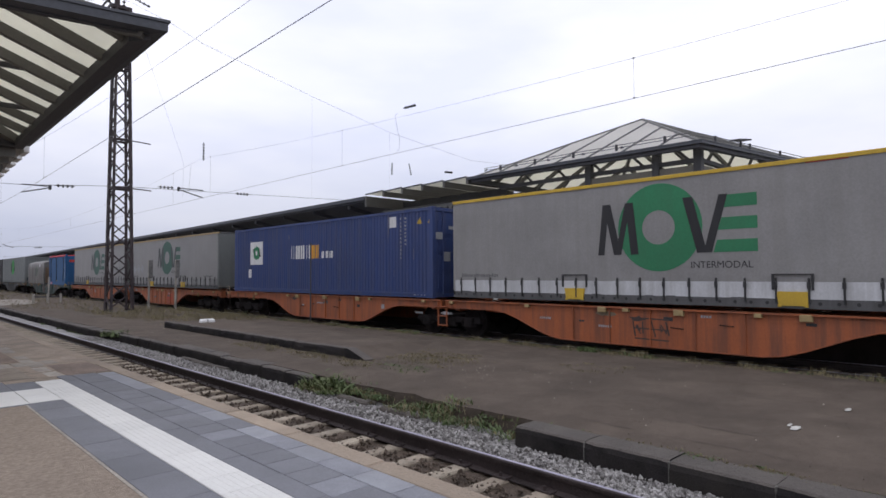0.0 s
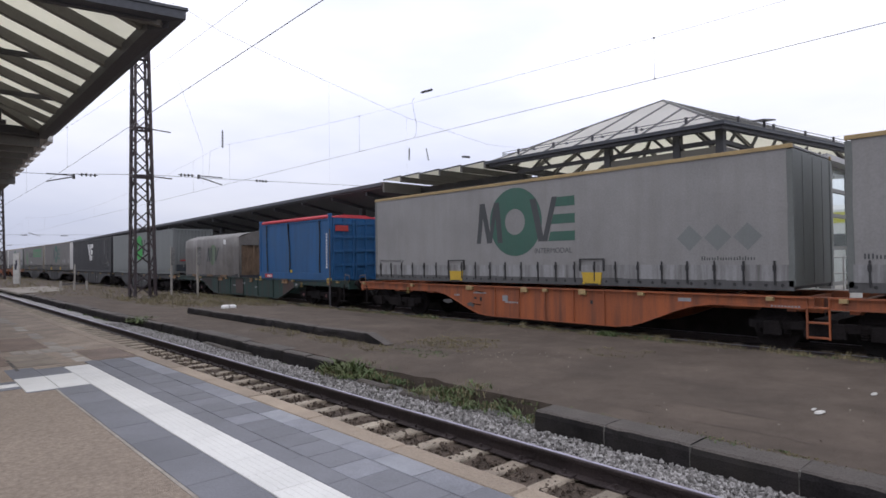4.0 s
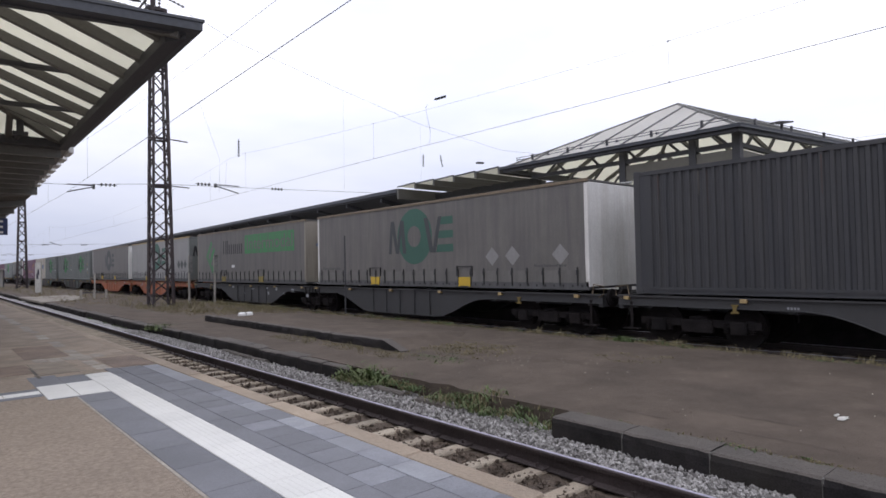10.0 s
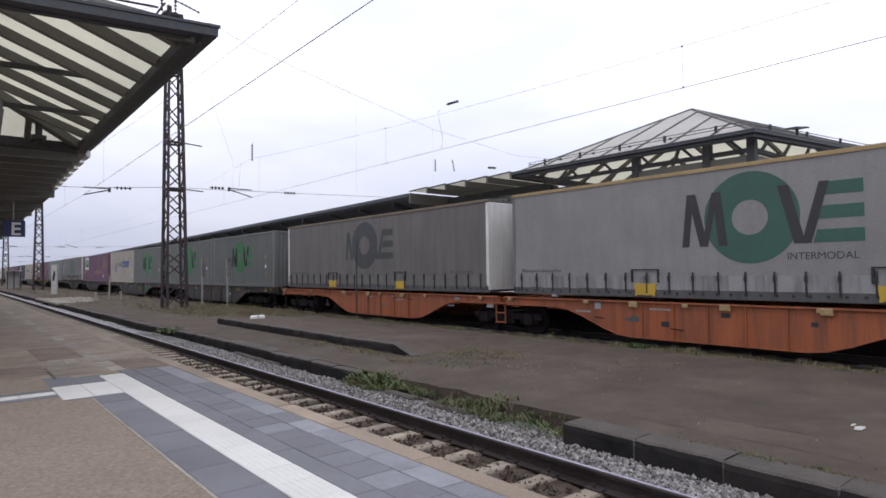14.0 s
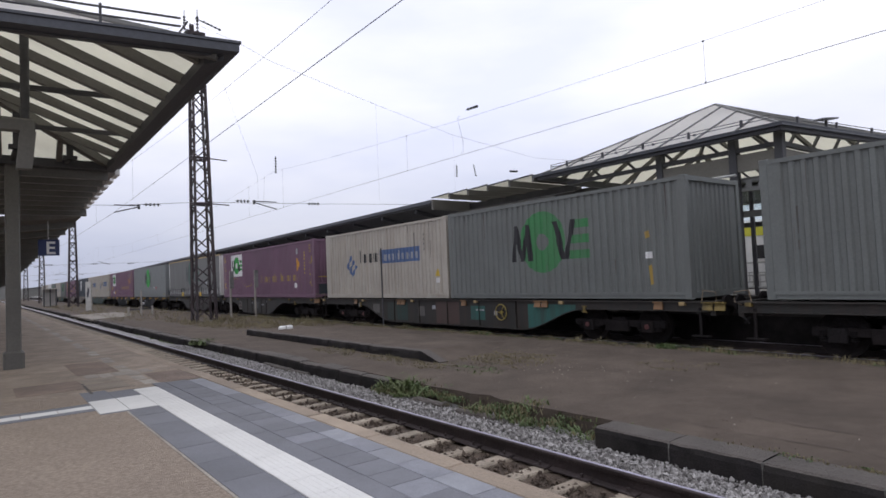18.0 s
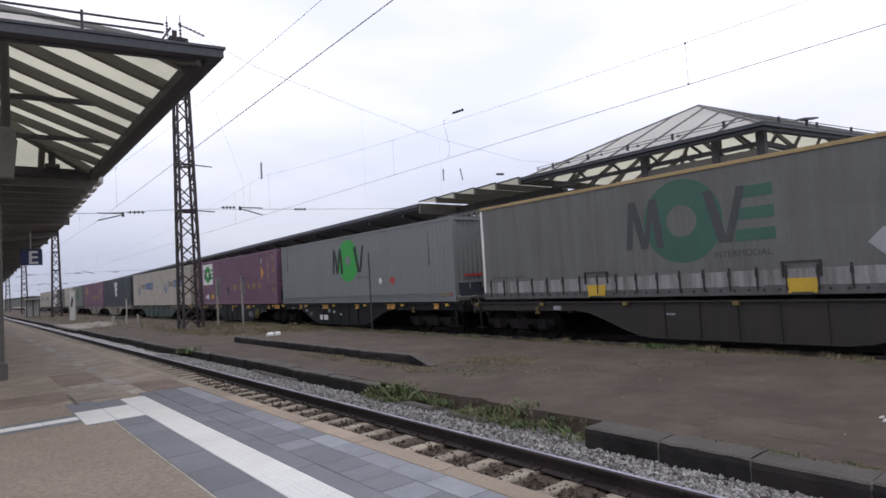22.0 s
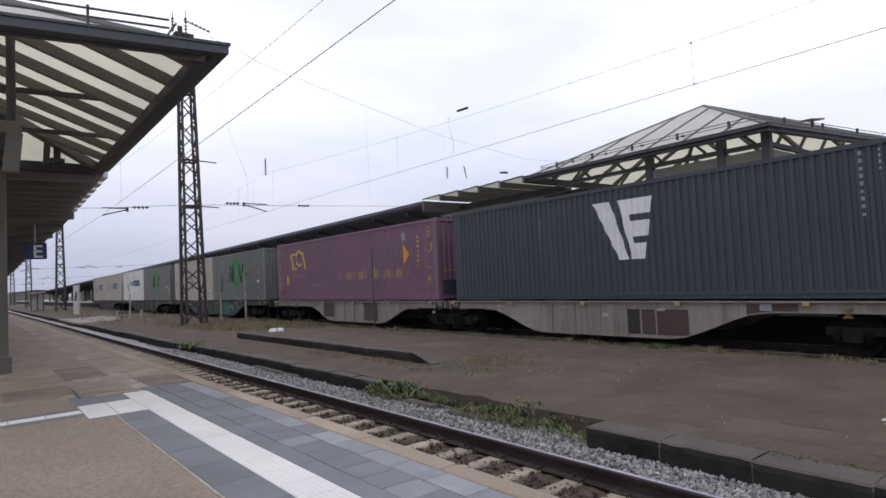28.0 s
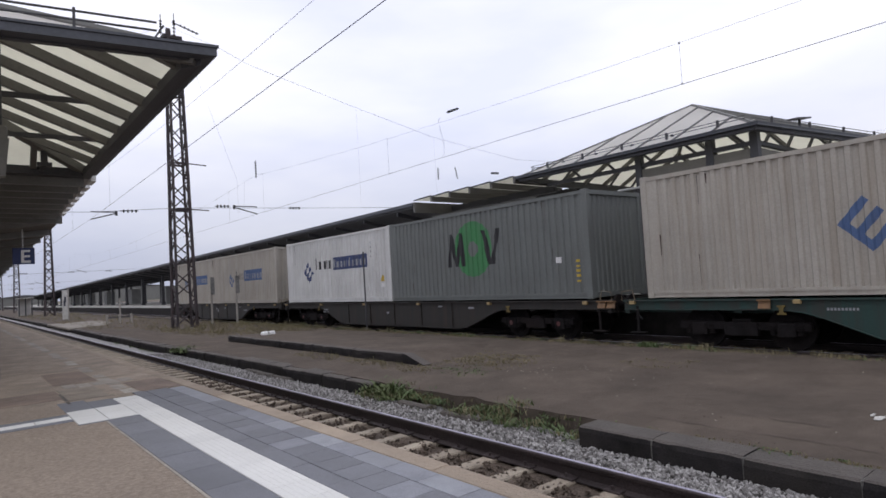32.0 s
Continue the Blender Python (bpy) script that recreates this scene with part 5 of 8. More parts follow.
WHITEINK = paint("white_print", (0.66, 0.66, 0.66), stain=(0.4, 0.4, 0.4))
PALEINK = paint("pale_print", (0.30, 0.31, 0.33), stain=(0.14, 0.13, 0.12), amount=0.6)
GREENPALE = paint("pale_green_print", (0.10, 0.145, 0.085), stain=(0.10, 0.10, 0.08), amount=0.6)
DULLRED = paint("dull_red_paint", (0.085, 0.022, 0.022), stain=(0.05, 0.03, 0.03), amount=0.7)
BLUEINK = paint("blue_print", (0.055, 0.10, 0.22), stain=(0.10, 0.13, 0.2))
NAVYINK = paint("navy_print", (0.03, 0.05, 0.14))
YELLOWINK = paint("yellow_print", (0.50, 0.35, 0.04), stain=(0.3, 0.2, 0.06))
FADEYELLOW = paint("faded_yellow_print", (0.36, 0.25, 0.05), stain=(0.17, 0.10, 0.10), amount=0.95)
ORANGEINK = paint("orange_print", (0.62, 0.30, 0.03))
W_ORANGE = paint("orange_wagon_paint", (0.315, 0.088, 0.030), stain=(0.105, 0.047, 0.032), amount=0.95)
W_GREEN = paint("green_wagon_paint", (0.013, 0.041, 0.035), stain=(0.034, 0.025, 0.021), amount=1.0)
W_GREY = paint("grey_wagon_paint", (0.038, 0.038, 0.04), stain=(0.035, 0.032, 0.03), amount=0.5)
W_BLACK = paint("black_wagon_paint", (0.011, 0.012, 0.014), stain=(0.022, 0.021, 0.02))
W_BLACK.node_tree.nodes["Principled BSDF"].inputs["Specular IOR Level"].default_value = 0.2
W_BROWN = paint("brown_black_wagon_paint", (0.018, 0.0175, 0.0155), stain=(0.036, 0.023, 0.018), amount=0.8)
W_STONE = paint("patched_grey_wagon_paint", (0.225, 0.205, 0.18), stain=(0.085, 0.055, 0.042), amount=0.65)
W_RUST = paint("rust_brown_patch", (0.058, 0.034, 0.029), stain=(0.045, 0.035, 0.03), amount=0.7)
RUNGREY = paint("grey_dirt_run", (0.085, 0.08, 0.075), stain=(0.15, 0.14, 0.13), amount=0.9)
FLAPDULL = paint("rusty_orange_flap", (0.23, 0.125, 0.055), stain=(0.08, 0.05, 0.03), amount=0.8)
WEARPALE = paint("pale_scrape", (0.22, 0.20, 0.19), stain=(0.12, 0.10, 0.095), amount=0.9)
W_TEAL = paint("teal_patch", (0.02, 0.095, 0.082), stain=(0.03, 0.036, 0.032), amount=0.8)


def wave(length, pitch=0.278, deep=0.036):
    """Breakpoints (y, depth) of a corrugated wall."""
    pts, y = [(0.0, 0.0)], 0.06 + 0.2 * pitch
    while y + pitch < length - 0.06:
        pts += [(y, 0.0), (y + 0.14 * pitch, deep), (y + 0.50 * pitch, deep), (y + 0.64 * pitch, 0.0)]
        y += pitch
    return pts + [(length, 0.0)]


def clip(poly, lo, hi):
    """A convex polygon of (y, z), cut to lo <= y <= hi."""
    for sign, lim in ((1, lo), (-1, -hi)):
        out = []
        for (a, b), (c, d) in zip(poly, poly[1:] + poly[:1]):
            fa, fc = sign * a - lim, sign * c - lim
            if fa >= 0:
                out.append((a, b))
            if fa * fc < 0:
                k = fa / (fa - fc)
                out.append((a + (c - a) * k, b + (d - b) * k))
        poly = out
        if len(poly) < 3:
            return []
    return poly


DRAPE = {}


def draped(polys, grid, x_at, lift):
    """Convex polygons cut along a curtain's grid and laid on it."""
    ys, zs = grid
    s = Shape()
    for poly in polys:
        a, b = min(q[0] for q in poly), max(q[0] for q in poly)
        for y0, y1 in zip(ys, ys[1:]):
            if y1 <= a or y0 >= b:
                continue
            strip = clip(poly, y0, y1)
            if not strip:
                continue
            for k, (z0, z1) in enumerate(zip(zs, zs[1:])):
                c = clip([(v, u) for u, v in strip], z0, z1)
                if c:
                    s.add([(x_at(y, z) - lift, y, z) for z, y in c][::-1], [tuple(range(len(c)))])
    return s


def printed(name, polys, profile, x, mat, parent, label="", lift=0.004, y0=0.0):
    """Paint lying on a wall that faces -x: convex polygons (y, z), laid over the wall's waves."""
    if parent.name in DRAPE:
        s = draped(polys, *DRAPE[parent.name], lift)
        return part(name, s, mat, parent, label) if s.f else None
    s = Shape()
    for poly in polys:
        for (ya, da), (yb, db) in zip(profile, profile[1:]):
            if yb - ya < 1e-6:
                continue
            c = clip(poly, ya + y0, yb + y0)
            if c:
                s.add([(x - lift + da + (db - da) * (y - y0 - ya) / (yb - ya), y, z) for y, z in c], [tuple(range(len(c)))])
    return part(name, s, mat, parent, label) if s.f else None


def rect(y0, y1, z0, z1, lean=0.0):
    return [(y0, z0), (y1, z0), (y1 + lean, z1), (y0 + lean, z1)]


def disc(y, z, r, hole=0.0, n=40):
    """A ring, or a whole disc, in convex pieces."""
    out = []
    for i in range(n):
        a, b = 2 * math.pi * i / n, 2 * math.pi * (i + 1) / n
        out.append([(y + r * math.cos(a), z + r * math.sin(a)), (y + r * math.cos(b), z + r * math.sin(b)), (y + hole * math.cos(b), z + hole * math.sin(b)), (y + hole * math.cos(a), z + hole * math.sin(a))][: 4 if hole else 3])
    return [p if hole else p[:2] + [(y, z)] for p in out]


def words(text, y, z, size, bold=1.0):
    """Triangles of letters whose reading direction is -y, first letter's foot at (y, z)."""
    cu = bpy.data.curves.new("letters", "FONT")
    cu.body, cu.size, cu.offset = text, size, 0.012 * bold * size
    ob = bpy.data.objects.new("letters", cu)
    scene.collection.objects.link(ob)
    me = bpy.data.meshes.new_from_object(ob)
    me.calc_loop_triangles()
    out = [[(y - me.vertices[i].co.x, z + me.vertices[i].co.y) for i in t.vertices] for t in me.loop_triangles]
    bpy.data.objects.remove(ob)
    bpy.data.curves.remove(cu)
    bpy.data.meshes.remove(me)
    return out


def place(ob, u, z):
    """Remember a thing that rolls with the train: its near end u metres along the train."""
    ob.matrix_basis = pose(TRAIN, u, z)
    MOVING.append((ob, u, z))
    return ob


HB = 1.25  # half a container's width


def castings(parent, L, H, mat):
    me = Shape().box(-0.085, 0.085, -0.085, 0.085, -0.06, 0.06, 0.012).mesh("corner_casting", mat)
    for x in (-HB + 0.08, HB - 0.08):
        for y in (0.09, L - 0.09):
            for z in (0.06, H - 0.06):
                part("corner_casting", me, None, parent, at=pose(x, y, z))


def corrugated(label, u, L, mat, H=2.86, z=0.42, doors=False, deep=0.04, pitch=0.23, group="freight containers on the train", frame_mat=None, name="freight_container"):
    """A steel box with corrugated walls. Returns the thing and its side profile."""
    c = place(thing(name, label, "container", group), u, z)
    fm = frame_mat or mat
    prof = wave(L - 0.30, pitch, deep)
    for side in (-1, 1):
        w = Shape()
        vs = []
        for y, d in prof:
            xx = side * (HB - 0.012 - d)
            vs += [(xx, y + 0.15, 0.16), (xx, y + 0.15, H - 0.10)]
        w.add(vs, [(2 * i, 2 * i + 2, 2 * i + 3, 2 * i + 1) for i in range(len(prof) - 1)])
        part("side_wall", w, mat, c)
        foot = Shape().box(side * HB - (0.0 if side < 0 else 0.06), side * HB + (0.06 if side < 0 else 0.0), 0.15, L - 0.15, 0.10, 0.165)
        foot.box(side * (HB - 0.05) - 0.03, side * (HB - 0.05) + 0.012, 0.15, L - 0.15, 0.02, 0.10)
        foot.box(side * (HB + 0.01) - 0.02, side * (HB + 0.01) + 0.02, 0.15, L - 0.15, 0.012, 0.028)
        part("bottom_rail", foot, fm, c)
        if deep < 0.02:
            for zz in (0.20, 0.29):
                part("foot_ridge", Shape().box(side * (HB + 0.004) - 0.012, side * (HB + 0.004) + 0.012, 0.15, L - 0.15, zz, zz + 0.03), fm, c)
        part("top_rail", Shape().box(side * HB - (0.0 if side < 0 else 0.07), side * HB + (0.07 if side < 0 else 0.0), 0.15, L - 0.15, H - 0.11, H - 0.02), fm, c)
        for y in (0.0, L - 0.16):
            part("corner_post", Shape().box(side * HB - (0.0 if side < 0 else 0.15), side * HB + (0.15 if side < 0 else 0.0), y, y + 0.16, 0.1, H - 0.1, 0.01), fm, c)
    castings(c, L, H, fm)
    r = Shape()
    for i, (y, d) in enumerate(prof[:-1]):
        y2, d2 = prof[i + 1]
        r.add([(-HB + 0.07, y + 0.15, H - 0.03 - d), (HB - 0.07, y + 0.15, H - 0.03 - d), (HB - 0.07, y2 + 0.15, H - 0.03 - d2), (-HB + 0.07, y2 + 0.15, H - 0.03 - d2)], [(0, 1, 2, 3)])
    part("roof", r, mat, c)
    part("floor", Shape().box(-HB + 0.1, HB - 0.1, 0.15, L - 0.15, 0.08, 0.16), BLACK, c)
    across = wave(2 * HB - 0.30, 0.21)
    for y, s in ((0.05, 1), (L - 0.05, -1)):
        if doors and s == 1:
            continue
        e = Shape()
        vs = []
        for xx, d in across:
            vs += [(-HB + 0.15 + xx, y + s * d, 0.14), (-HB + 0.15 + xx, y + s * d, H - 0.12)]
        e.add(vs, [(2 * i, 2 * i + 1, 2 * i + 3, 2 * i + 2) for i in range(len(across) - 1)])
        part("end_wall", e, mat, c)
        part("end_sill", Shape().box(-HB + 0.15, HB - 0.15, y - 0.05 if s > 0 else y - 0.03, y + 0.03 if s > 0 else y + 0.05, 0.02, 0.15), fm, c)
        part("end_header", Shape().box(-HB + 0.15, HB - 0.15, y - 0.05 if s > 0 else y - 0.03, y + 0.03 if s > 0 else y + 0.05, H - 0.13, H - 0.02), fm, c)
    if doors:
        for k in (-1, 1):
            x0, x1 = (-HB + 0.155, -0.01) if k < 0 else (0.01, HB - 0.155)
            d = Shape().box(x0, x1, 0.04, 0.09, 0.16, H - 0.14, 0.01)
            for q in range(4):
                zz = 0.30 + q * (H - 0.6) / 4
                d.box(x0 + 0.10, x1 - 0.10, 0.02, 0.045, zz, zz + (H - 0.6) / 4 - 0.12, 0.012)
            door = part("door", d, mat, c)
            for q in (0.28, 0.82):
                xx = x0 + q * (x1 - x0)
                b = Shape().rod((xx, 0.0, 0.1), (xx, 0.0, H - 0.1), 0.02, 8)
                for zz in (0.4, 0.9, 1.5, 2.3):
                    b.box(xx - 0.05, xx + 0.05, -0.005, 0.04, zz, zz + 0.05)
                b.box(xx - 0.02, xx + 0.22, -0.03, -0.01, 1.08, 1.12)
                part("locking_bar", b, mat, door)
        part("end_sill", Shape().box(-HB + 0.15, HB - 0.15, 0.0, 0.08, 0.02, 0.15), fm, c)
        part("end_header", Shape().box(-HB + 0.15, HB - 0.15, 0.0, 0.08, H - 0.13, H - 0.02), fm, c)
    return c, [(y + 0.15, d + 0.012) for y, d in prof]


def curtain(label, u, L, mat, top=TANRAIL, H=2.76, z=0.56, end_mat=None, plates=YELLOW, band=BAND):
    """A swap body with tensioned side curtains, buckles along the hem and grapple plates."""
    c = place(thing("swap_body", label, "swap body", "curtain-sided swap bodies on the train"), u, z)
    n = 60

    def bulge(y, k):
        return 0.014 * noise.noise((y * 0.8, (0.42 + (H - 0.49) * k / 6) * 1.5, u)) + 0.006 * math.sin(y * 4.6) * (1 - k / 6)

    for side in (-1, 1):
        w = Shape()
        vs = []
        for i in range(n + 1):
            y = 0.1 + (L - 0.2) * i / n
            for k in range(7):
                zz = 0.42 + (H - 0.49) * k / 6
                vs.append((side * (HB - 0.006 + bulge(y, k)), y, zz))
        w.add(vs, [(i * 7 + k, (i + 1) * 7 + k, (i + 1) * 7 + k + 1, i * 7 + k + 1) for i in range(n) for k in range(6)])
        part("side_curtain", w, mat, c)
        h = Shape()
        vs = []
        for i in range(n * 2 + 1):
            y = 0.1 + (L - 0.2) * i / (2 * n)
            for k, zz in enumerate((0.10, 0.24, 0.34, 0.425)):
                vs.append((side * (HB + 0.004 + 0.014 * noise.noise((y * 2.4, zz * 3, u + 9))), y, zz))
        h.add(vs, [(i * 4 + k, (i + 1) * 4 + k, (i + 1) * 4 + k + 1, i * 4 + k + 1) for i in range(2 * n) for k in range(3)])
        part("curtain_hem", h, band, c)
        part("top_rail", Shape().box(side * HB - (0.02 if side < 0 else 0.06), side * HB + (0.06 if side < 0 else 0.02), 0, L, H - 0.08, H, 0.01), top, c)
        bm = Shape().box(side * HB - (0.0 if side < 0 else 0.12), side * HB + (0.12 if side < 0 else 0.0), 0.02, L - 0.02, -0.08, 0.115)
        beam = part("bottom_beam", bm, FOOTBEAM, c)
        if side < 0:
            hole = Shape().rod((-HB - 0.002, 0, 0.02), (-HB - 0.004, 0, 0.02), 0.035, 8).mesh("lashing_hole", BLACK)
            for i in range(int(L / 0.30)):
                part("lashing_hole", hole, None, beam, at=pose(0, 0.22 + i * 0.30, 0))
    post = Shape().box(-HB - 0.035, -HB - 0.012, -0.018, 0.018, 0.02, 0.50, 0.004)
    post.box(-HB - 0.045, -HB - 0.03, -0.03, 0.03, 0.30, 0.42)
    pm = post.mesh("buckle", BLACK)
    k = int((L - 0.7) / 0.56)
    for i in range(k + 1):
        part("buckle", pm, None, c, at=pose(0, 0.35 + i * (L - 0.7) / k, 0))
    if plates:
        for y in (L / 2 - 2.26, L / 2 + 2.58):
            g = Shape().prism([(-HB - 0.03, y - 0.24, -0.03), (-HB - 0.03, y + 0.24, -0.03), (-HB - 0.03, y + 0.29, 0.24), (-HB - 0.03, y - 0.29, 0.24)], (0.05, 0, 0))
            g.box(-HB - 0.045, -HB - 0.02, y - 0.26, y - 0.20, -0.05, 0.0)
            g.box(-HB - 0.045, -HB - 0.02, y + 0.20, y + 0.26, -0.05, 0.0)
            pl = part("grapple_plate", g, plates, c)
            for dy in (-0.34, 0.34):
                part("plate_post", Shape().box(-HB - 0.04, -HB - 0.01, y + dy - 0.02, y + dy + 0.02, 0.27, 0.58), BLACK, pl)
            part("plate_bar", Shape().box(-HB - 0.035, -HB - 0.012, y - 0.34, y + 0.34, 0.555, 0.58), BLACK, pl)
    for side in (-1, 1):
        for y in (0.0, L - 0.12):
            part("corner_post", Shape().box(side * HB - (0 if side < 0 else 0.12), side * HB + (0.12 if side < 0 else 0), y, y + 0.12, 0.0, H - 0.1, 0.012), end_mat or mat, c)
    part("roof", Shape().box(-HB + 0.05, HB - 0.05, 0.03, L - 0.03, H - 0.05, H - 0.012), band, c)
    part("load_floor", Shape().box(-HB + 0.12, HB - 0.12, 0.05, L - 0.05, -0.06, 0.11), BLACK, c)
    e = Shape().box(-HB + 0.12, HB - 0.12, 0.02, 0.07, 0.0, H - 0.08)
    front = part("front_wall", e, end_mat or mat, c)
    for x in (-0.62, 0.0, 0.62):
        part("wall_rib", Shape().box(x - 0.02, x + 0.02, 0.012, 0.022, 0.05, H - 0.15), end_mat or mat, front)
    part("rear_wall", Shape().box(-HB + 0.12, HB - 0.12, L - 0.07, L - 0.02, 0.0, H - 0.08), end_mat or mat, c)
    ys, zs = [0.1 + (L - 0.2) * i / n for i in range(n + 1)], [0.42 + (H - 0.49) * k / 6 for k in range(7)]
    out = np.array([[bulge(y, k) for k in range(7)] for y in ys])

    def x_at(y, z):
        """Where the near curtain lies at a place along and up it."""
        i, k = min(max((y - 0.1) / (L - 0.2) * n, 0), n - 1e-6), min(max((z - 0.42) / (H - 0.49) * 6, 0), 6 - 1e-6)
        a, b = int(i), int(k)
        i, k = i - a, k - b
        return -(HB - 0.006 + (out[a, b] * (1 - i) + out[a + 1, b] * i) * (1 - k) + (out[a, b + 1] * (1 - i) + out[a + 1, b + 1] * i) * k)

    DRAPE[c.name] = ((ys, zs), x_at)
    return c, [(0.0, 0.0), (L, 0.0)]


WHEELS = []


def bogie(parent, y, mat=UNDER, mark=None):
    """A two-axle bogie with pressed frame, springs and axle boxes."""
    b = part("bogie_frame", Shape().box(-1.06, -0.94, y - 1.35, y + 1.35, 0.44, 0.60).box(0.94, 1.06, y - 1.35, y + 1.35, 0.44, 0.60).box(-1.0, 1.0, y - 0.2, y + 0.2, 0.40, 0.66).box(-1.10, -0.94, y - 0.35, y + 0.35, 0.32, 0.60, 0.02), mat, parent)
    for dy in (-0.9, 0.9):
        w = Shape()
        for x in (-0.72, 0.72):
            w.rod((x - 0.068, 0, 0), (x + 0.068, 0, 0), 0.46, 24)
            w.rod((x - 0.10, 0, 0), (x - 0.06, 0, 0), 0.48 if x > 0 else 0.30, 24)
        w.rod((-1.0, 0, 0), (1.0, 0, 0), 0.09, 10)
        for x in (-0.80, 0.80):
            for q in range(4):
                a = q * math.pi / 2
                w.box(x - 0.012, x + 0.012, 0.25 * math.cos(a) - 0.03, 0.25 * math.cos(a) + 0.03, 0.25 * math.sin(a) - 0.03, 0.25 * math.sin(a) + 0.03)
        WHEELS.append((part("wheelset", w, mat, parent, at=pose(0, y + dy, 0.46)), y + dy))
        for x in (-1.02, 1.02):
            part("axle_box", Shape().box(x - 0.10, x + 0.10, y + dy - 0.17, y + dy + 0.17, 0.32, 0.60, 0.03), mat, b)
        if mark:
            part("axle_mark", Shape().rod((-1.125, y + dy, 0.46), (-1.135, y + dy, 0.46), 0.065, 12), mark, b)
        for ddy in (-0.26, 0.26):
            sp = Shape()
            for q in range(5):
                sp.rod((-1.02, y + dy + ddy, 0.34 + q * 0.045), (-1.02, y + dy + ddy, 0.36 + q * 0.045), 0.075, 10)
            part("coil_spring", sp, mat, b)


def sole(y0, y1, ends, deep=0.22, top=1.10):
    """Outline (y, z) of a side sill: shallow over the bogies at the ends, deep between."""
    a, b = ends
    pts = [(y0, 0.86)]
    for q in range(7):
        k = q / 6
        pts.append((y0 + a + k * 2.3, 0.86 - (0.86 - deep) * (k * k * (3 - 2 * k))))
    for q in range(7):
        k = q / 6
        pts.append((y1 - b - (1 - k) * 2.3, deep + (0.86 - deep) * (k * k * (3 - 2 * k))))
    pts.append((y1, 0.86))
    return pts, top


def wagon(label, u, spans, mat, bogies, patches=(), mark=None, pins=TANRAIL, deep=0.22, flaps=None):
    """A skeletal container wagon of one or two frames; z 0 is the rail head."""
    L = spans[-1][1]
    outlines = []
    w = place(thing("container_wagon", label, "wagon", "wagons of the goods train"), u, RAIL)
    for i, (a, b) in enumerate(spans):
        outer_a, outer_b = (3.6, 3.6) if len(spans) == 1 else ((4.1, 1.9) if i == 0 else (1.9, 4.1))
        pts, top = sole(a, b, (outer_a, outer_b), deep)
        outlines.append(pts)
        for side in (-1, 1):
            s = Shape()
            x0 = side * 1.21
            vs = []
            for y, z in pts:
                vs += [(x0, y, z), (x0, y, top), (x0 - side * 0.05, y, z), (x0 - side * 0.05, y, top)]
            n = len(pts)
            fs = []
            for k in range(n - 1):
                p, q = 4 * k, 4 * k + 4
                fs += [(p, q, q + 1, p + 1), (p + 2, p + 3, q + 3, q + 2), (p, p + 2, q + 2, q), (p + 1, q + 1, q + 3, p + 3)]
            fs += [(0, 1, 3, 2), (4 * n - 4, 4 * n - 2, 4 * n - 1, 4 * n - 3)]
            s.add(vs, fs)
            sill = part("side_sill", s, mat, w)
            fl = Shape().box(min(x0, x0 + side * 0.07), max(x0, x0 + side * 0.07), a, b, top - 0.035, top)
            for k in range(n - 1):
                (ya, za), (yb, zb) = pts[k], pts[k + 1]
                fl.add([(x0 + side * 0.03, ya, za), (x0 - side * 0.1, ya, za), (x0 - side * 0.1, yb, zb), (x0 + side * 0.03, yb, zb), (x0 + side * 0.03, ya, za + 0.02), (x0 - side * 0.1, ya, za + 0.02), (x0 - side * 0.1, yb, zb + 0.02), (x0 + side * 0.03, yb, zb + 0.02)],
                       [(0, 1, 2, 3), (7, 6, 5, 4), (0, 3, 7, 4), (1, 5, 6, 2)])
            part("flange", fl, mat, sill)
            if side < 0:
                for q in range(5):
                    y = a + outer_a + 2.6 + q * (b - outer_b - 2.6 - a - outer_a - 2.6) / 4
                    part("stiffener", Shape().box(x0 - 0.035, x0, y - 0.012, y + 0.012, deep + 0.03, top - 0.04), mat, sill)
        fr = Shape().box(-0.25, 0.25, a + 0.1, b - 0.1, 0.72, 1.02)
        for q in range(9):
            y = a + 0.4 + q * (b - a - 0.8) / 8
            fr.box(-1.16, 1.16, y - 0.08, y + 0.08, 0.80, 1.04)
        part("centre_sill", fr, mat, w)
        for q in range(6):
            y = a + 0.5 + q * (b - a - 1.0) / 5 + 0.25
            part("container_pin", Shape().box(-1.30, -1.17, y - 0.07, y + 0.07, 1.00, 1.08, 0.01), pins, w)
            if flaps:
                # folding pin carriers hang down over the sill, some in pairs
                for dy in ((0.62, 0.90) if q % 2 else (0.62,)):
                    fp = Shape().prism([(-1.285, y + dy - 0.12, 0.90), (-1.285, y + dy + 0.12, 0.90), (-1.235, y + dy + 0.11, 1.075), (-1.235, y + dy - 0.11, 1.075)], (0.03, 0, 0))
                    fp.box(-1.30, -1.21, y + dy - 0.13, y + dy + 0.13, 1.055, 1.085)
                    part("pin_flap", fp, flaps, w)
    hook = Shape().prism([(-1.245, -0.055, 0.93), (-1.245, -0.045, 0.80), (-1.245, -0.11, 0.76), (-1.245, -0.11, 0.73), (-1.245, 0.11, 0.73), (-1.245, 0.11, 0.76), (-1.245, 0.045, 0.80), (-1.245, 0.055, 0.93), (-1.245, 0.10, 0.945), (-1.245, 0.10, 0.985), (-1.245, -0.10, 0.985), (-1.245, -0.10, 0.945)], (0.03, 0, 0)).mesh("rope_hook", HOOKPAINT)
    for y in (bogies[0] + 0.9, bogies[-1] - 0.9):
        part("rope_hook", hook, None, w, at=pose(0, y, 0.25) @ Matrix.Diagonal((1, 0.75, 0.72, 1)))
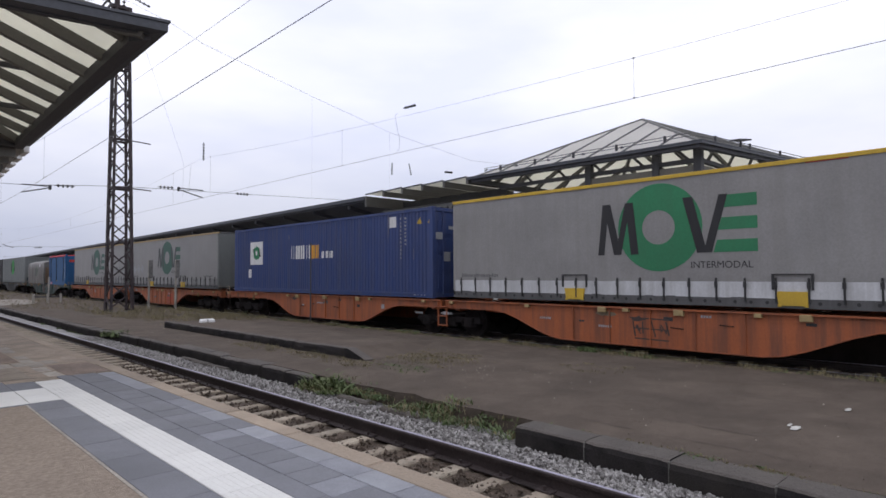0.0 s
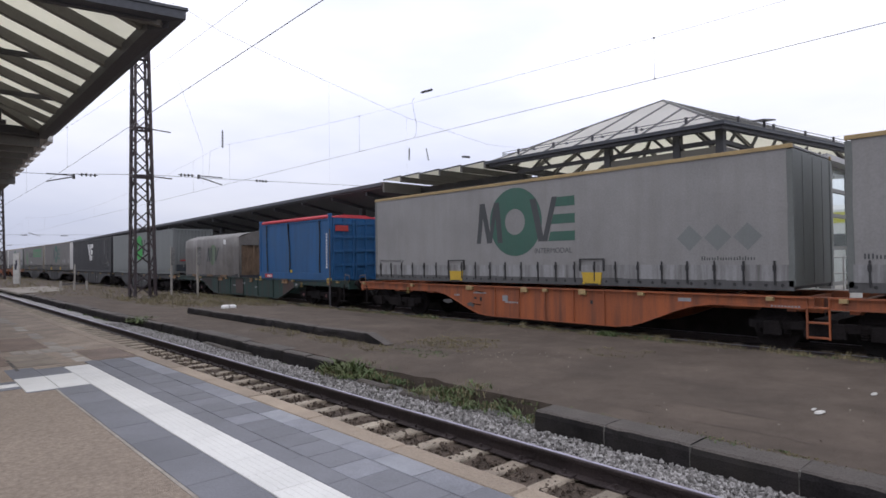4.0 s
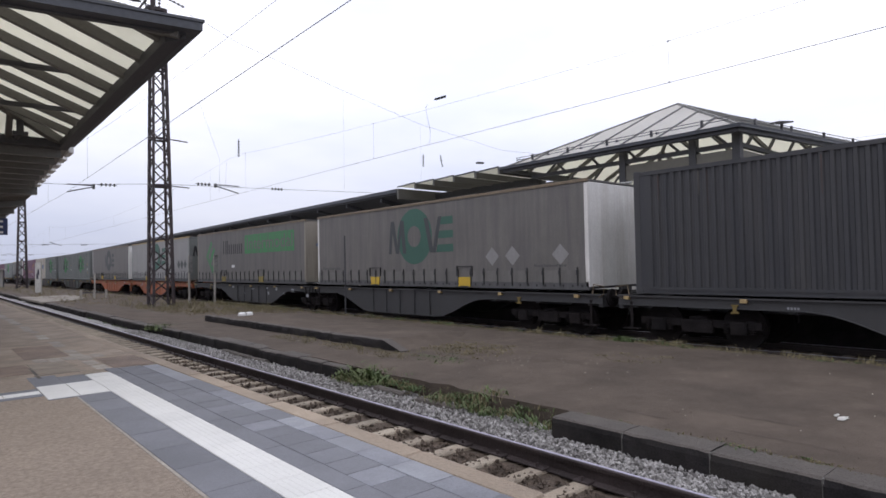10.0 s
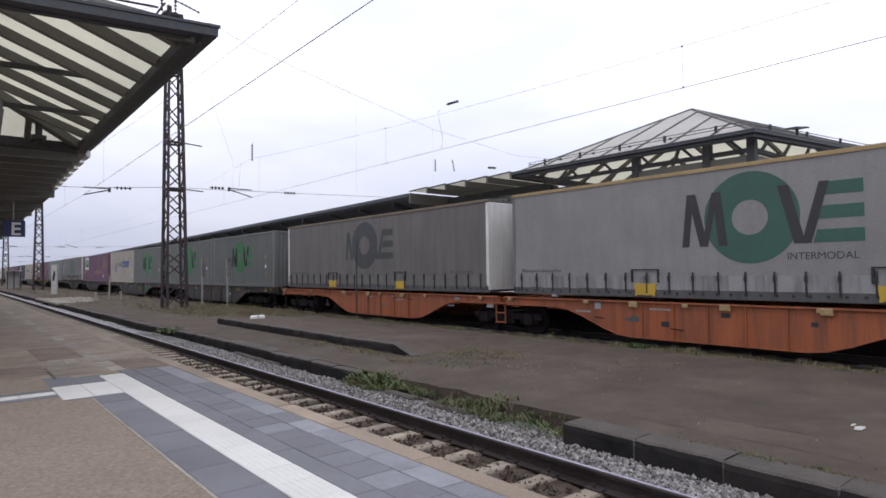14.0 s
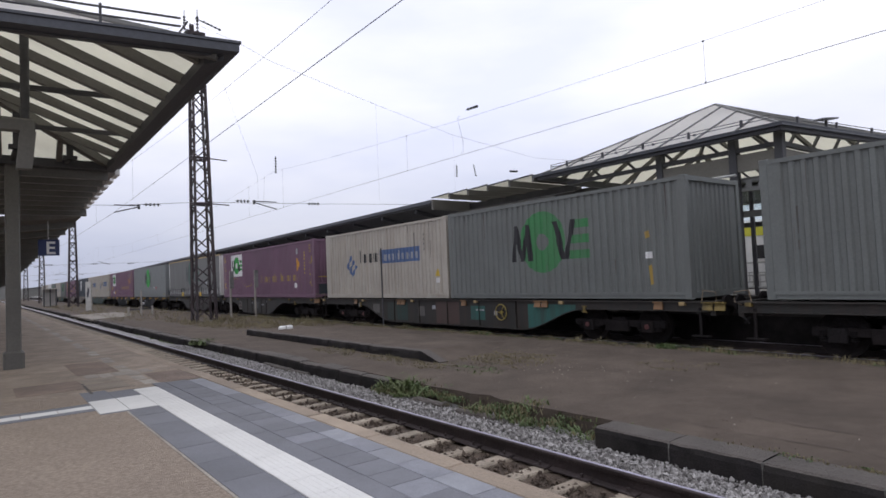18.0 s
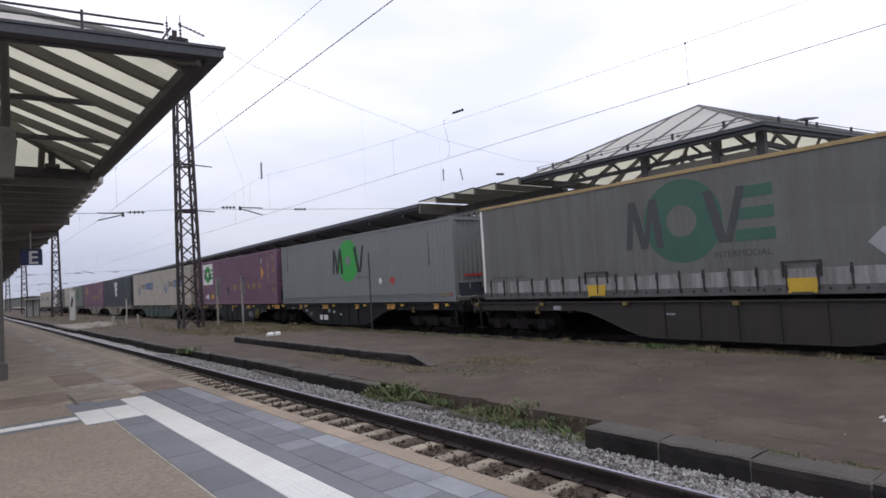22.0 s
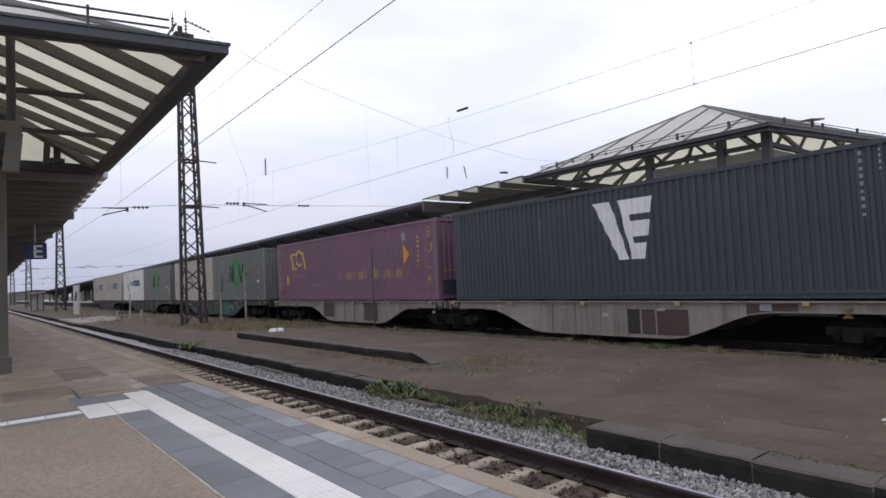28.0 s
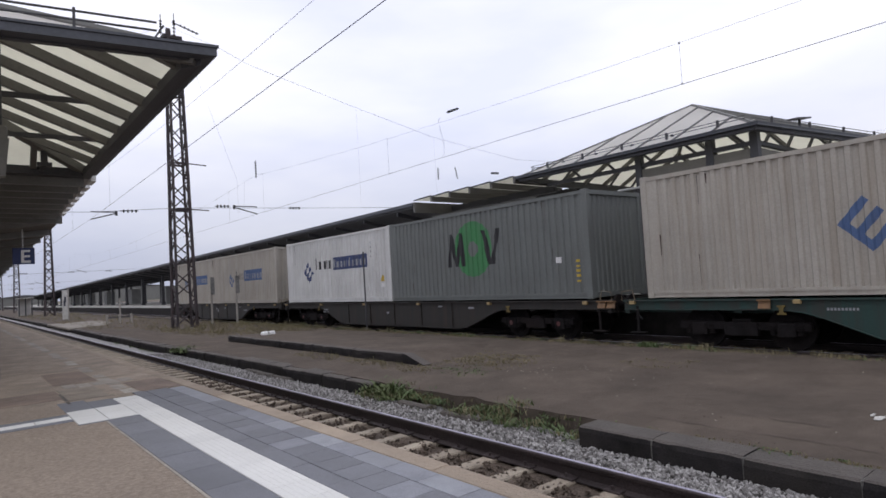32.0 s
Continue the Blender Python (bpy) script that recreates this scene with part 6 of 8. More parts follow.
    for y in bogies:
        bogie(w, y, mark=mark)
    for y, s in ((0.0, -1), (L, 1)):
        head = Shape().box(-1.2, 1.2, min(y, y - s * 0.12), max(y, y - s * 0.12), 0.78, 1.10)
        hs = part("headstock", head, mat, w)
        for x in (-0.875, 0.875):
            b = Shape().rod((x, y, 1.0), (x, y + s * 0.38, 1.0), 0.10, 12)
            b.rod((x, y + s * 0.36, 1.0), (x, y + s * 0.42, 1.0), 0.23, 20)
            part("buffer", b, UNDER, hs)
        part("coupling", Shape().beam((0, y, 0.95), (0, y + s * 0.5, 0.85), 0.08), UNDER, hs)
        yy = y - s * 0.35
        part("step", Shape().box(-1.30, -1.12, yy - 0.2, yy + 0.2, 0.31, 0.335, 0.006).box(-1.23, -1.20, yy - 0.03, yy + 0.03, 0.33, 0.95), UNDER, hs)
        hb = Shape().tube([(-1.22, y - s * 0.1, 1.02), (-1.24, y + s * 0.05, 1.10), (-1.24, y + s * 0.05, 1.30), (-1.22, y - s * 0.25, 1.34), (-1.22, y - s * 0.3, 1.08)], 0.014, 6)
        part("grab_rail", hb, DIRTRAIL, hs)
        part("brake_hose", Shape().rod((-0.35, y, 0.9), (-0.33, y + s * 0.3, 0.55), 0.025, 8), BLACK, hs)
    for y0, y1, z0, z1, pm, lab in patches:
        # the patch ends at the sill's curved lower edge
        pt = Shape()
        ys = np.linspace(y0, y1, 9)
        lo = [max([z0] + [float(np.interp(y, [p[0] for p in o], [p[1] for p in o])) + 0.03 for o in outlines if o[0][0] <= y <= o[-1][0]]) for y in ys]
        pt.add([(-1.2145, float(y), z) for y, q in zip(ys, lo) for z in (q, max(z1, q + 0.02))], [(2 * i, 2 * i + 2, 2 * i + 3, 2 * i + 1) for i in range(8)])
        part("paint_patch", pt, pm, w, lab)
    return w


def brake_wheel(w, y, mat=DULLYELLOW, z=0.72):
    """A hand-brake wheel on the side sill."""
    s = Shape().tube([(-1.27, y + 0.24 * math.cos(a), z + 0.24 * math.sin(a)) for a in [2 * math.pi * i / 20 for i in range(21)]], 0.018, 6)
    wheel = part("brake_wheel", s, mat, w)
    for i in range(3):
        a = 2.1 * i
        part("spoke", Shape().rod((-1.27, y, z), (-1.27, y + 0.24 * math.cos(a), z + 0.24 * math.sin(a)), 0.012, 5), mat, wheel)
    part("hub", Shape().rod((-1.30, y, z), (-1.20, y, z), 0.04, 8), mat, wheel)


def labels(w, L, seed, n=5):
    """Small pale data plates and stencils on the side sill."""
    rnd = random.Random(seed)
    for i in range(n):
        y, z = rnd.uniform(3.5, L - 3.5), rnd.uniform(0.6, 0.95)
        k = rnd.random()
        if k < 0.5:
            part("data_plate", Shape().box(-1.2185, -1.209, y, y + rnd.uniform(0.12, 0.3), z, z + rnd.uniform(0.06, 0.16)), PALEINK, w)
        else:
            st = Shape()
            for q in range(rnd.randint(4, 9)):
                st.box(-1.2175, -1.209, y + q * 0.06, y + q * 0.06 + 0.038, z, z + 0.05)
            tagged(part("stencil_line", st, PALEINK, w), kind="stuff")


def pair(label, m, a, b, mat, **k):
    """Two frames hung on a shared middle bogie; a, m, b lie along the train."""
    L = b - a
    w = pair_frames(label, m, a, b, mat, **k)
    labels(w, L, int(a) + 50, 9)
    for dy in (0.05,) if mat is W_ORANGE else (-0.42, 0.42):
        lad = Shape().box(-1.24, -1.20, m - a + dy - 0.20, m - a + dy - 0.17, 0.30, 1.06).box(-1.24, -1.20, m - a + dy + 0.17, m - a + dy + 0.20, 0.30, 1.06)
        for z in (0.32, 0.60, 0.88):
            lad.box(-1.26, -1.16, m - a + dy - 0.18, m - a + dy + 0.18, z, z + 0.03)
        part("access_ladder", lad, mat if mat is W_ORANGE else UNDER, w)
    return w


def pair_frames(label, m, a, b, mat, **k):
    L = b - a
    return wagon(label, a, [(0.0, m - a - 0.12), (m - a + 0.12, L)], mat, (1.85, m - a, L - 1.85), **k)


def single(label, a, b, mat, **k):
    w = single_frame(label, a, b, mat, **k)
    labels(w, b - a, int(a))
    return w


def single_frame(label, a, b, mat, **k):
    return wagon(label, a, [(0.0, b - a)], mat, (2.7, b - a - 2.7), **k)

# ---- the train, front to back ----
ORANGE = "orange articulated container wagon with deep curved side sills"
o1 = pair(ORANGE, 13.05, -2.3, 28.05, W_ORANGE)
o2 = pair(ORANGE, 42.98, 28.75, 57.9, W_ORANGE)
single("dark green container wagon with rusty patches", 58.7, 77.4, W_GREEN, flaps=FLAPDULL, mark=DULLRED,
       patches=((4.3, 5.3, 0.26, 1.02, W_RUST, "rust-brown patch"), (9.4, 10.3, 0.3, 1.02, W_RUST, "rust-brown patch"), (13.4, 15.2, 0.42, 1.0, W_BROWN, "dark patch")))
pair("dark grey articulated container wagon", 92.4, 77.95, 107.0, W_GREY)
pair("dark grey articulated container wagon", 122.05, 107.45, 136.9, W_GREY)
o3 = pair(ORANGE, 151.85, 137.35, 166.7, W_ORANGE)
single("black-brown container wagon with grimy side sills", 167.2, 186.2, W_BROWN, pins=HOOKPAINT, flaps=HOOKPAINT,
       patches=((4.0, 5.0, 0.3, 1.0, W_RUST, "rust-brown patch"), (6.2, 7.4, 0.28, 1.0, W_GREEN, "dark green remnant of paint"), (9.0, 9.7, 0.28, 1.0, W_RUST, "rust-brown patch"), (11.8, 13.2, 0.35, 0.95, W_GREEN, "dark green remnant of paint")))
w8 = single("grimy dark container wagon with teal panels", 186.7, 205.8, W_BROWN, flaps=FLAPDULL, mark=DULLRED,
            patches=((3.9, 5.7, 0.26, 0.98, W_TEAL, "teal repainted panel"), (7.6, 8.3, 0.45, 0.9, W_TEAL, "teal repainted panel"), (8.9, 10.2, 0.26, 1.02, W_RUST, "rust-brown patch"), (10.9, 11.3, 0.5, 0.85, RUNGREY, "grey repainted panel"), (12.0, 13.4, 0.3, 0.98, W_GREEN, "dark green remnant of paint"), (14.0, 14.5, 0.55, 0.9, RUNGREY, "grey repainted panel")))
brake_wheel(w8, 6.8)
w9 = pair("black-brown articulated container wagon", 220.5, 206.2, 235.2, W_BROWN, pins=HOOKPAINT)
brake_wheel(w9, 10.79, WEARPALE, 0.67)
w10 = pair("clean black articulated container wagon", 250.05, 235.7, 264.8, W_BLACK, pins=YELLOW, flaps=FLAP)
brake_wheel(w10, 17.45, z=0.63)


def load_table(w, y0, y1, z0, z1, seed):
    """A ruled table of small white entries painted on the side sill."""
    rnd = random.Random(seed)
    s = Shape()

    def bar(a, b, c, d):
        s.add([(-1.2172, a, c), (-1.2172, b, c), (-1.2172, b, d), (-1.2172, a, d)], [(0, 1, 2, 3)])
    n = 4
    for i in range(n + 1):
        z = z0 + (z1 - z0) * i / n
        bar(y0, y1, z, z + 0.008)
        if i < n:
            y = y0 + 0.05
            while y < y1 - 0.12:
                l = rnd.uniform(0.05, 0.12)
                bar(y, y + l, z + 0.025, z + 0.025 + 0.45 * (z1 - z0) / n)
                y += l + rnd.uniform(0.03, 0.09)
    for y in (y0, y1 - 0.010):
        bar(y, y + 0.010, z0, z1)
    tagged(part("load_table", s, PALEINK, w), kind="stuff")


load_table(w10, 18.25, 18.95, 0.45, 0.72, 1)
load_table(w10, 18.95, 19.25, 0.82, 0.92, 2)
load_table(w10, 19.40, 19.60, 0.82, 0.92, 3)
load_table(w10, 16.75, 17.00, 0.68, 0.84, 4)
load_table(w10, 10.80, 11.12, 0.60, 0.74, 5)
load_table(w9, 7.90, 8.32, 0.57, 0.85, 6)
for q in range(4):
    y = 10.06 - q * 0.19
    part("letter_block", Shape().prism([(-1.2185, y - 0.15, 0.40), (-1.2185, y, 0.40), (-1.2185, y, 0.62), (-1.2185, y - 0.15, 0.62)], (0.009, 0, 0)), WHITEINK, w10)
single("dark green container wagon with rusty sills", 265.2, 284.3, W_GREEN, flaps=FLAPDULL, mark=DULLRED)
pair("grey articulated container wagon with rusty patches", 299.3, 284.75, 313.9, W_STONE,
     patches=((5.9, 7.1, 0.30, 0.9, W_RUST, "rust-brown patch"), (7.15, 7.5, 0.3, 0.9, W_BROWN, "dark patch"), (3.6, 4.6, 0.45, 1.04, W_RUST, "rust-brown patch"), (19.0, 20.1, 0.30, 1.02, W_RUST, "rust-brown patch"), (22.6, 23.6, 0.40, 1.02, W_RUST, "rust-brown patch")))
w13 = single("dark green container wagon with rusty sills", 314.4, 333.7, W_GREEN, flaps=FLAPDULL,
             patches=((6.0, 7.6, 0.28, 1.0, W_TEAL, "teal repainted panel"), (9.2, 9.9, 0.26, 1.02, W_RUST, "rust-brown patch")))
brake_wheel(w13, 10.8)
single("black-brown container wagon with grimy side sills", 334.1, 353.2, W_BROWN, mark=DULLRED)
single("black-brown container wagon with grimy side sills", 353.6, 372.3, W_BROWN, mark=DULLRED)

def sill_bits(w, seed, spans):
    """Small dark slots, grab irons, rubbed spots and tan pin pockets along a sill."""
    rnd = random.Random(seed)
    for a, b in spans:
        for i in range(7):
            y, z = rnd.uniform(a, b), rnd.uniform(0.45, 0.95)
            if i % 3 == 0:
                part("slot", Shape().box(-1.2165, -1.209, y, y + rnd.uniform(0.06, 0.22), z, z + rnd.uniform(0.04, 0.12)), BLACK, w)
            elif i % 3 == 1:
                part("grab_iron", Shape().tube([(-1.212, y, z), (-1.26, y, z), (-1.26, y + 0.26, z + 0.02), (-1.212, y + 0.26, z + 0.02)], 0.012, 5), UNDER, w)
            else:
                n = 9
                ring = [(-1.2155, y + rnd.uniform(0.08, 0.30) * math.cos(2 * math.pi * q / n), z + rnd.uniform(0.03, 0.10) * math.sin(2 * math.pi * q / n)) for q in range(n)]
                part("rubbed_spot", Shape().add(ring, [tuple(range(n))]), rnd.choice((W_RUST, DIRTRAIL, FOOTBEAM)), w)
        for i in range(3):
            y = a + (b - a) * (0.18 + 0.3 * i) + rnd.uniform(-0.3, 0.3)
            part("pin_pocket", Shape().box(-1.29, -1.20, y - 0.11, y + 0.11, 0.96, 1.09, 0.012).box(-1.30, -1.28, y - 0.05, y + 0.05, 0.98, 1.04), TANRAIL, w)


def scrawl(w, y, z, seed, ink):
    """A spray-painted scribble of loose strokes."""
    rnd = random.Random(seed)
    s = Shape()
    for i in range(9):
        a = y + rnd.uniform(-0.42, 0.42)
        b, c, d = a + rnd.uniform(-0.10, 0.16), z + rnd.uniform(-0.22, 0.0), z + rnd.uniform(0.02, 0.24)
        s.add([(-1.2175, a - 0.018, c), (-1.2175, a + 0.018, c), (-1.2175, b + 0.018, d), (-1.2175, b - 0.018, d)], [(0, 1, 2, 3)])
    for q in (-0.23, 0.0, 0.23):
        s.add([(-1.2180, y - 0.42, z + q - 0.012), (-1.2180, y + 0.40, z + q), (-1.2180, y + 0.40, z + q + 0.03), (-1.2180, y - 0.42, z + q + 0.016)], [(0, 1, 2, 3)])
    part("scrawl", s, ink, w)


for w, k in ((o1, 1), (o2, 2), (o3, 3)):
    sill_bits(w, k, ((4.5, 11.5), (18.5, 25.0)))
scrawl(o2, 6.8, 0.58, 4, RED)
scrawl(o1, 8.7, 0.62, 6, W_RUST)
c1 = curtain("grey curtain-sided swap body with a yellow roof rail", -1.05, 13.65, T_GREY, top=YELLOW)
c2 = corrugated("navy blue corrugated steel container", 13.5, 13.7, C_BLUE, doors=True, pitch=0.165, deep=0.034)
c3 = curtain("grey curtain-sided swap body with a tan roof rail", 29.0, 13.55, T_GREY, band=HEMMID, end_mat=C_GREEN)
c4 = curtain("grey curtain-sided swap body with a tan roof rail", 43.4, 13.55, T_GREY, band=HEMMID, end_mat=C_GREEN)
c7 = corrugated("light grey corrugated steel container with smooth sides", 78.2, 13.8, C_GREY, deep=0.016)
c8 = corrugated("dirty black corrugated steel container", 92.75, 13.75, C_BLACK, pitch=0.185, deep=0.036)
c9 = curtain("dirty grey curtain-sided swap body with white front", 107.8, 13.7, T_DIRT, top=DIRTRAIL, end_mat=DOORWHITE, band=HEMDIRT)
c10 = curtain("dirty grey curtain-sided swap body with a green panel", 122.6, 13.6, T_DIRT, top=DIRTRAIL, end_mat=DIRTDOOR, band=HEMDIRT, plates=DULLYELLOW)
c11 = curtain("grey curtain-sided swap body with hazard diamonds", 137.7, 13.65, T_GREY, end_mat=C_GREEN, band=HEMMID)
c12 = curtain("sooty grey curtain-sided swap body with a white front", 152.35, 13.65, T_DIRT, top=DIRTRAIL, end_mat=DOORWHITE, band=HEMDIRT)
c13 = corrugated("grey-green corrugated steel container", 167.6, 8.75, C_GREEN)
c14 = corrugated("grey-green corrugated steel container", 176.47, 9.1, C_GREEN)
c15 = corrugated("grey-green corrugated steel container", 187.2, 8.78, C_GREEN)
c16 = corrugated("dirty white corrugated steel container", 196.10, 9.1, C_WHITE)
c17 = corrugated("mauve-maroon corrugated bulk container", 206.5, 13.65, C_MAROON, pitch=0.165, deep=0.034)
c18 = curtain("greenish grey curtain-sided swap body with a white front", 220.9, 13.7, T_MID, end_mat=DOORWHITE, band=HEMMID)
c19 = corrugated("light grey corrugated steel container with a recessed end", 236.0, 13.65, C_GREY, deep=0.012)
c20 = corrugated("mauve-maroon corrugated bulk container", 250.4, 13.75, C_MAROON, pitch=0.165, deep=0.034)
c21 = corrugated("dirty white corrugated steel container", 265.45, 9.05, C_WHITE)
c22 = corrugated("dirty white corrugated steel container", 274.62, 9.1, C_WHITE)
c23 = corrugated("blue-black corrugated steel container with door bars", 285.1, 13.65, C_DARK, doors=True, pitch=0.185, deep=0.036)
c24 = corrugated("mauve-maroon corrugated bulk container", 299.7, 13.55, C_MAROON, pitch=0.165, deep=0.034)
c25 = corrugated("grey-green corrugated steel container", 315.0, 8.80, C_GREEN)
c26 = corrugated("dirty white corrugated steel container", 323.92, 9.1, C_WHITE)
c27 = corrugated("grey-green corrugated steel container", 334.6, 9.05, C_GREEN)
c28 = corrugated("pale white corrugated steel container", 343.7, 8.95, C_PALE)
c29 = corrugated("dirty white corrugated steel container", 354.0, 8.8, C_WHITE)
c30 = corrugated("dirty white corrugated steel container", 362.85, 8.7, C_WHITE)

# ---- marks, prints and special boxes ----
def mark(c, name, polys, mat, label="", over=0.0):
    ob, prof = c
    flat = len(prof) == 2
    return printed(name, polys, prof, -HB, mat, ob, label, lift=(0.004 if flat else 0.003) + over)


def leaning(y, z0, z1, w, lean):
    """A bar whose foot's middle lies at y."""
    return [(y - w / 2, z0), (y + w / 2, z0), (y + w / 2 + lean, z1), (y - w / 2 + lean, z1)]


def ring_logo(c, y, z, r, hole, ring, bars, tail=None, small=None, wide=1.0):
    """A ring between dark leaning bars, with three short bars beside it."""
    mark(c, "ring_print", disc(y, z, r, hole), ring, "round printed ring")
    a, b = z - 0.60 * r, z + 0.62 * r
    k = r * wide
    m = [leaning(y + 1.46 * k, a, b, 0.17 * r, -0.14 * r), leaning(y + 1.02 * k, a, b, 0.19 * r, 0.27 * r), leaning(y + 1.00 * k, a, b, 0.15 * r, -0.26 * r), leaning(y + 0.58 * k, a, b, 0.20 * r, 0.13 * r)]
    v = [leaning(y - 0.98 * k, a, b, 0.22 * r, 0.30 * r), leaning(y - 1.10 * k, a, b, 0.18 * r, -0.34 * r)]
    for i, p in enumerate(m + v):
        mark(c, "bar_print", [p], bars, over=0.0015 + 0.0006 * i)
    if tail:
        for q in range(3):
            z0 = a + q * 0.47 * r
            mark(c, "short_bar_print", [[(y - 2.1 * k, z0), (y - (1.22 + 0.10 * q) * k, z0), (y - (1.30 + 0.10 * q) * k, z0 + 0.26 * r), (y - 2.1 * k, z0 + 0.26 * r)]], tail)
    if small:
        size = 0.205 * k
        mark(c, "caption", words("INTERMODAL", y - 0.72 * k, z - 0.93 * r, size, 0.0), small)


def diamond(y, z, r):
    return [(y - r, z), (y, z - r), (y + r, z), (y, z + r)]


def diamonds(c, ys, z, r, mat, name="hazard_diamond"):
    for y in ys:
        mark(c, name, [diamond(y, z, r)], mat)


def letter_bars(y_left, y_right, z0, z1, n, seed, weight=0.27, caps=False):
    """Plain upright bars of the size and stroke of lettering, read towards -y."""
    rnd = random.Random(seed)
    out, w = [], (y_left - y_right) / n
    for i in range(n):
        a = y_left - i * w - w * 0.1
        k, st = w * rnd.uniform(0.66, 0.80), w * weight * 0.85
        top = z1 if i == 0 or caps else z0 + (z1 - z0) * 0.70
        out.append(rect(a - st, a, z0, z1 if rnd.random() < 0.2 else top))
        out.append(rect(a - k, a - k + st, z0, top))
    return out


def cargo_logo(c, logo, word, panel, blue=BLUEINK, dark=INK):
    y0, y1, z0, z1 = logo
    ym, zm, k = (y0 + y1) / 2, (z0 + z1) / 2, (z1 - z0) / 2
    def slab(p, q, w):
        """A bar from p to q, in rights and ups of the mark's own size."""
        d = math.hypot(q[0] - p[0], q[1] - p[1])
        nx, nz = -(q[1] - p[1]) / d * w, (q[0] - p[0]) / d * w
        return [(ym - k * (u + i * nx), zm + k * (v + i * nz)) for (u, v), i in ((p, 1), (q, 1), (q, -1), (p, -1))][::-1]

    for q in range(3):
        u, v = -0.72 + 0.36 * q, -0.06 - 0.36 * q
        mark(c, "logo_bar", [slab((u, v), (u + 0.62, v + 0.74), 0.125)], blue)
    mark(c, "logo_edge", [slab((-0.80, 0.02), (0.08, -0.86), 0.12)], blue, over=0.002)
    if word:
        a, b, z0, z1 = word
        for p in letter_bars(b, a, z0, z1, 5, 3):
            mark(c, "letter_block", [p], dark)
    if panel:
        a, b, z0, z1 = panel
        mark(c, "name_panel", [rect(a, b, z0, z1)], blue, "blue printed panel")
        ob, prof = c
        for p in letter_bars(b - 0.08, a + 0.08, z0 + 0.10, z1 - 0.08, 10, 5):
            printed("letter_block", [p], prof, -HB, PALEINK, ob, lift=0.006)


def flag_logo(c, y0, y1, z0, z1):
    """White block mark: a leaning bar beside a notched block."""
    w, h = y1 - y0, z1 - z0

    def at(u, v):
        return (y1 - u * w, z1 - v * h)

    mark(c, "logo_leaning_bar", [[at(0.0, 0.0), at(0.30, 0.0), at(0.58, 1.0), at(0.42, 1.0)]], WHITEINK, "white leaning bar")
    mark(c, "logo_stem", [[at(0.44, 0.0), at(0.60, 0.0), at(0.70, 1.0), at(0.63, 1.0)]], WHITEINK)
    for q in range(3):
        a, b = q * 0.37, q * 0.37 + 0.26
        mark(c, "logo_block", [[at(0.60 + 0.10 * a, a), at(1.0 - 0.16 * a, a), at(1.0 - 0.16 * b, b), at(0.60 + 0.10 * b, b)]], WHITEINK)


def code_column(c, y, z0, z1, n, mat, w=0.045):
    for i in range(n):
        z = z0 + (z1 - z0) * i / n
        mark(c, "code_mark", [rect(y - w / 2, y + w / 2, z, z + (z1 - z0) / n * (0.55 if i % 3 else 0.4))], PALEINK if mat is WHITEINK else mat)


def bulk(c, y, mat=FADEYELLOW):
    for i, ch in enumerate("BULK"):
        mark(c, "letter", words(ch, y + 0.19, 2.24 - i * 0.56, 0.52, 0.6), mat)


def stars(c, mat, n=13):
    """A hanging curve of small stars."""
    for i in range(n):
        yc = 11.6 - 3.75 * i / (n - 1)
        zc = float(np.interp(yc, (7.8, 8.7, 9.45, 10.1, 10.65, 11.6), (0.87, 0.72, 0.65, 0.86, 1.14, 1.20)))
        r = 0.085 - 0.03 * i / n
        tips = [(yc + r * math.sin(2 * math.pi * q / 5), zc + r * math.cos(2 * math.pi * q / 5)) for q in range(5)]
        dips = [(yc + 0.4 * r * math.sin(2 * math.pi * (q + 0.5) / 5), zc + 0.4 * r * math.cos(2 * math.pi * (q + 0.5) / 5)) for q in range(5)]
        mark(c, "star_mark", [[tips[q], dips[q], (yc, zc), dips[q - 1]] for q in range(5)], mat)


def weathered(c, seed, n=9, L=9.0, mats=None):
    """Narrow rust runs and scrapes down a box's side, most of them towards its ends."""
    rnd = random.Random(seed)
    for i in range(n):
        y = rnd.choice((rnd.uniform(0.3, 2.2), rnd.uniform(L - 1.6, L - 0.3), rnd.uniform(0.3, L - 0.3)))
        z1 = rnd.choice((2.70, rnd.uniform(0.6, 2.6)))
        z0 = max(0.2, z1 - rnd.uniform(0.12, 0.95))
        w = rnd.uniform(0.006, 0.017)
        mark(c, "rust_run", [[(y - w * 0.4, z0), (y + w * 0.3, z0), (y + w, z1), (y - w, z1)]], rnd.choice(mats or (W_RUST, INKFADE)), over=0.002)


def serif_line(c, seed):
    """A long line of yellow letter blocks in two words."""
    for p in letter_bars(7.05, 4.75, 0.86, 1.30, 8, seed, 0.2) + letter_bars(4.45, 1.70, 0.86, 1.30, 10, seed + 1, 0.2):
        mark(c, "letter_block", [p], FADEYELLOW)


# swap bodies
Z = 1.62
ring_logo(c1, 7.22, Z, 0.98, 0.38, GREENINK, INK, GREENINK, INK)
ring_logo(c3, 6.98, Z, 0.95, 0.36, GREENFADE, INKFADE, GREENFADE, INKFADE)
ring_logo(c4, 7.0, Z, 0.95, 0.36, GREENFADE, INKFADE, GREENFADE, INKFADE)
ring_logo(c9, 7.1, Z, 0.95, 0.36, GREENFADE, INKFADE, GREENFADE)
ring_logo(c11, 7.0, Z, 0.95, 0.36, GREENFADE, INKDARK, GREENFADE, INKDARK)
ring_logo(c12, 6.95, Z, 0.92, 0.36, INKFADE, INKFADE, INKFADE)
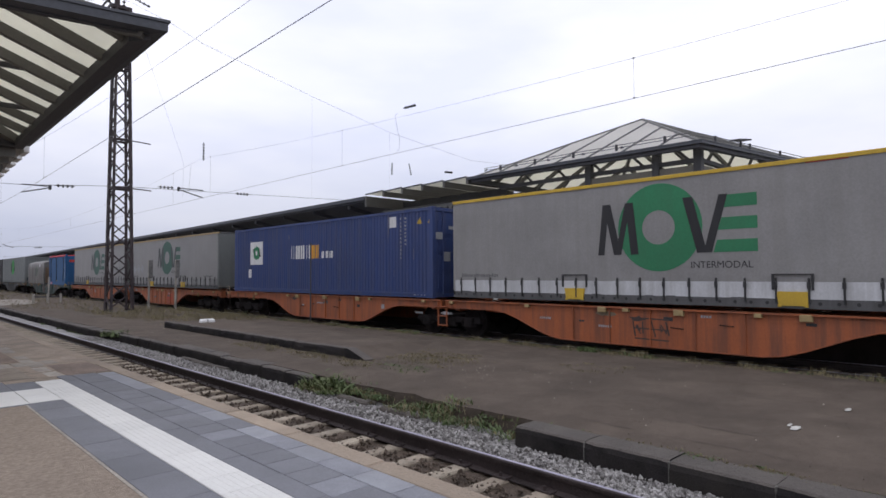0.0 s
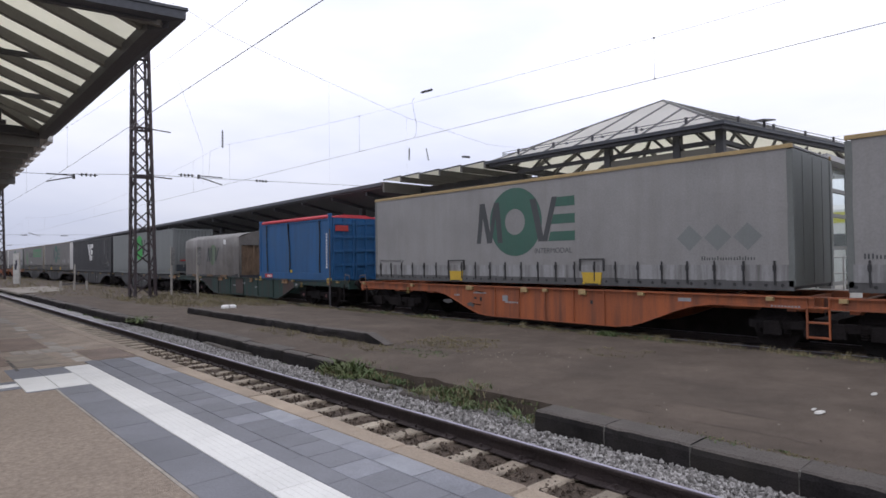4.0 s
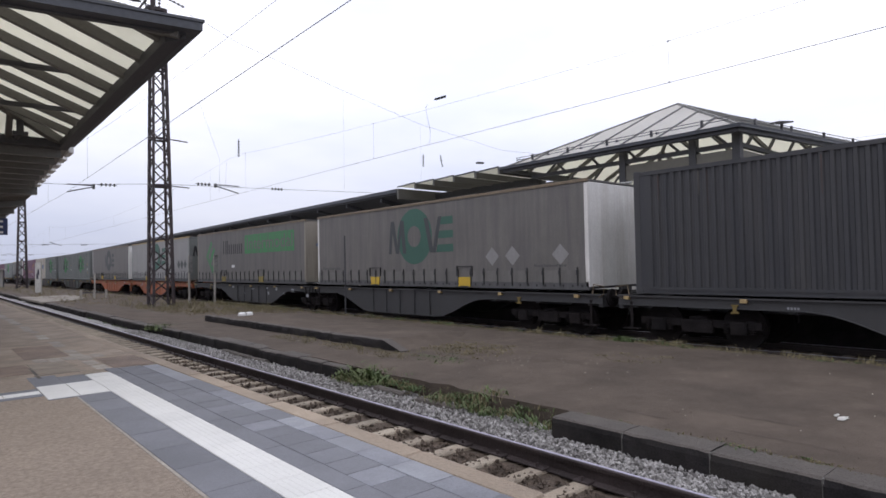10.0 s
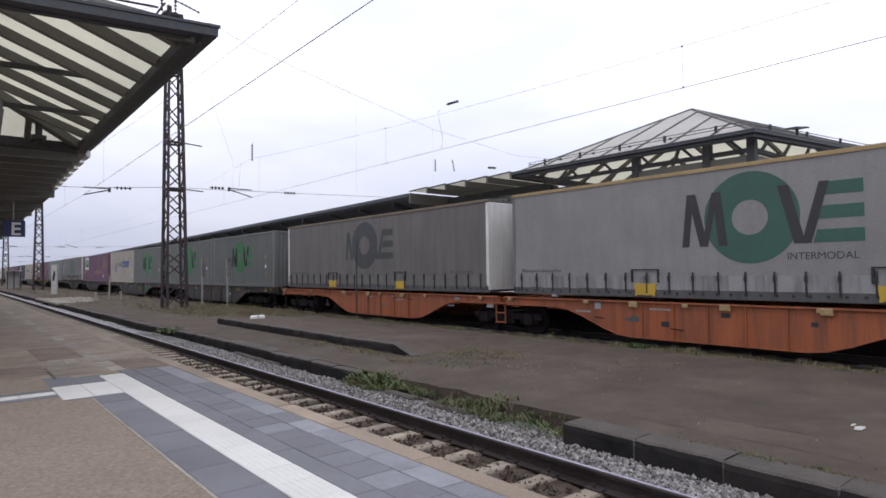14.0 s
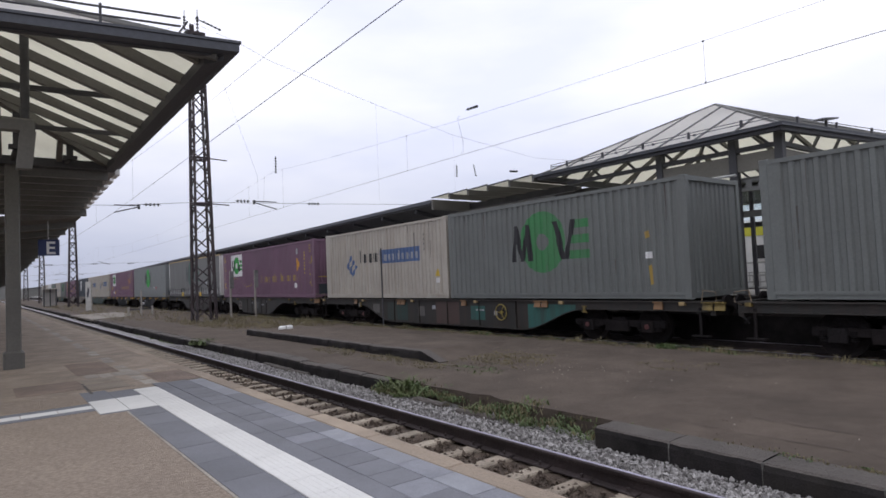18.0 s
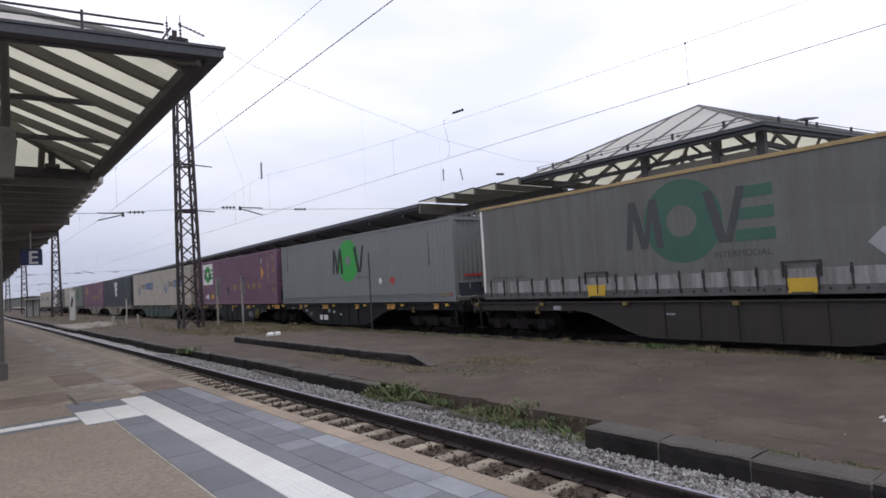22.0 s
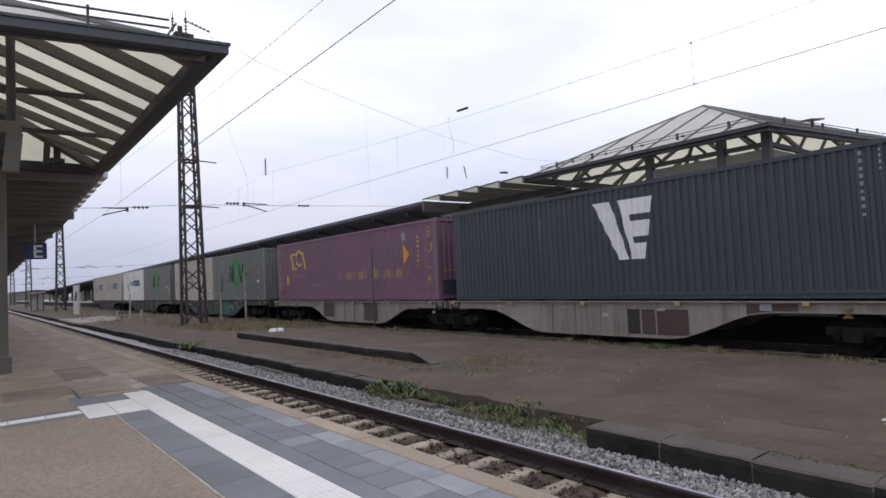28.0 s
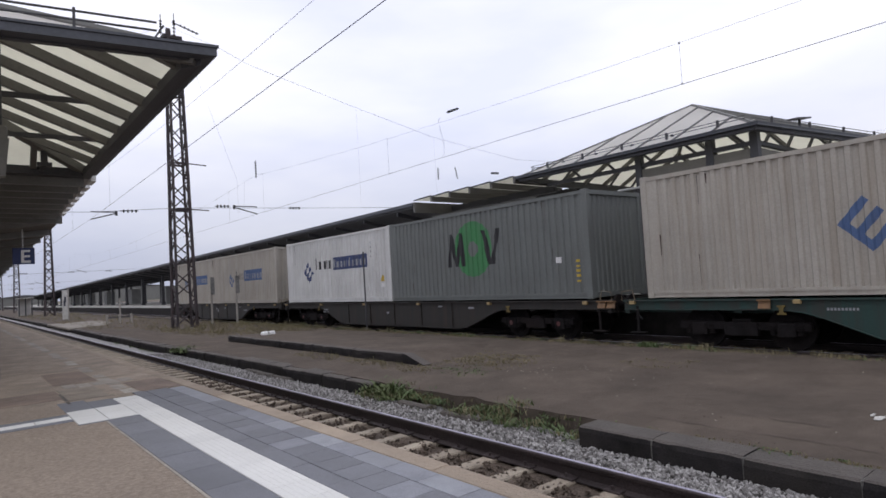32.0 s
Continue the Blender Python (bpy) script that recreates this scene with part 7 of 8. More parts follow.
ring_logo(c18, 7.0, Z, 0.95, 0.36, GREENFADE, INKFADE, GREENFADE, INKFADE)
diamonds(c3, (11.2, 11.9, 12.6), 1.0, 0.30, PALEINK)
diamonds(c4, (0.85, 1.45, 2.05), 1.0, 0.28, C_GREY)
diamonds(c11, (0.85, 1.48, 2.1), 1.0, 0.30, INKFADE)
diamonds(c9, (0.9, 2.6, 3.4), 0.85, 0.28, T_GREY)
diamonds(c18, (1.3, 3.2), 0.85, 0.26, PALEINK)
for c in (c1, c3, c4, c9, c11, c12, c18):
    mark(c, "code_plate", letter_bars(13.3, 11.9, 0.52, 0.62, 12, 7), INKFADE)
    mark(c, "code_plate", letter_bars(1.8, 0.7, 0.52, 0.60, 10, 9), INKFADE)
mark(c1, "red_rail_mark", [rect(3.6, 4.3, 2.66, 2.75)], RED)
mark(c10, "green_panel", [rect(1.05, 6.55, 1.42, 2.38)], LIMEFADE, "bright green printed panel")
printed("letters", [[(6.35 - (6.35 - a) * 1.34, b) for a, b in t] for t in words("Intermodal", 6.35, 1.64, 0.88, 0.4)], c10[1], -HB, T_DIRT, c10[0], lift=0.0055)
for p in letter_bars(9.55, 6.8, 1.45, 2.2, 5, 2):
    mark(c10, "letter_block", [p], INK)
cargo_logo(c10, (10.1, 12.2, 0.32, 2.58), None, None, blue=LIMEFADE)
mark(c10, "white_label", [rect(7.9, 8.3, 0.72, 0.86)], WHITEINK)

# corrugated boxes
mark(c2, "white_panel", [rect(10.97, 12.2, 1.20, 2.22)], WHITEINK, "white sticker panel")
mark(c2, "sticker_ring", disc(11.55, 1.72, 0.30, 0.1), GREENINK, over=0.004)
for dy in (0.42, 0.28, -0.3, -0.42):
    mark(c2, "sticker_bar", [leaning(11.55 + dy, 1.55, 1.92, 0.07, 0.03)], INK, over=0.006)
mark(c2, "hazard_sticker", [rect(12.05, 12.35, 0.62, 1.0)], WHITEINK)
for p in letter_bars(8.6, 7.05, 1.38, 1.92, 4, 4, 0.3, True):
    mark(c2, "letter_block", [p], WHITEINK)
for p in letter_bars(7.0, 6.4, 1.38, 1.9, 2, 4, 0.3, True):
    mark(c2, "letter_block", [p], ORANGEINK)
for p in letter_bars(6.3, 5.45, 1.38, 1.64, 4, 6, 0.3, True):
    mark(c2, "letter_block", [p], WHITEINK)
mark(c2, "white_label", [rect(1.8, 2.15, 2.3, 2.66)], WHITEINK)
code_column(c2, 1.53, 1.25, 2.66, 11, WHITEINK)
code_column(c2, 1.32, 1.7, 2.66, 8, WHITEINK, 0.05)
for y in (0.62, 0.1):
    mark(c2, "warning_triangle", [[(y - 0.12, 2.35), (y + 0.12, 2.35), (y, 2.58)]], YELLOWINK)
for x, z, w, h in ((-0.95, 1.95, 0.30, 0.22), (-0.35, 2.22, 0.36, 0.10), (0.45, 1.92, 0.34, 0.46), (-0.62, 1.30, 0.30, 0.30), (0.35, 1.40, 0.28, 0.10)):
    part("door_label", Shape().box(x - w / 2, x + w / 2, 0.008, 0.016, z - h / 2, z + h / 2), PALEINK, c2[0])
mark(c2, "small_caption", letter_bars(1.0, 0.25, 0.07, 0.13, 8, 2), WHITEINK)

for c, y, r, ink in ((c7, 6.95, 0.86, INK), (c19, 7.0, 0.88, INK)):
    ring_logo(c, y, 1.78, r, 0.20, LIME, ink, small=INKFADE)
for y, z in ((1.35, 1.3), (13.0, 1.6)):
    mark(c19, "rust_streak", [[(y - 0.03, z), (y + 0.04, z), (y + 0.02, z + 1.2), (y - 0.01, z + 1.2)]], W_RUST)
mark(c19, "white_diamond", [diamond(4.55, 0.84, 0.14)], WHITEINK)
mark(c19, "red_diamond", [diamond(3.7, 0.84, 0.20)], RED)
for c in (c13, c14, c15, c25, c27):
    ring_logo(c, 4.50, 1.62, 0.88, 0.24, LIMEMID, INK, tail=LIMEMID if c in (c13, c14, c15, c25) else None, wide=0.90)
    if c is c27:
        code_column(c, 0.42, 0.45, 1.1, 5, YELLOWINK, 0.10)
    else:
        mark(c, "yellow_smear", [[(0.98, 0.36), (1.06, 0.34), (1.08, 0.80), (1.0, 0.84)], [(1.02, 1.50), (1.12, 1.46), (1.14, 1.62), (1.04, 1.66)]], FADEYELLOW)
    mark(c, "white_label", [rect(0.96, 1.14, 0.98, 1.14)], WHITEINK)
flag_logo(c8, 5.85, 7.82, 0.98, 2.42)
flag_logo(c23, 6.26, 7.98, 0.98, 2.46)
code_column(c8, 2.0, 1.5, 2.7, 9, WHITEINK)
code_column(c8, 1.8, 2.2, 2.7, 5, WHITEINK)
code_column(c23, 2.02, 1.5, 2.75, 9, WHITEINK)
code_column(c23, 1.72, 2.3, 2.75, 4, WHITEINK)
rg = random.Random(12)
for i in range(16):
    y, z = rg.uniform(0.55, 2.5), rg.uniform(0.4, 0.82)
    mark(c8, "scrawl", [[(y, z), (y + rg.uniform(0.05, 0.2), z - rg.uniform(0, 0.08)), (y + rg.uniform(0.05, 0.2), z + rg.uniform(0.05, 0.22)), (y - 0.02, z + 0.1)]], RUNGREY if i % 3 else PALEINK)
for c in (c16, c21, c22, c28):
    cargo_logo(c, (6.20, 7.20, 0.84, 1.96), (4.52, 6.02, 1.46, 1.98), (1.64, 4.46, 1.38, 1.92), BLUEINK if c is not c28 else NAVYINK)
for c in (c29, c30):
    cargo_logo(c, (5.9, 6.9, 0.9, 1.9), (4.5, 5.7, 1.35, 1.85), (1.85, 4.4, 1.25, 1.85))
cargo_logo(c26, (3.95, 5.15, 0.75, 1.95), None, None)
for c in (c16, c21, c22, c26, c28):
    mark(c, "warning_triangle", [[(0.45, 0.78), (0.75, 0.78), (0.6, 1.04)]], YELLOWINK)
    mark(c, "white_label", [rect(0.5, 0.68, 0.55, 0.72)], WHITEINK)
    code_column(c, 1.35, 1.75, 2.45, 4, INKFADE, 0.04)
for c in (c17, c20, c24):
    bulk(c, 0.46)
    bulk(c, 13.28)
    serif_line(c, 11)
    stars(c, FADEYELLOW)
    weathered(c, int(c[0].matrix_basis.translation.y), 8, 13.5, (FADEYELLOW, WEARPALE, W_RUST))
    mark(c, "arrow_mark", [[(2.1, 1.28), (2.1, 2.1), (1.68, 1.69)]], ORANGEINK)
    mark(c, "pale_label", [rect(1.9, 2.15, 2.2, 2.5)], PALEINK)
    mark(c, "yellow_label", [rect(12.25, 12.5, 0.78, 1.2)], YELLOWINK)
    code_column(c, 1.15, 1.2, 2.4, 7, YELLOWINK, 0.05)
for c in (c17, c20, c24):
    # no hollow is cut: a dark plate paints the shade of the recess
    rc = part("end_recess", Shape().box(-1.02, 1.02, -0.004, 0.05, 0.17, 0.66, 0.01), C_DARK, c[0], "dark plate painted as the shade of the lower end recess")
    part("recess_rim", Shape().box(-1.08, 1.08, -0.03, 0.02, 0.66, 0.72, 0.008), C_MAROON, rc)
    part("yellow_band", Shape().box(-1.05, 1.05, -0.006, 0.0, 0.98, 1.03), FADEYELLOW, c[0])
    part("yellow_mark", Shape().box(-0.35, 0.0, -0.006, 0.0, 1.25, 1.62), FADEYELLOW, c[0])
for c in (c17, c20):
    mark(c, "white_panel", [rect(10.1, 12.15, 1.30, 2.66)], WHITEINK, "white sticker panel")
    ob, prof = c
    printed("sticker_ring", disc(11.12, 1.98, 0.54, 0.17), prof, -HB, LIME, ob, lift=0.006)
    for i, (dy, k) in enumerate(((0.86, -0.05), (0.66, 0.16), (0.62, -0.16), (0.38, 0.05), (-0.42, 0.18), (-0.50, -0.20))):
        printed("sticker_bar", [leaning(11.12 + dy, 1.62, 2.32, 0.11, k)], prof, -HB, INK, ob, lift=0.008 + 0.001 * i)
    for q in range(3):
        printed("sticker_bar", [rect(10.2, 10.52, 1.66 + q * 0.24, 1.80 + q * 0.24)], prof, -HB, LIME, ob, lift=0.008)
for y, m in ((11.45, WHITEINK), (11.1, WHITEINK), (10.75, INK), (10.45, ORANGEINK), (10.2, YELLOWINK)):
    mark(c20, "hazard_diamond", [diamond(y, 0.52, 0.19)], m)
mark(c20, "dark_smear", [[(7.12, 0.62), (7.40, 0.55), (7.46, 0.98), (7.16, 1.06)], [(7.40, 0.80), (7.62, 0.94), (7.58, 1.12), (7.38, 1.10)]], INKFADE)
mark(c17, "hazard_diamond", [diamond(2.25, 0.62, 0.2)], WHITEINK)
for p in (leaning(11.72, 1.5, 2.3, 0.16, 0.16), leaning(11.42, 1.5, 1.6, 0.36, 0.02), leaning(11.55, 2.2, 2.3, 0.36, 0.02), leaning(10.42, 1.5, 2.3, 0.16, 0.14)):
    mark(c24, "letter_block", [p], YELLOWINK)
mark(c24, "ring_block", [q for i, q in enumerate(disc(10.98, 2.02, 0.40, 0.29)) if not 15 < i < 25], YELLOWINK)

end = Shape()
for q in range(3):
    x, z = -0.55 + 0.36 * q, 1.62 - 0.30 * q
    end.prism([(x - 0.09, -0.012, z), (x + 0.09, -0.012, z - 0.12), (x + 0.60, -0.012, z + 0.62), (x + 0.42, -0.012, z + 0.74)], (0, 0.01, 0))
end.prism([(-0.74, -0.0145, 1.64), (-0.56, -0.0145, 1.80), (0.30, -0.0145, 1.06), (0.14, -0.0145, 0.90)], (0, 0.01, 0))
part("end_logo", end, BLUEINK, c10[0])
for q, c in enumerate((c13, c14, c15, c16, c21, c22, c25, c26, c27, c28, c29, c30)):
    weathered(c, q + 3, 8, 9.0, (W_RUST, RUNGREY, RUNGREY))
for q, c in enumerate((c2, c7, c8, c19, c23)):
    weathered(c, q + 30, 9, 13.5, (W_RUST, RUNGREY, WEARPALE))
# painted end marks on the ends that face along the platform
end = Shape()
for x, w, lean in ((-1.0, 0.10, 0.10), (-0.72, 0.12, -0.18), (-0.70, 0.09, 0.20), (-0.42, 0.14, -0.08), (0.42, 0.13, -0.20), (0.46, 0.10, 0.24)):
    end.prism([(x - w / 2, -0.014 - 0.002 * w, 1.5), (x + w / 2, -0.014 - 0.002 * w, 1.5), (x + w / 2 + lean, -0.014 - 0.002 * w, 2.15), (x - w / 2 + lean, -0.014 - 0.002 * w, 2.15)], (0, 0.008, 0))
part("end_print", end, INK, c11[0])
er = Shape()
er.add([(0.25 + a - 0.25, -0.008, 1.85 + b) for p in disc(0, 0, 0.55, 0.2) for a, b in p], [tuple(range(4 * i + 3, 4 * i - 1, -1)) for i in range(40)])
part("end_ring", er, LIMEFADE, c11[0])
for c in (c7, c19):
    mark(c, "yellow_label", [rect(0.32, 0.80, 0.20, 0.30)], DULLYELLOW, over=0.02)
    mark(c, "red_dot", disc(0.2, 0.25, 0.05, n=12), RED, over=0.02)
for x, m in ((-0.62, C_GREEN), (-0.1, C_GREEN), (0.42, PALEINK)):
    part("hazard_diamond", Shape().prism([(x - 0.2, 0.004, 1.0), (x, 0.004, 0.72), (x + 0.2, 0.004, 1.0), (x, 0.004, 1.28)], (0, 0.008, 0)), m, c1[0])
for c in (c7, c19):
    # the recess's shade is a dark-coloured plate on the end wall
    rc = part("end_recess", Shape().box(-1.02, 1.02, -0.004, 0.05, 0.17, 0.60, 0.01), C_DARK, c[0], "dark plate painted as the shade of the lower end recess")
    part("recess_rim", Shape().box(-1.12, 1.12, -0.04, 0.02, 0.60, 0.68, 0.008).box(-1.10, 1.10, -0.03, 0.02, 0.10, 0.16, 0.008), C_GREY, rc)
    for x in (-0.6, 0.0, 0.6):
        part("recess_lug", Shape().box(x - 0.04, x + 0.04, -0.03, 0.0, 0.42, 0.60, 0.008), C_GREY, rc)
for c in (c19, c7):
    part("red_bar", Shape().box(-0.8, 0.8, 0.0, 0.03, 0.82, 0.90), RED, c[0])
t45 = words("45", 0, 0, 0.34)
num = Shape().add([(0.25 - a - 0.3, 0.012, 0.85 + b) for t in t45 for a, b in t], [tuple(range(3 * i + 2, 3 * i - 1, -1)) for i in range(len(t45))])
part("number", Shape().add([(-v[0] + 0.35, v[1], v[2]) for v in num.v], num.f), WHITEINK, c23[0])
fl = Shape().box(-0.72, -0.52, 0.0, 0.012, 1.5, 1.9).box(-0.48, -0.3, 0.0, 0.012, 1.72, 1.9)
part("end_logo", fl, WHITEINK, c23[0])


def open_top(u):
    """Blue open-top box with a rolled red roof sheet, dark straps and ribbed end doors."""
    L, H, z = 6.17, 2.62, 0.30
    c = place(thing("open_top_container", "bright blue open-top steel container with a red roof sheet", "container", "freight containers on the train"), u, z)
    for s in (-1, 1):
        w = Shape()
        vs = []
        for i in range(25):
            y = 0.12 + (L - 0.24) * i / 24
            for k in range(4):
                zz = 0.34 + (H - 0.46) * k / 3
                vs.append((s * (HB - 0.03 + 0.012 * noise.noise((y * 1.3, zz * 2, 4))), y, zz))
        w.add(vs, [(i * 4 + k, i * 4 + k + 4, i * 4 + k + 5, i * 4 + k + 1) for i in range(24) for k in range(3)])
        part("side_wall", w, C_SKY, c)
        part("bottom_rail", Shape().box(s * HB - (0 if s < 0 else 0.14), s * HB + (0.14 if s < 0 else 0), 0.1, L - 0.1, 0.02, 0.36, 0.01), C_SKY, c)
        part("top_rail", Shape().box(s * HB - (0 if s < 0 else 0.08), s * HB + (0.08 if s < 0 else 0), 0.1, L - 0.1, H - 0.14, H - 0.04), C_SKY, c)
        roll = Shape().tube([(s * (HB - 0.02 + 0.02 * noise.noise((y, s, 1))), y, H + 0.015 * noise.noise((y * 2, s, 2))) for y in np.linspace(0.05, L - 0.35, 13)], 0.075, 8)
        part("sheet_roll", roll, REDPVC, c, "rolled red roof sheet edge")
        for y in (0.0, L - 0.14):
            part("corner_post", Shape().box(s * HB - (0 if s < 0 else 0.16), s * HB + (0.16 if s < 0 else 0), y, y + 0.14, 0.0, H + 0.12, 0.012), C_SKY, c)
    part("roof_sheet", Shape().prism([(-HB, 0.05, H - 0.03), (HB, 0.05, H - 0.03), (0.5, 0.05, H + 0.10), (-0.5, 0.05, H + 0.10)], (0, L - 0.3, 0)), REDPVC, c)
    castings(c, L, 2.62, C_SKY)
    for y in (0.09, L - 0.09):
        part("yellow_casting", Shape().box(-HB - 0.012, -HB + 0.1, y - 0.10, y + 0.10, -0.02, 0.16, 0.01), YELLOW, c)
    for y, k in ((5.34, 0.09), (3.22, 0.12), (0.70, 0.06)):
        part("tie_strap", Shape().tube([(-HB - 0.012 + 0.02 * math.sin(3 * q), y + k * q + 0.03 * math.sin(5 * q + y), 0.38 + (H - 0.5) * q) for q in (0, 0.2, 0.4, 0.6, 0.8, 1.0)], 0.028, 5), INK, c)
    part("yellow_tag", Shape().box(-HB - 0.015, -HB, 3.02, 3.16, 0.36, 0.48), YELLOW, c)
    part("red_plate", Shape().box(-HB - 0.006, -HB + 0.01, 4.86, 5.60, 0.12, 0.29), RED, c)
    for i, p in enumerate(letter_bars(5.38, 4.92, 0.15, 0.25, 8, 2)):
        part("letter_block", Shape().box(-HB - 0.010, -HB - 0.005, p[0][0], p[1][0], 0.15, 0.25), WHITEINK, c)
    for i in range(12):
        part("code_mark", Shape().box(-HB - 0.004, -HB + 0.03, 0.16, 0.24, 0.55 + i * 0.12, 0.63 + i * 0.12), WHITEINK, c)
    for k in (-1, 1):
        x0, x1 = (-HB + 0.16, -0.01) if k < 0 else (0.01, HB - 0.16)
        d = Shape().box(x0, x1, 0.06, 0.10, 0.05, H - 0.02)
        door = part("end_door", d, C_SKY, c)
        for q in range(5):
            part("door_rib", Shape().box(x0, x1, 0.01, 0.07, 0.08 + q * 0.56, 0.18 + q * 0.56, 0.008), C_SKY, door)
        for xx in (x0 + 0.02, (x0 + x1) / 2 - 0.04, x1 - 0.10):
            part("door_rib", Shape().box(xx, xx + 0.08, 0.0, 0.07, 0.05, H - 0.05, 0.008), C_SKY, door)
    part("end_plate", Shape().box(-0.95, -0.35, -0.01, 0.0, 2.05, 2.28), RED, c)
    part("far_end_wall", Shape().box(-HB + 0.14, HB - 0.14, L - 0.10, L - 0.05, 0.05, H), C_SKY, c)
    part("floor", Shape().box(-HB + 0.1, HB - 0.1, 0.1, L - 0.1, 0.05, 0.15), BLACK, c)


def sheeted(u):
    """Low box under a silver tarpaulin with a rounded ridge and an open ribbed end."""
    L, H, z = 7.45, 2.30, 0.36
    c = place(thing("sheeted_container", "low container under a dirty silver tarpaulin, brown ribs at its end", "container", "freight containers on the train"), u, z)
    s = Shape()
    ring = [(-HB, 0.10), (-HB - 0.01, 0.8), (-HB, 1.5), (-HB + 0.02, 2.02), (-HB + 0.14, 2.13), (-0.55, 2.30), (0, 2.36), (0.55, 2.30), (HB - 0.14, 2.13), (HB - 0.02, 2.02), (HB, 1.5), (HB + 0.01, 0.8), (HB, 0.10)]
    n, m = 70, len(ring)
    vs = []
    for i in range(n + 1):
        y = L * i / n
        for x, zz in ring:
            k = noise.noise((x * 1.2, y * 1.1, zz * 1.2)) * 0.05 + noise.noise((x * 3.5, y * 3.5, zz * 3.5)) * 0.025
            hem = 0.10 * noise.noise((y * 1.7, x, 3)) if zz < 0.2 else 0
            vs.append((x * (1 + k), y, zz + k * 0.8 + hem))
    s.add(vs, [(i * m + j, (i + 1) * m + j, (i + 1) * m + j + 1, i * m + j + 1) for i in range(n) for j in range(m - 1)])
    tarp = part("tarpaulin", s, T_SILVER, c)
    for p in tarp.data.polygons:
        p.use_smooth = True
    g = Shape()
    g.add([(-HB, 0.01, 2.02), (HB, 0.01, 2.02), (0.55, 0.01, 2.30), (0, 0.01, 2.36), (-0.55, 0.01, 2.30), (-HB + 0.12, 0.0, 1.62), (HB - 0.12, 0.0, 1.62)], [(0, 5, 6, 1), (0, 1, 2, 3, 4)])
    part("sheet_gable", g, T_SILVER, c)
    for i in range(8):
        x = -HB + 0.22 + i * 0.29
        part("board_rib", Shape().box(x - 0.05, x + 0.05, 0.06, 0.14, 0.25, 1.75, 0.015), RIBWOOD, c)
    part("end_board", Shape().box(-HB + 0.08, HB - 0.08, 0.12, 0.16, 0.1, 1.85), RIBWOOD, c)
    part("far_end_board", Shape().box(-HB + 0.05, HB - 0.05, L - 0.06, L - 0.01, 0.1, 2.1), T_SILVER, c)
    part("base_frame", Shape().box(-HB + 0.02, HB - 0.02, 0.0, L, -0.02, 0.12), STEEL, c)
    for y in (0.0, L - 0.12):
        for x in (-HB, HB - 0.12):
            part("end_post", Shape().box(x, x + 0.12, y, y + 0.12, 0.0, 1.95), T_SILVER, c)
    for y in (1.55, 3.4, 5.6):
        part("tan_plate", Shape().box(-HB - 0.03, -HB, y, y + 0.75, -0.02, 0.12), RIBWOOD, c)
    part("white_label", Shape().box(-HB - 0.035, -HB - 0.02, 1.6, 1.86, 1.72, 1.96), WHITEINK, c)

    def sheet(y, z):
        """The crumpled sheet's x at a height on its near side."""
        rows = [(0.10, -HB), (0.8, -HB - 0.01), (1.5, -HB), (2.02, -HB + 0.02)]
        xs = [x * (1 + noise.noise((x * 1.2, y * 1.1, q * 1.2)) * 0.05 + noise.noise((x * 3.5, y * 3.5, q * 3.5)) * 0.025) for q, x in rows]
        return float(np.interp(z, [q for q, x in rows], xs)) - 0.02

    def laid(name, polys, mat, over):
        p = Shape()
        for poly in polys:
            p.add([(sheet(y, z) - over, y, z) for y, z in poly], [tuple(range(len(poly)))])
        part(name, p, mat, c)

    laid("ring_print", [q for i in range(5) for q in disc(3.35, 1.18, 0.11 * (i + 1), max(0.11 * i, 0.001))], GREENPALE, 0.0)
    for i, (y, l) in enumerate(((4.10, -0.08), (3.80, 0.20), (3.78, -0.18), (3.44, 0.10), (2.80, 0.22), (2.77, -0.22))):
        laid("bar_print", [leaning(y + l * q / 6, 0.84 + 0.12 * q, 0.96 + 0.12 * q, 0.11, l / 6) for q in range(6)], INKFADE, 0.006 + 0.002 * i)


open_top(60.05)
sheeted(68.48)

# ---- weeds and grass ----
def tufts(name, spots, mat, label, blades=9, leafy=0.03):
    s = Shape()
    rnd = random.Random(len(spots))
    for x, y, z, h in spots:
        for i in range(blades):
            a = rnd.uniform(0, 6.283)
            l = h * rnd.uniform(0.5, 1.15)
            w = 0.003 + 0.006 * rnd.random() + leafy * h * rnd.random()
            bx, by = x + rnd.gauss(0, 0.02 + 0.35 * h), y + rnd.gauss(0, 0.05 + 0.5 * h)
            lean = l * rnd.uniform(0.1, 0.75 if leafy < 0.05 else 1.7)
            l *= 1.0 if leafy < 0.05 else rnd.uniform(0.35, 1.0)
            dx, dy = math.cos(a), math.sin(a)
            px, py = -dy * w, dx * w
            s.add([(bx - px, by - py, z - 0.01), (bx + px, by + py, z - 0.01), (bx + px * 0.8 + dx * lean * 0.4, by + py * 0.8 + dy * lean * 0.4, z + l * 0.6), (bx - px * 0.8 + dx * lean * 0.4, by - py * 0.8 + dy * lean * 0.4, z + l * 0.6), (bx + dx * lean, by + dy * lean, z + l * 0.95)],
                  [(0, 1, 2, 3), (3, 2, 4)])
    solid(name, s, mat, label, "grass", "stuff")


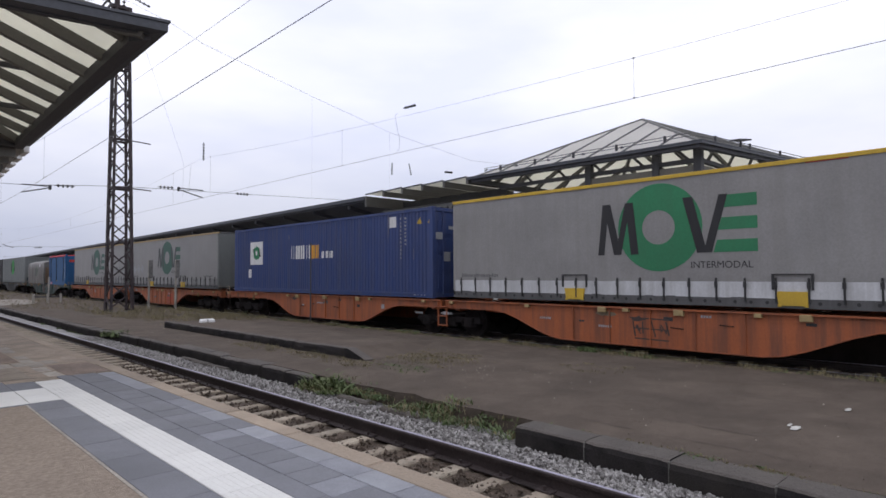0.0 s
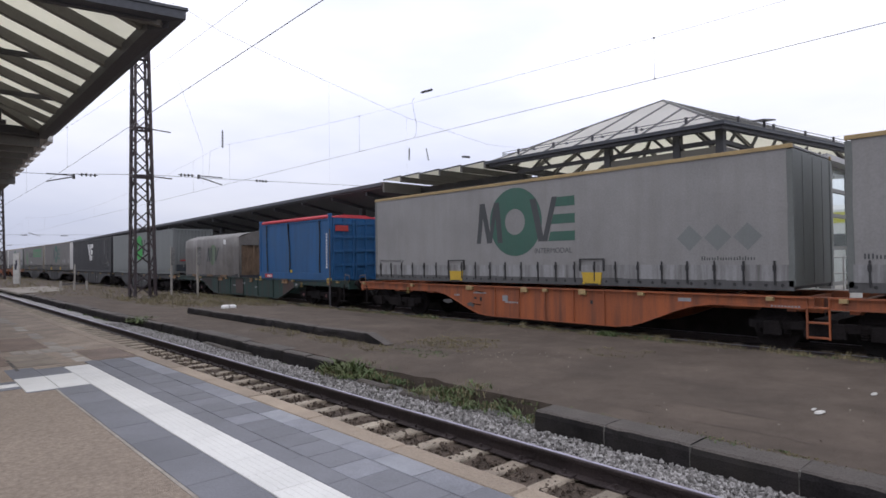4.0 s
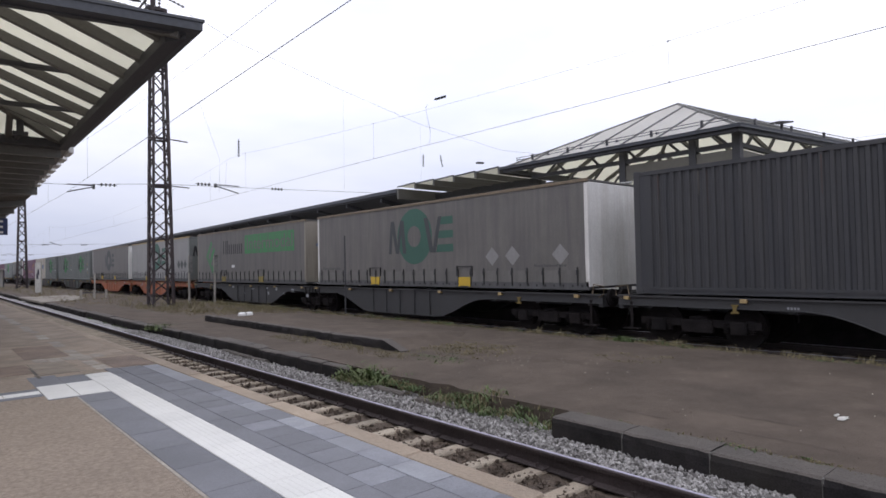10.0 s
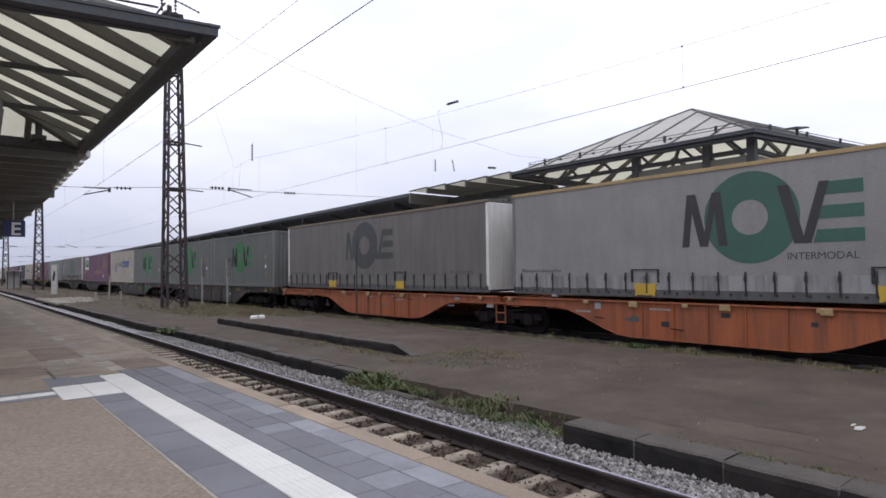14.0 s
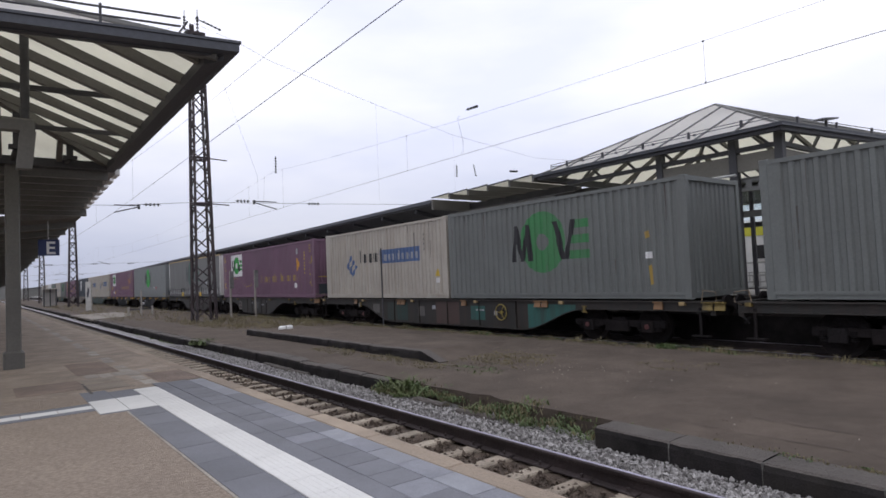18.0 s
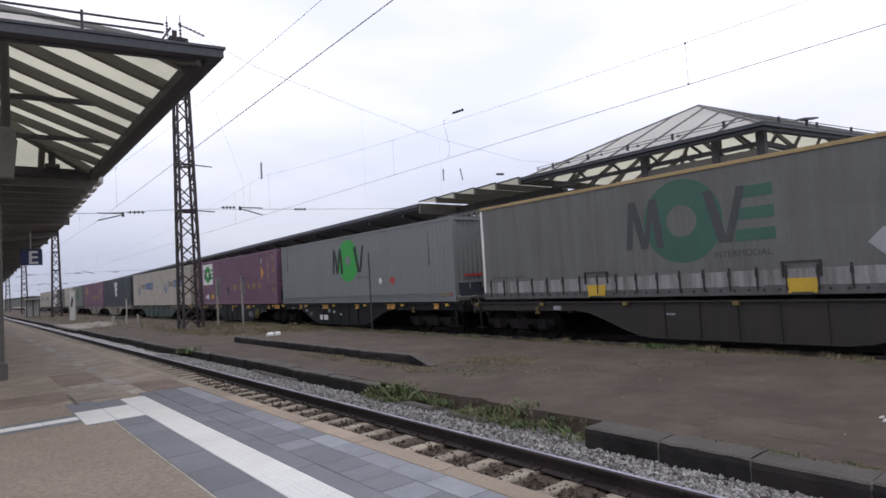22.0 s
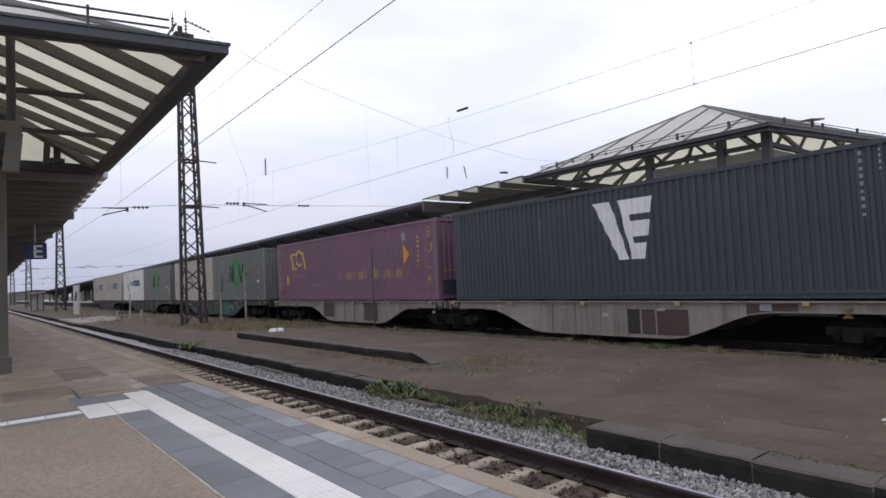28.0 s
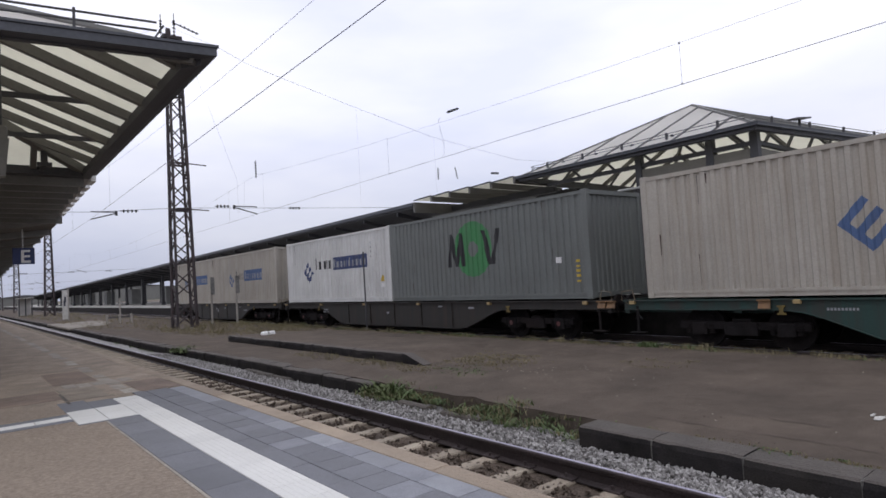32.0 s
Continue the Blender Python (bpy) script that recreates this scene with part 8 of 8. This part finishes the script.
rw = random.Random(21)
dry, green = [], []
for i in range(2600):
    y = -2 + 36 * rw.random()
    k = 0.45 + 0.9 * noise.noise((y * 0.7, 2, 2)) + 0.7 * noise.noise((y * 2.3, 7, 2))
    if rw.random() < k:
        (green if rw.random() < 0.16 else dry).append((11.55 + 0.65 * rw.random() ** 0.6, y, OLD - 0.03, 0.012 + 0.15 * rw.random() ** 3 * (0.3 + k)))
for k in range(135):
    cx, cy = 5.46 + 0.5 * rw.random(), 4.35 + 4.8 * rw.random()
    if noise.noise((cy * 1.6, cx * 2.5, 4)) < 0.03:
        continue
    h = rw.uniform(0.025, 0.075) * (1.5 if cy > 7.6 or 5.6 < cy < 6.5 else 1.0)
    for i in range(rw.randint(2, 8)):
        spot = (cx + rw.gauss(0, 0.07), cy + rw.gauss(0, 0.12), OLD - 0.17 + 0.10 * max(0, cx - 5.7) / 0.25, h * rw.uniform(0.4, 1.5))
        (green if rw.random() < 0.62 else dry).append(spot)
for i in range(60):
    green.append((5.60 + 0.35 * rw.random(), 8.3 + 0.9 * rw.random(), OLD - 0.12, 0.06 + 0.15 * rw.random()))
for i in range(110):
    y = -1 + 5.3 * rw.random()
    (dry if rw.random() < 0.7 else green).append((5.80 + rw.gauss(0, 0.03), y, OLD - 0.005, 0.008 + 0.03 * rw.random() ** 2 * (1 if 1.8 < y < 3.2 else 0.5)))
for i in range(24):
    green.append((12.0 + rw.gauss(0, 0.09), 7.58 + rw.gauss(0, 0.12), OLD - 0.03, 0.04 + 0.11 * rw.random()))
for i in range(50):
    green.append((5.5 + 0.5 * rw.random(), 19.8 + 1.2 * rw.random(), OLD - 0.1, 0.08 + 0.16 * rw.random()))
for i in range(620):
    x, y = rw.uniform(7.6, 12.0), rw.gauss(29.5, 3.2)
    dry.append((x, y, OLD - 0.02, 0.05 + 0.26 * rw.random() ** 2))
for i in range(260):
    dry.append((rw.uniform(8.4, 12.0), rw.uniform(22, 27), OLD - 0.02, 0.06 + 0.16 * rw.random()))
for i in range(220):
    y = 9.2 + 5.5 * rw.random()
    dry.append((7.30 - 0.6 * rw.random() ** 1.5, y, OLD - 0.01, 0.02 + 0.07 * rw.random() ** 2))
for i in range(330):
    dry.append((8.6 + rw.gauss(0, 0.45), 9.2 + rw.gauss(0, 0.55), OLD - 0.012, 0.015 + 0.07 * rw.random() ** 2))
for i in range(45):
    green.append((7.35 + rw.gauss(0, 0.22), 8.6 + rw.gauss(0, 0.35), OLD - 0.012, 0.015 + 0.05 * rw.random()))
for i in range(25):
    dry.append((9.2 + 1.0 * rw.random(), 5.2 + 1.5 * rw.random(), OLD - 0.01, 0.02 + 0.05 * rw.random()))
for i in range(90):
    y = 1.5 + 28 * rw.random()
    green.append((5.42 + 0.14 * rw.random(), y, SLEEP + 0.03, 0.03 + 0.07 * rw.random()))
for i in range(500):
    dry.append((rw.uniform(6.2, 12.0), 36 + 60 * rw.random(), OLD - 0.02, 0.08 + 0.25 * rw.random()))
tufts("dry_grass", dry, GRASS, "dry yellowish grass tufts along the old platform", 10, 0.006)
tufts("green_weeds", green, WEED, "green weeds in the broken kerb and ballast", 12, 0.13)

far_canopy()
far_hall()
near_hall()
mast("tall rusted lattice catenary mast on the old platform", (8.93, 31.55), (8.92, 31.85), OLD, 14.3, 0.46, 0.26)
for yy in (86.0, 134.0, 185.0):
    mast("distant dark lattice catenary mast", (8.9, yy), (8.9, yy), OLD - 0.1, 13.5, 0.5, 0.22, panels=14, detailed=False)
wires()
small_posts()
far_town()



def motions():
    """The train rolls past: every wagon and every box on it keeps its place along the train."""
    times = [0, 2, 4, 6, 8, 10, 12, 14, 16, 18, 20, 22, 24, 26, 28, 30, 32]
    for ob, u, z in MOVING:
        walk(ob, [(t, pose(TRAIN, u - gone(t), z)) for t in times])
    # wheels turn as they roll, 80 degrees from row to row
    for wheel, y in WHEELS:
        rows, t, turned = [], 0.0, 0.0
        while t < 32.0:
            rows.append((t, pose(0, y, 0.46, gone(t) / 0.46 * 180 / math.pi % 360)))
            t += 2 / 30
        rows.append((32.0, pose(0, y, 0.46, gone(32.0) / 0.46 * 180 / math.pi % 360)))
        walk(wheel, rows)


motions()
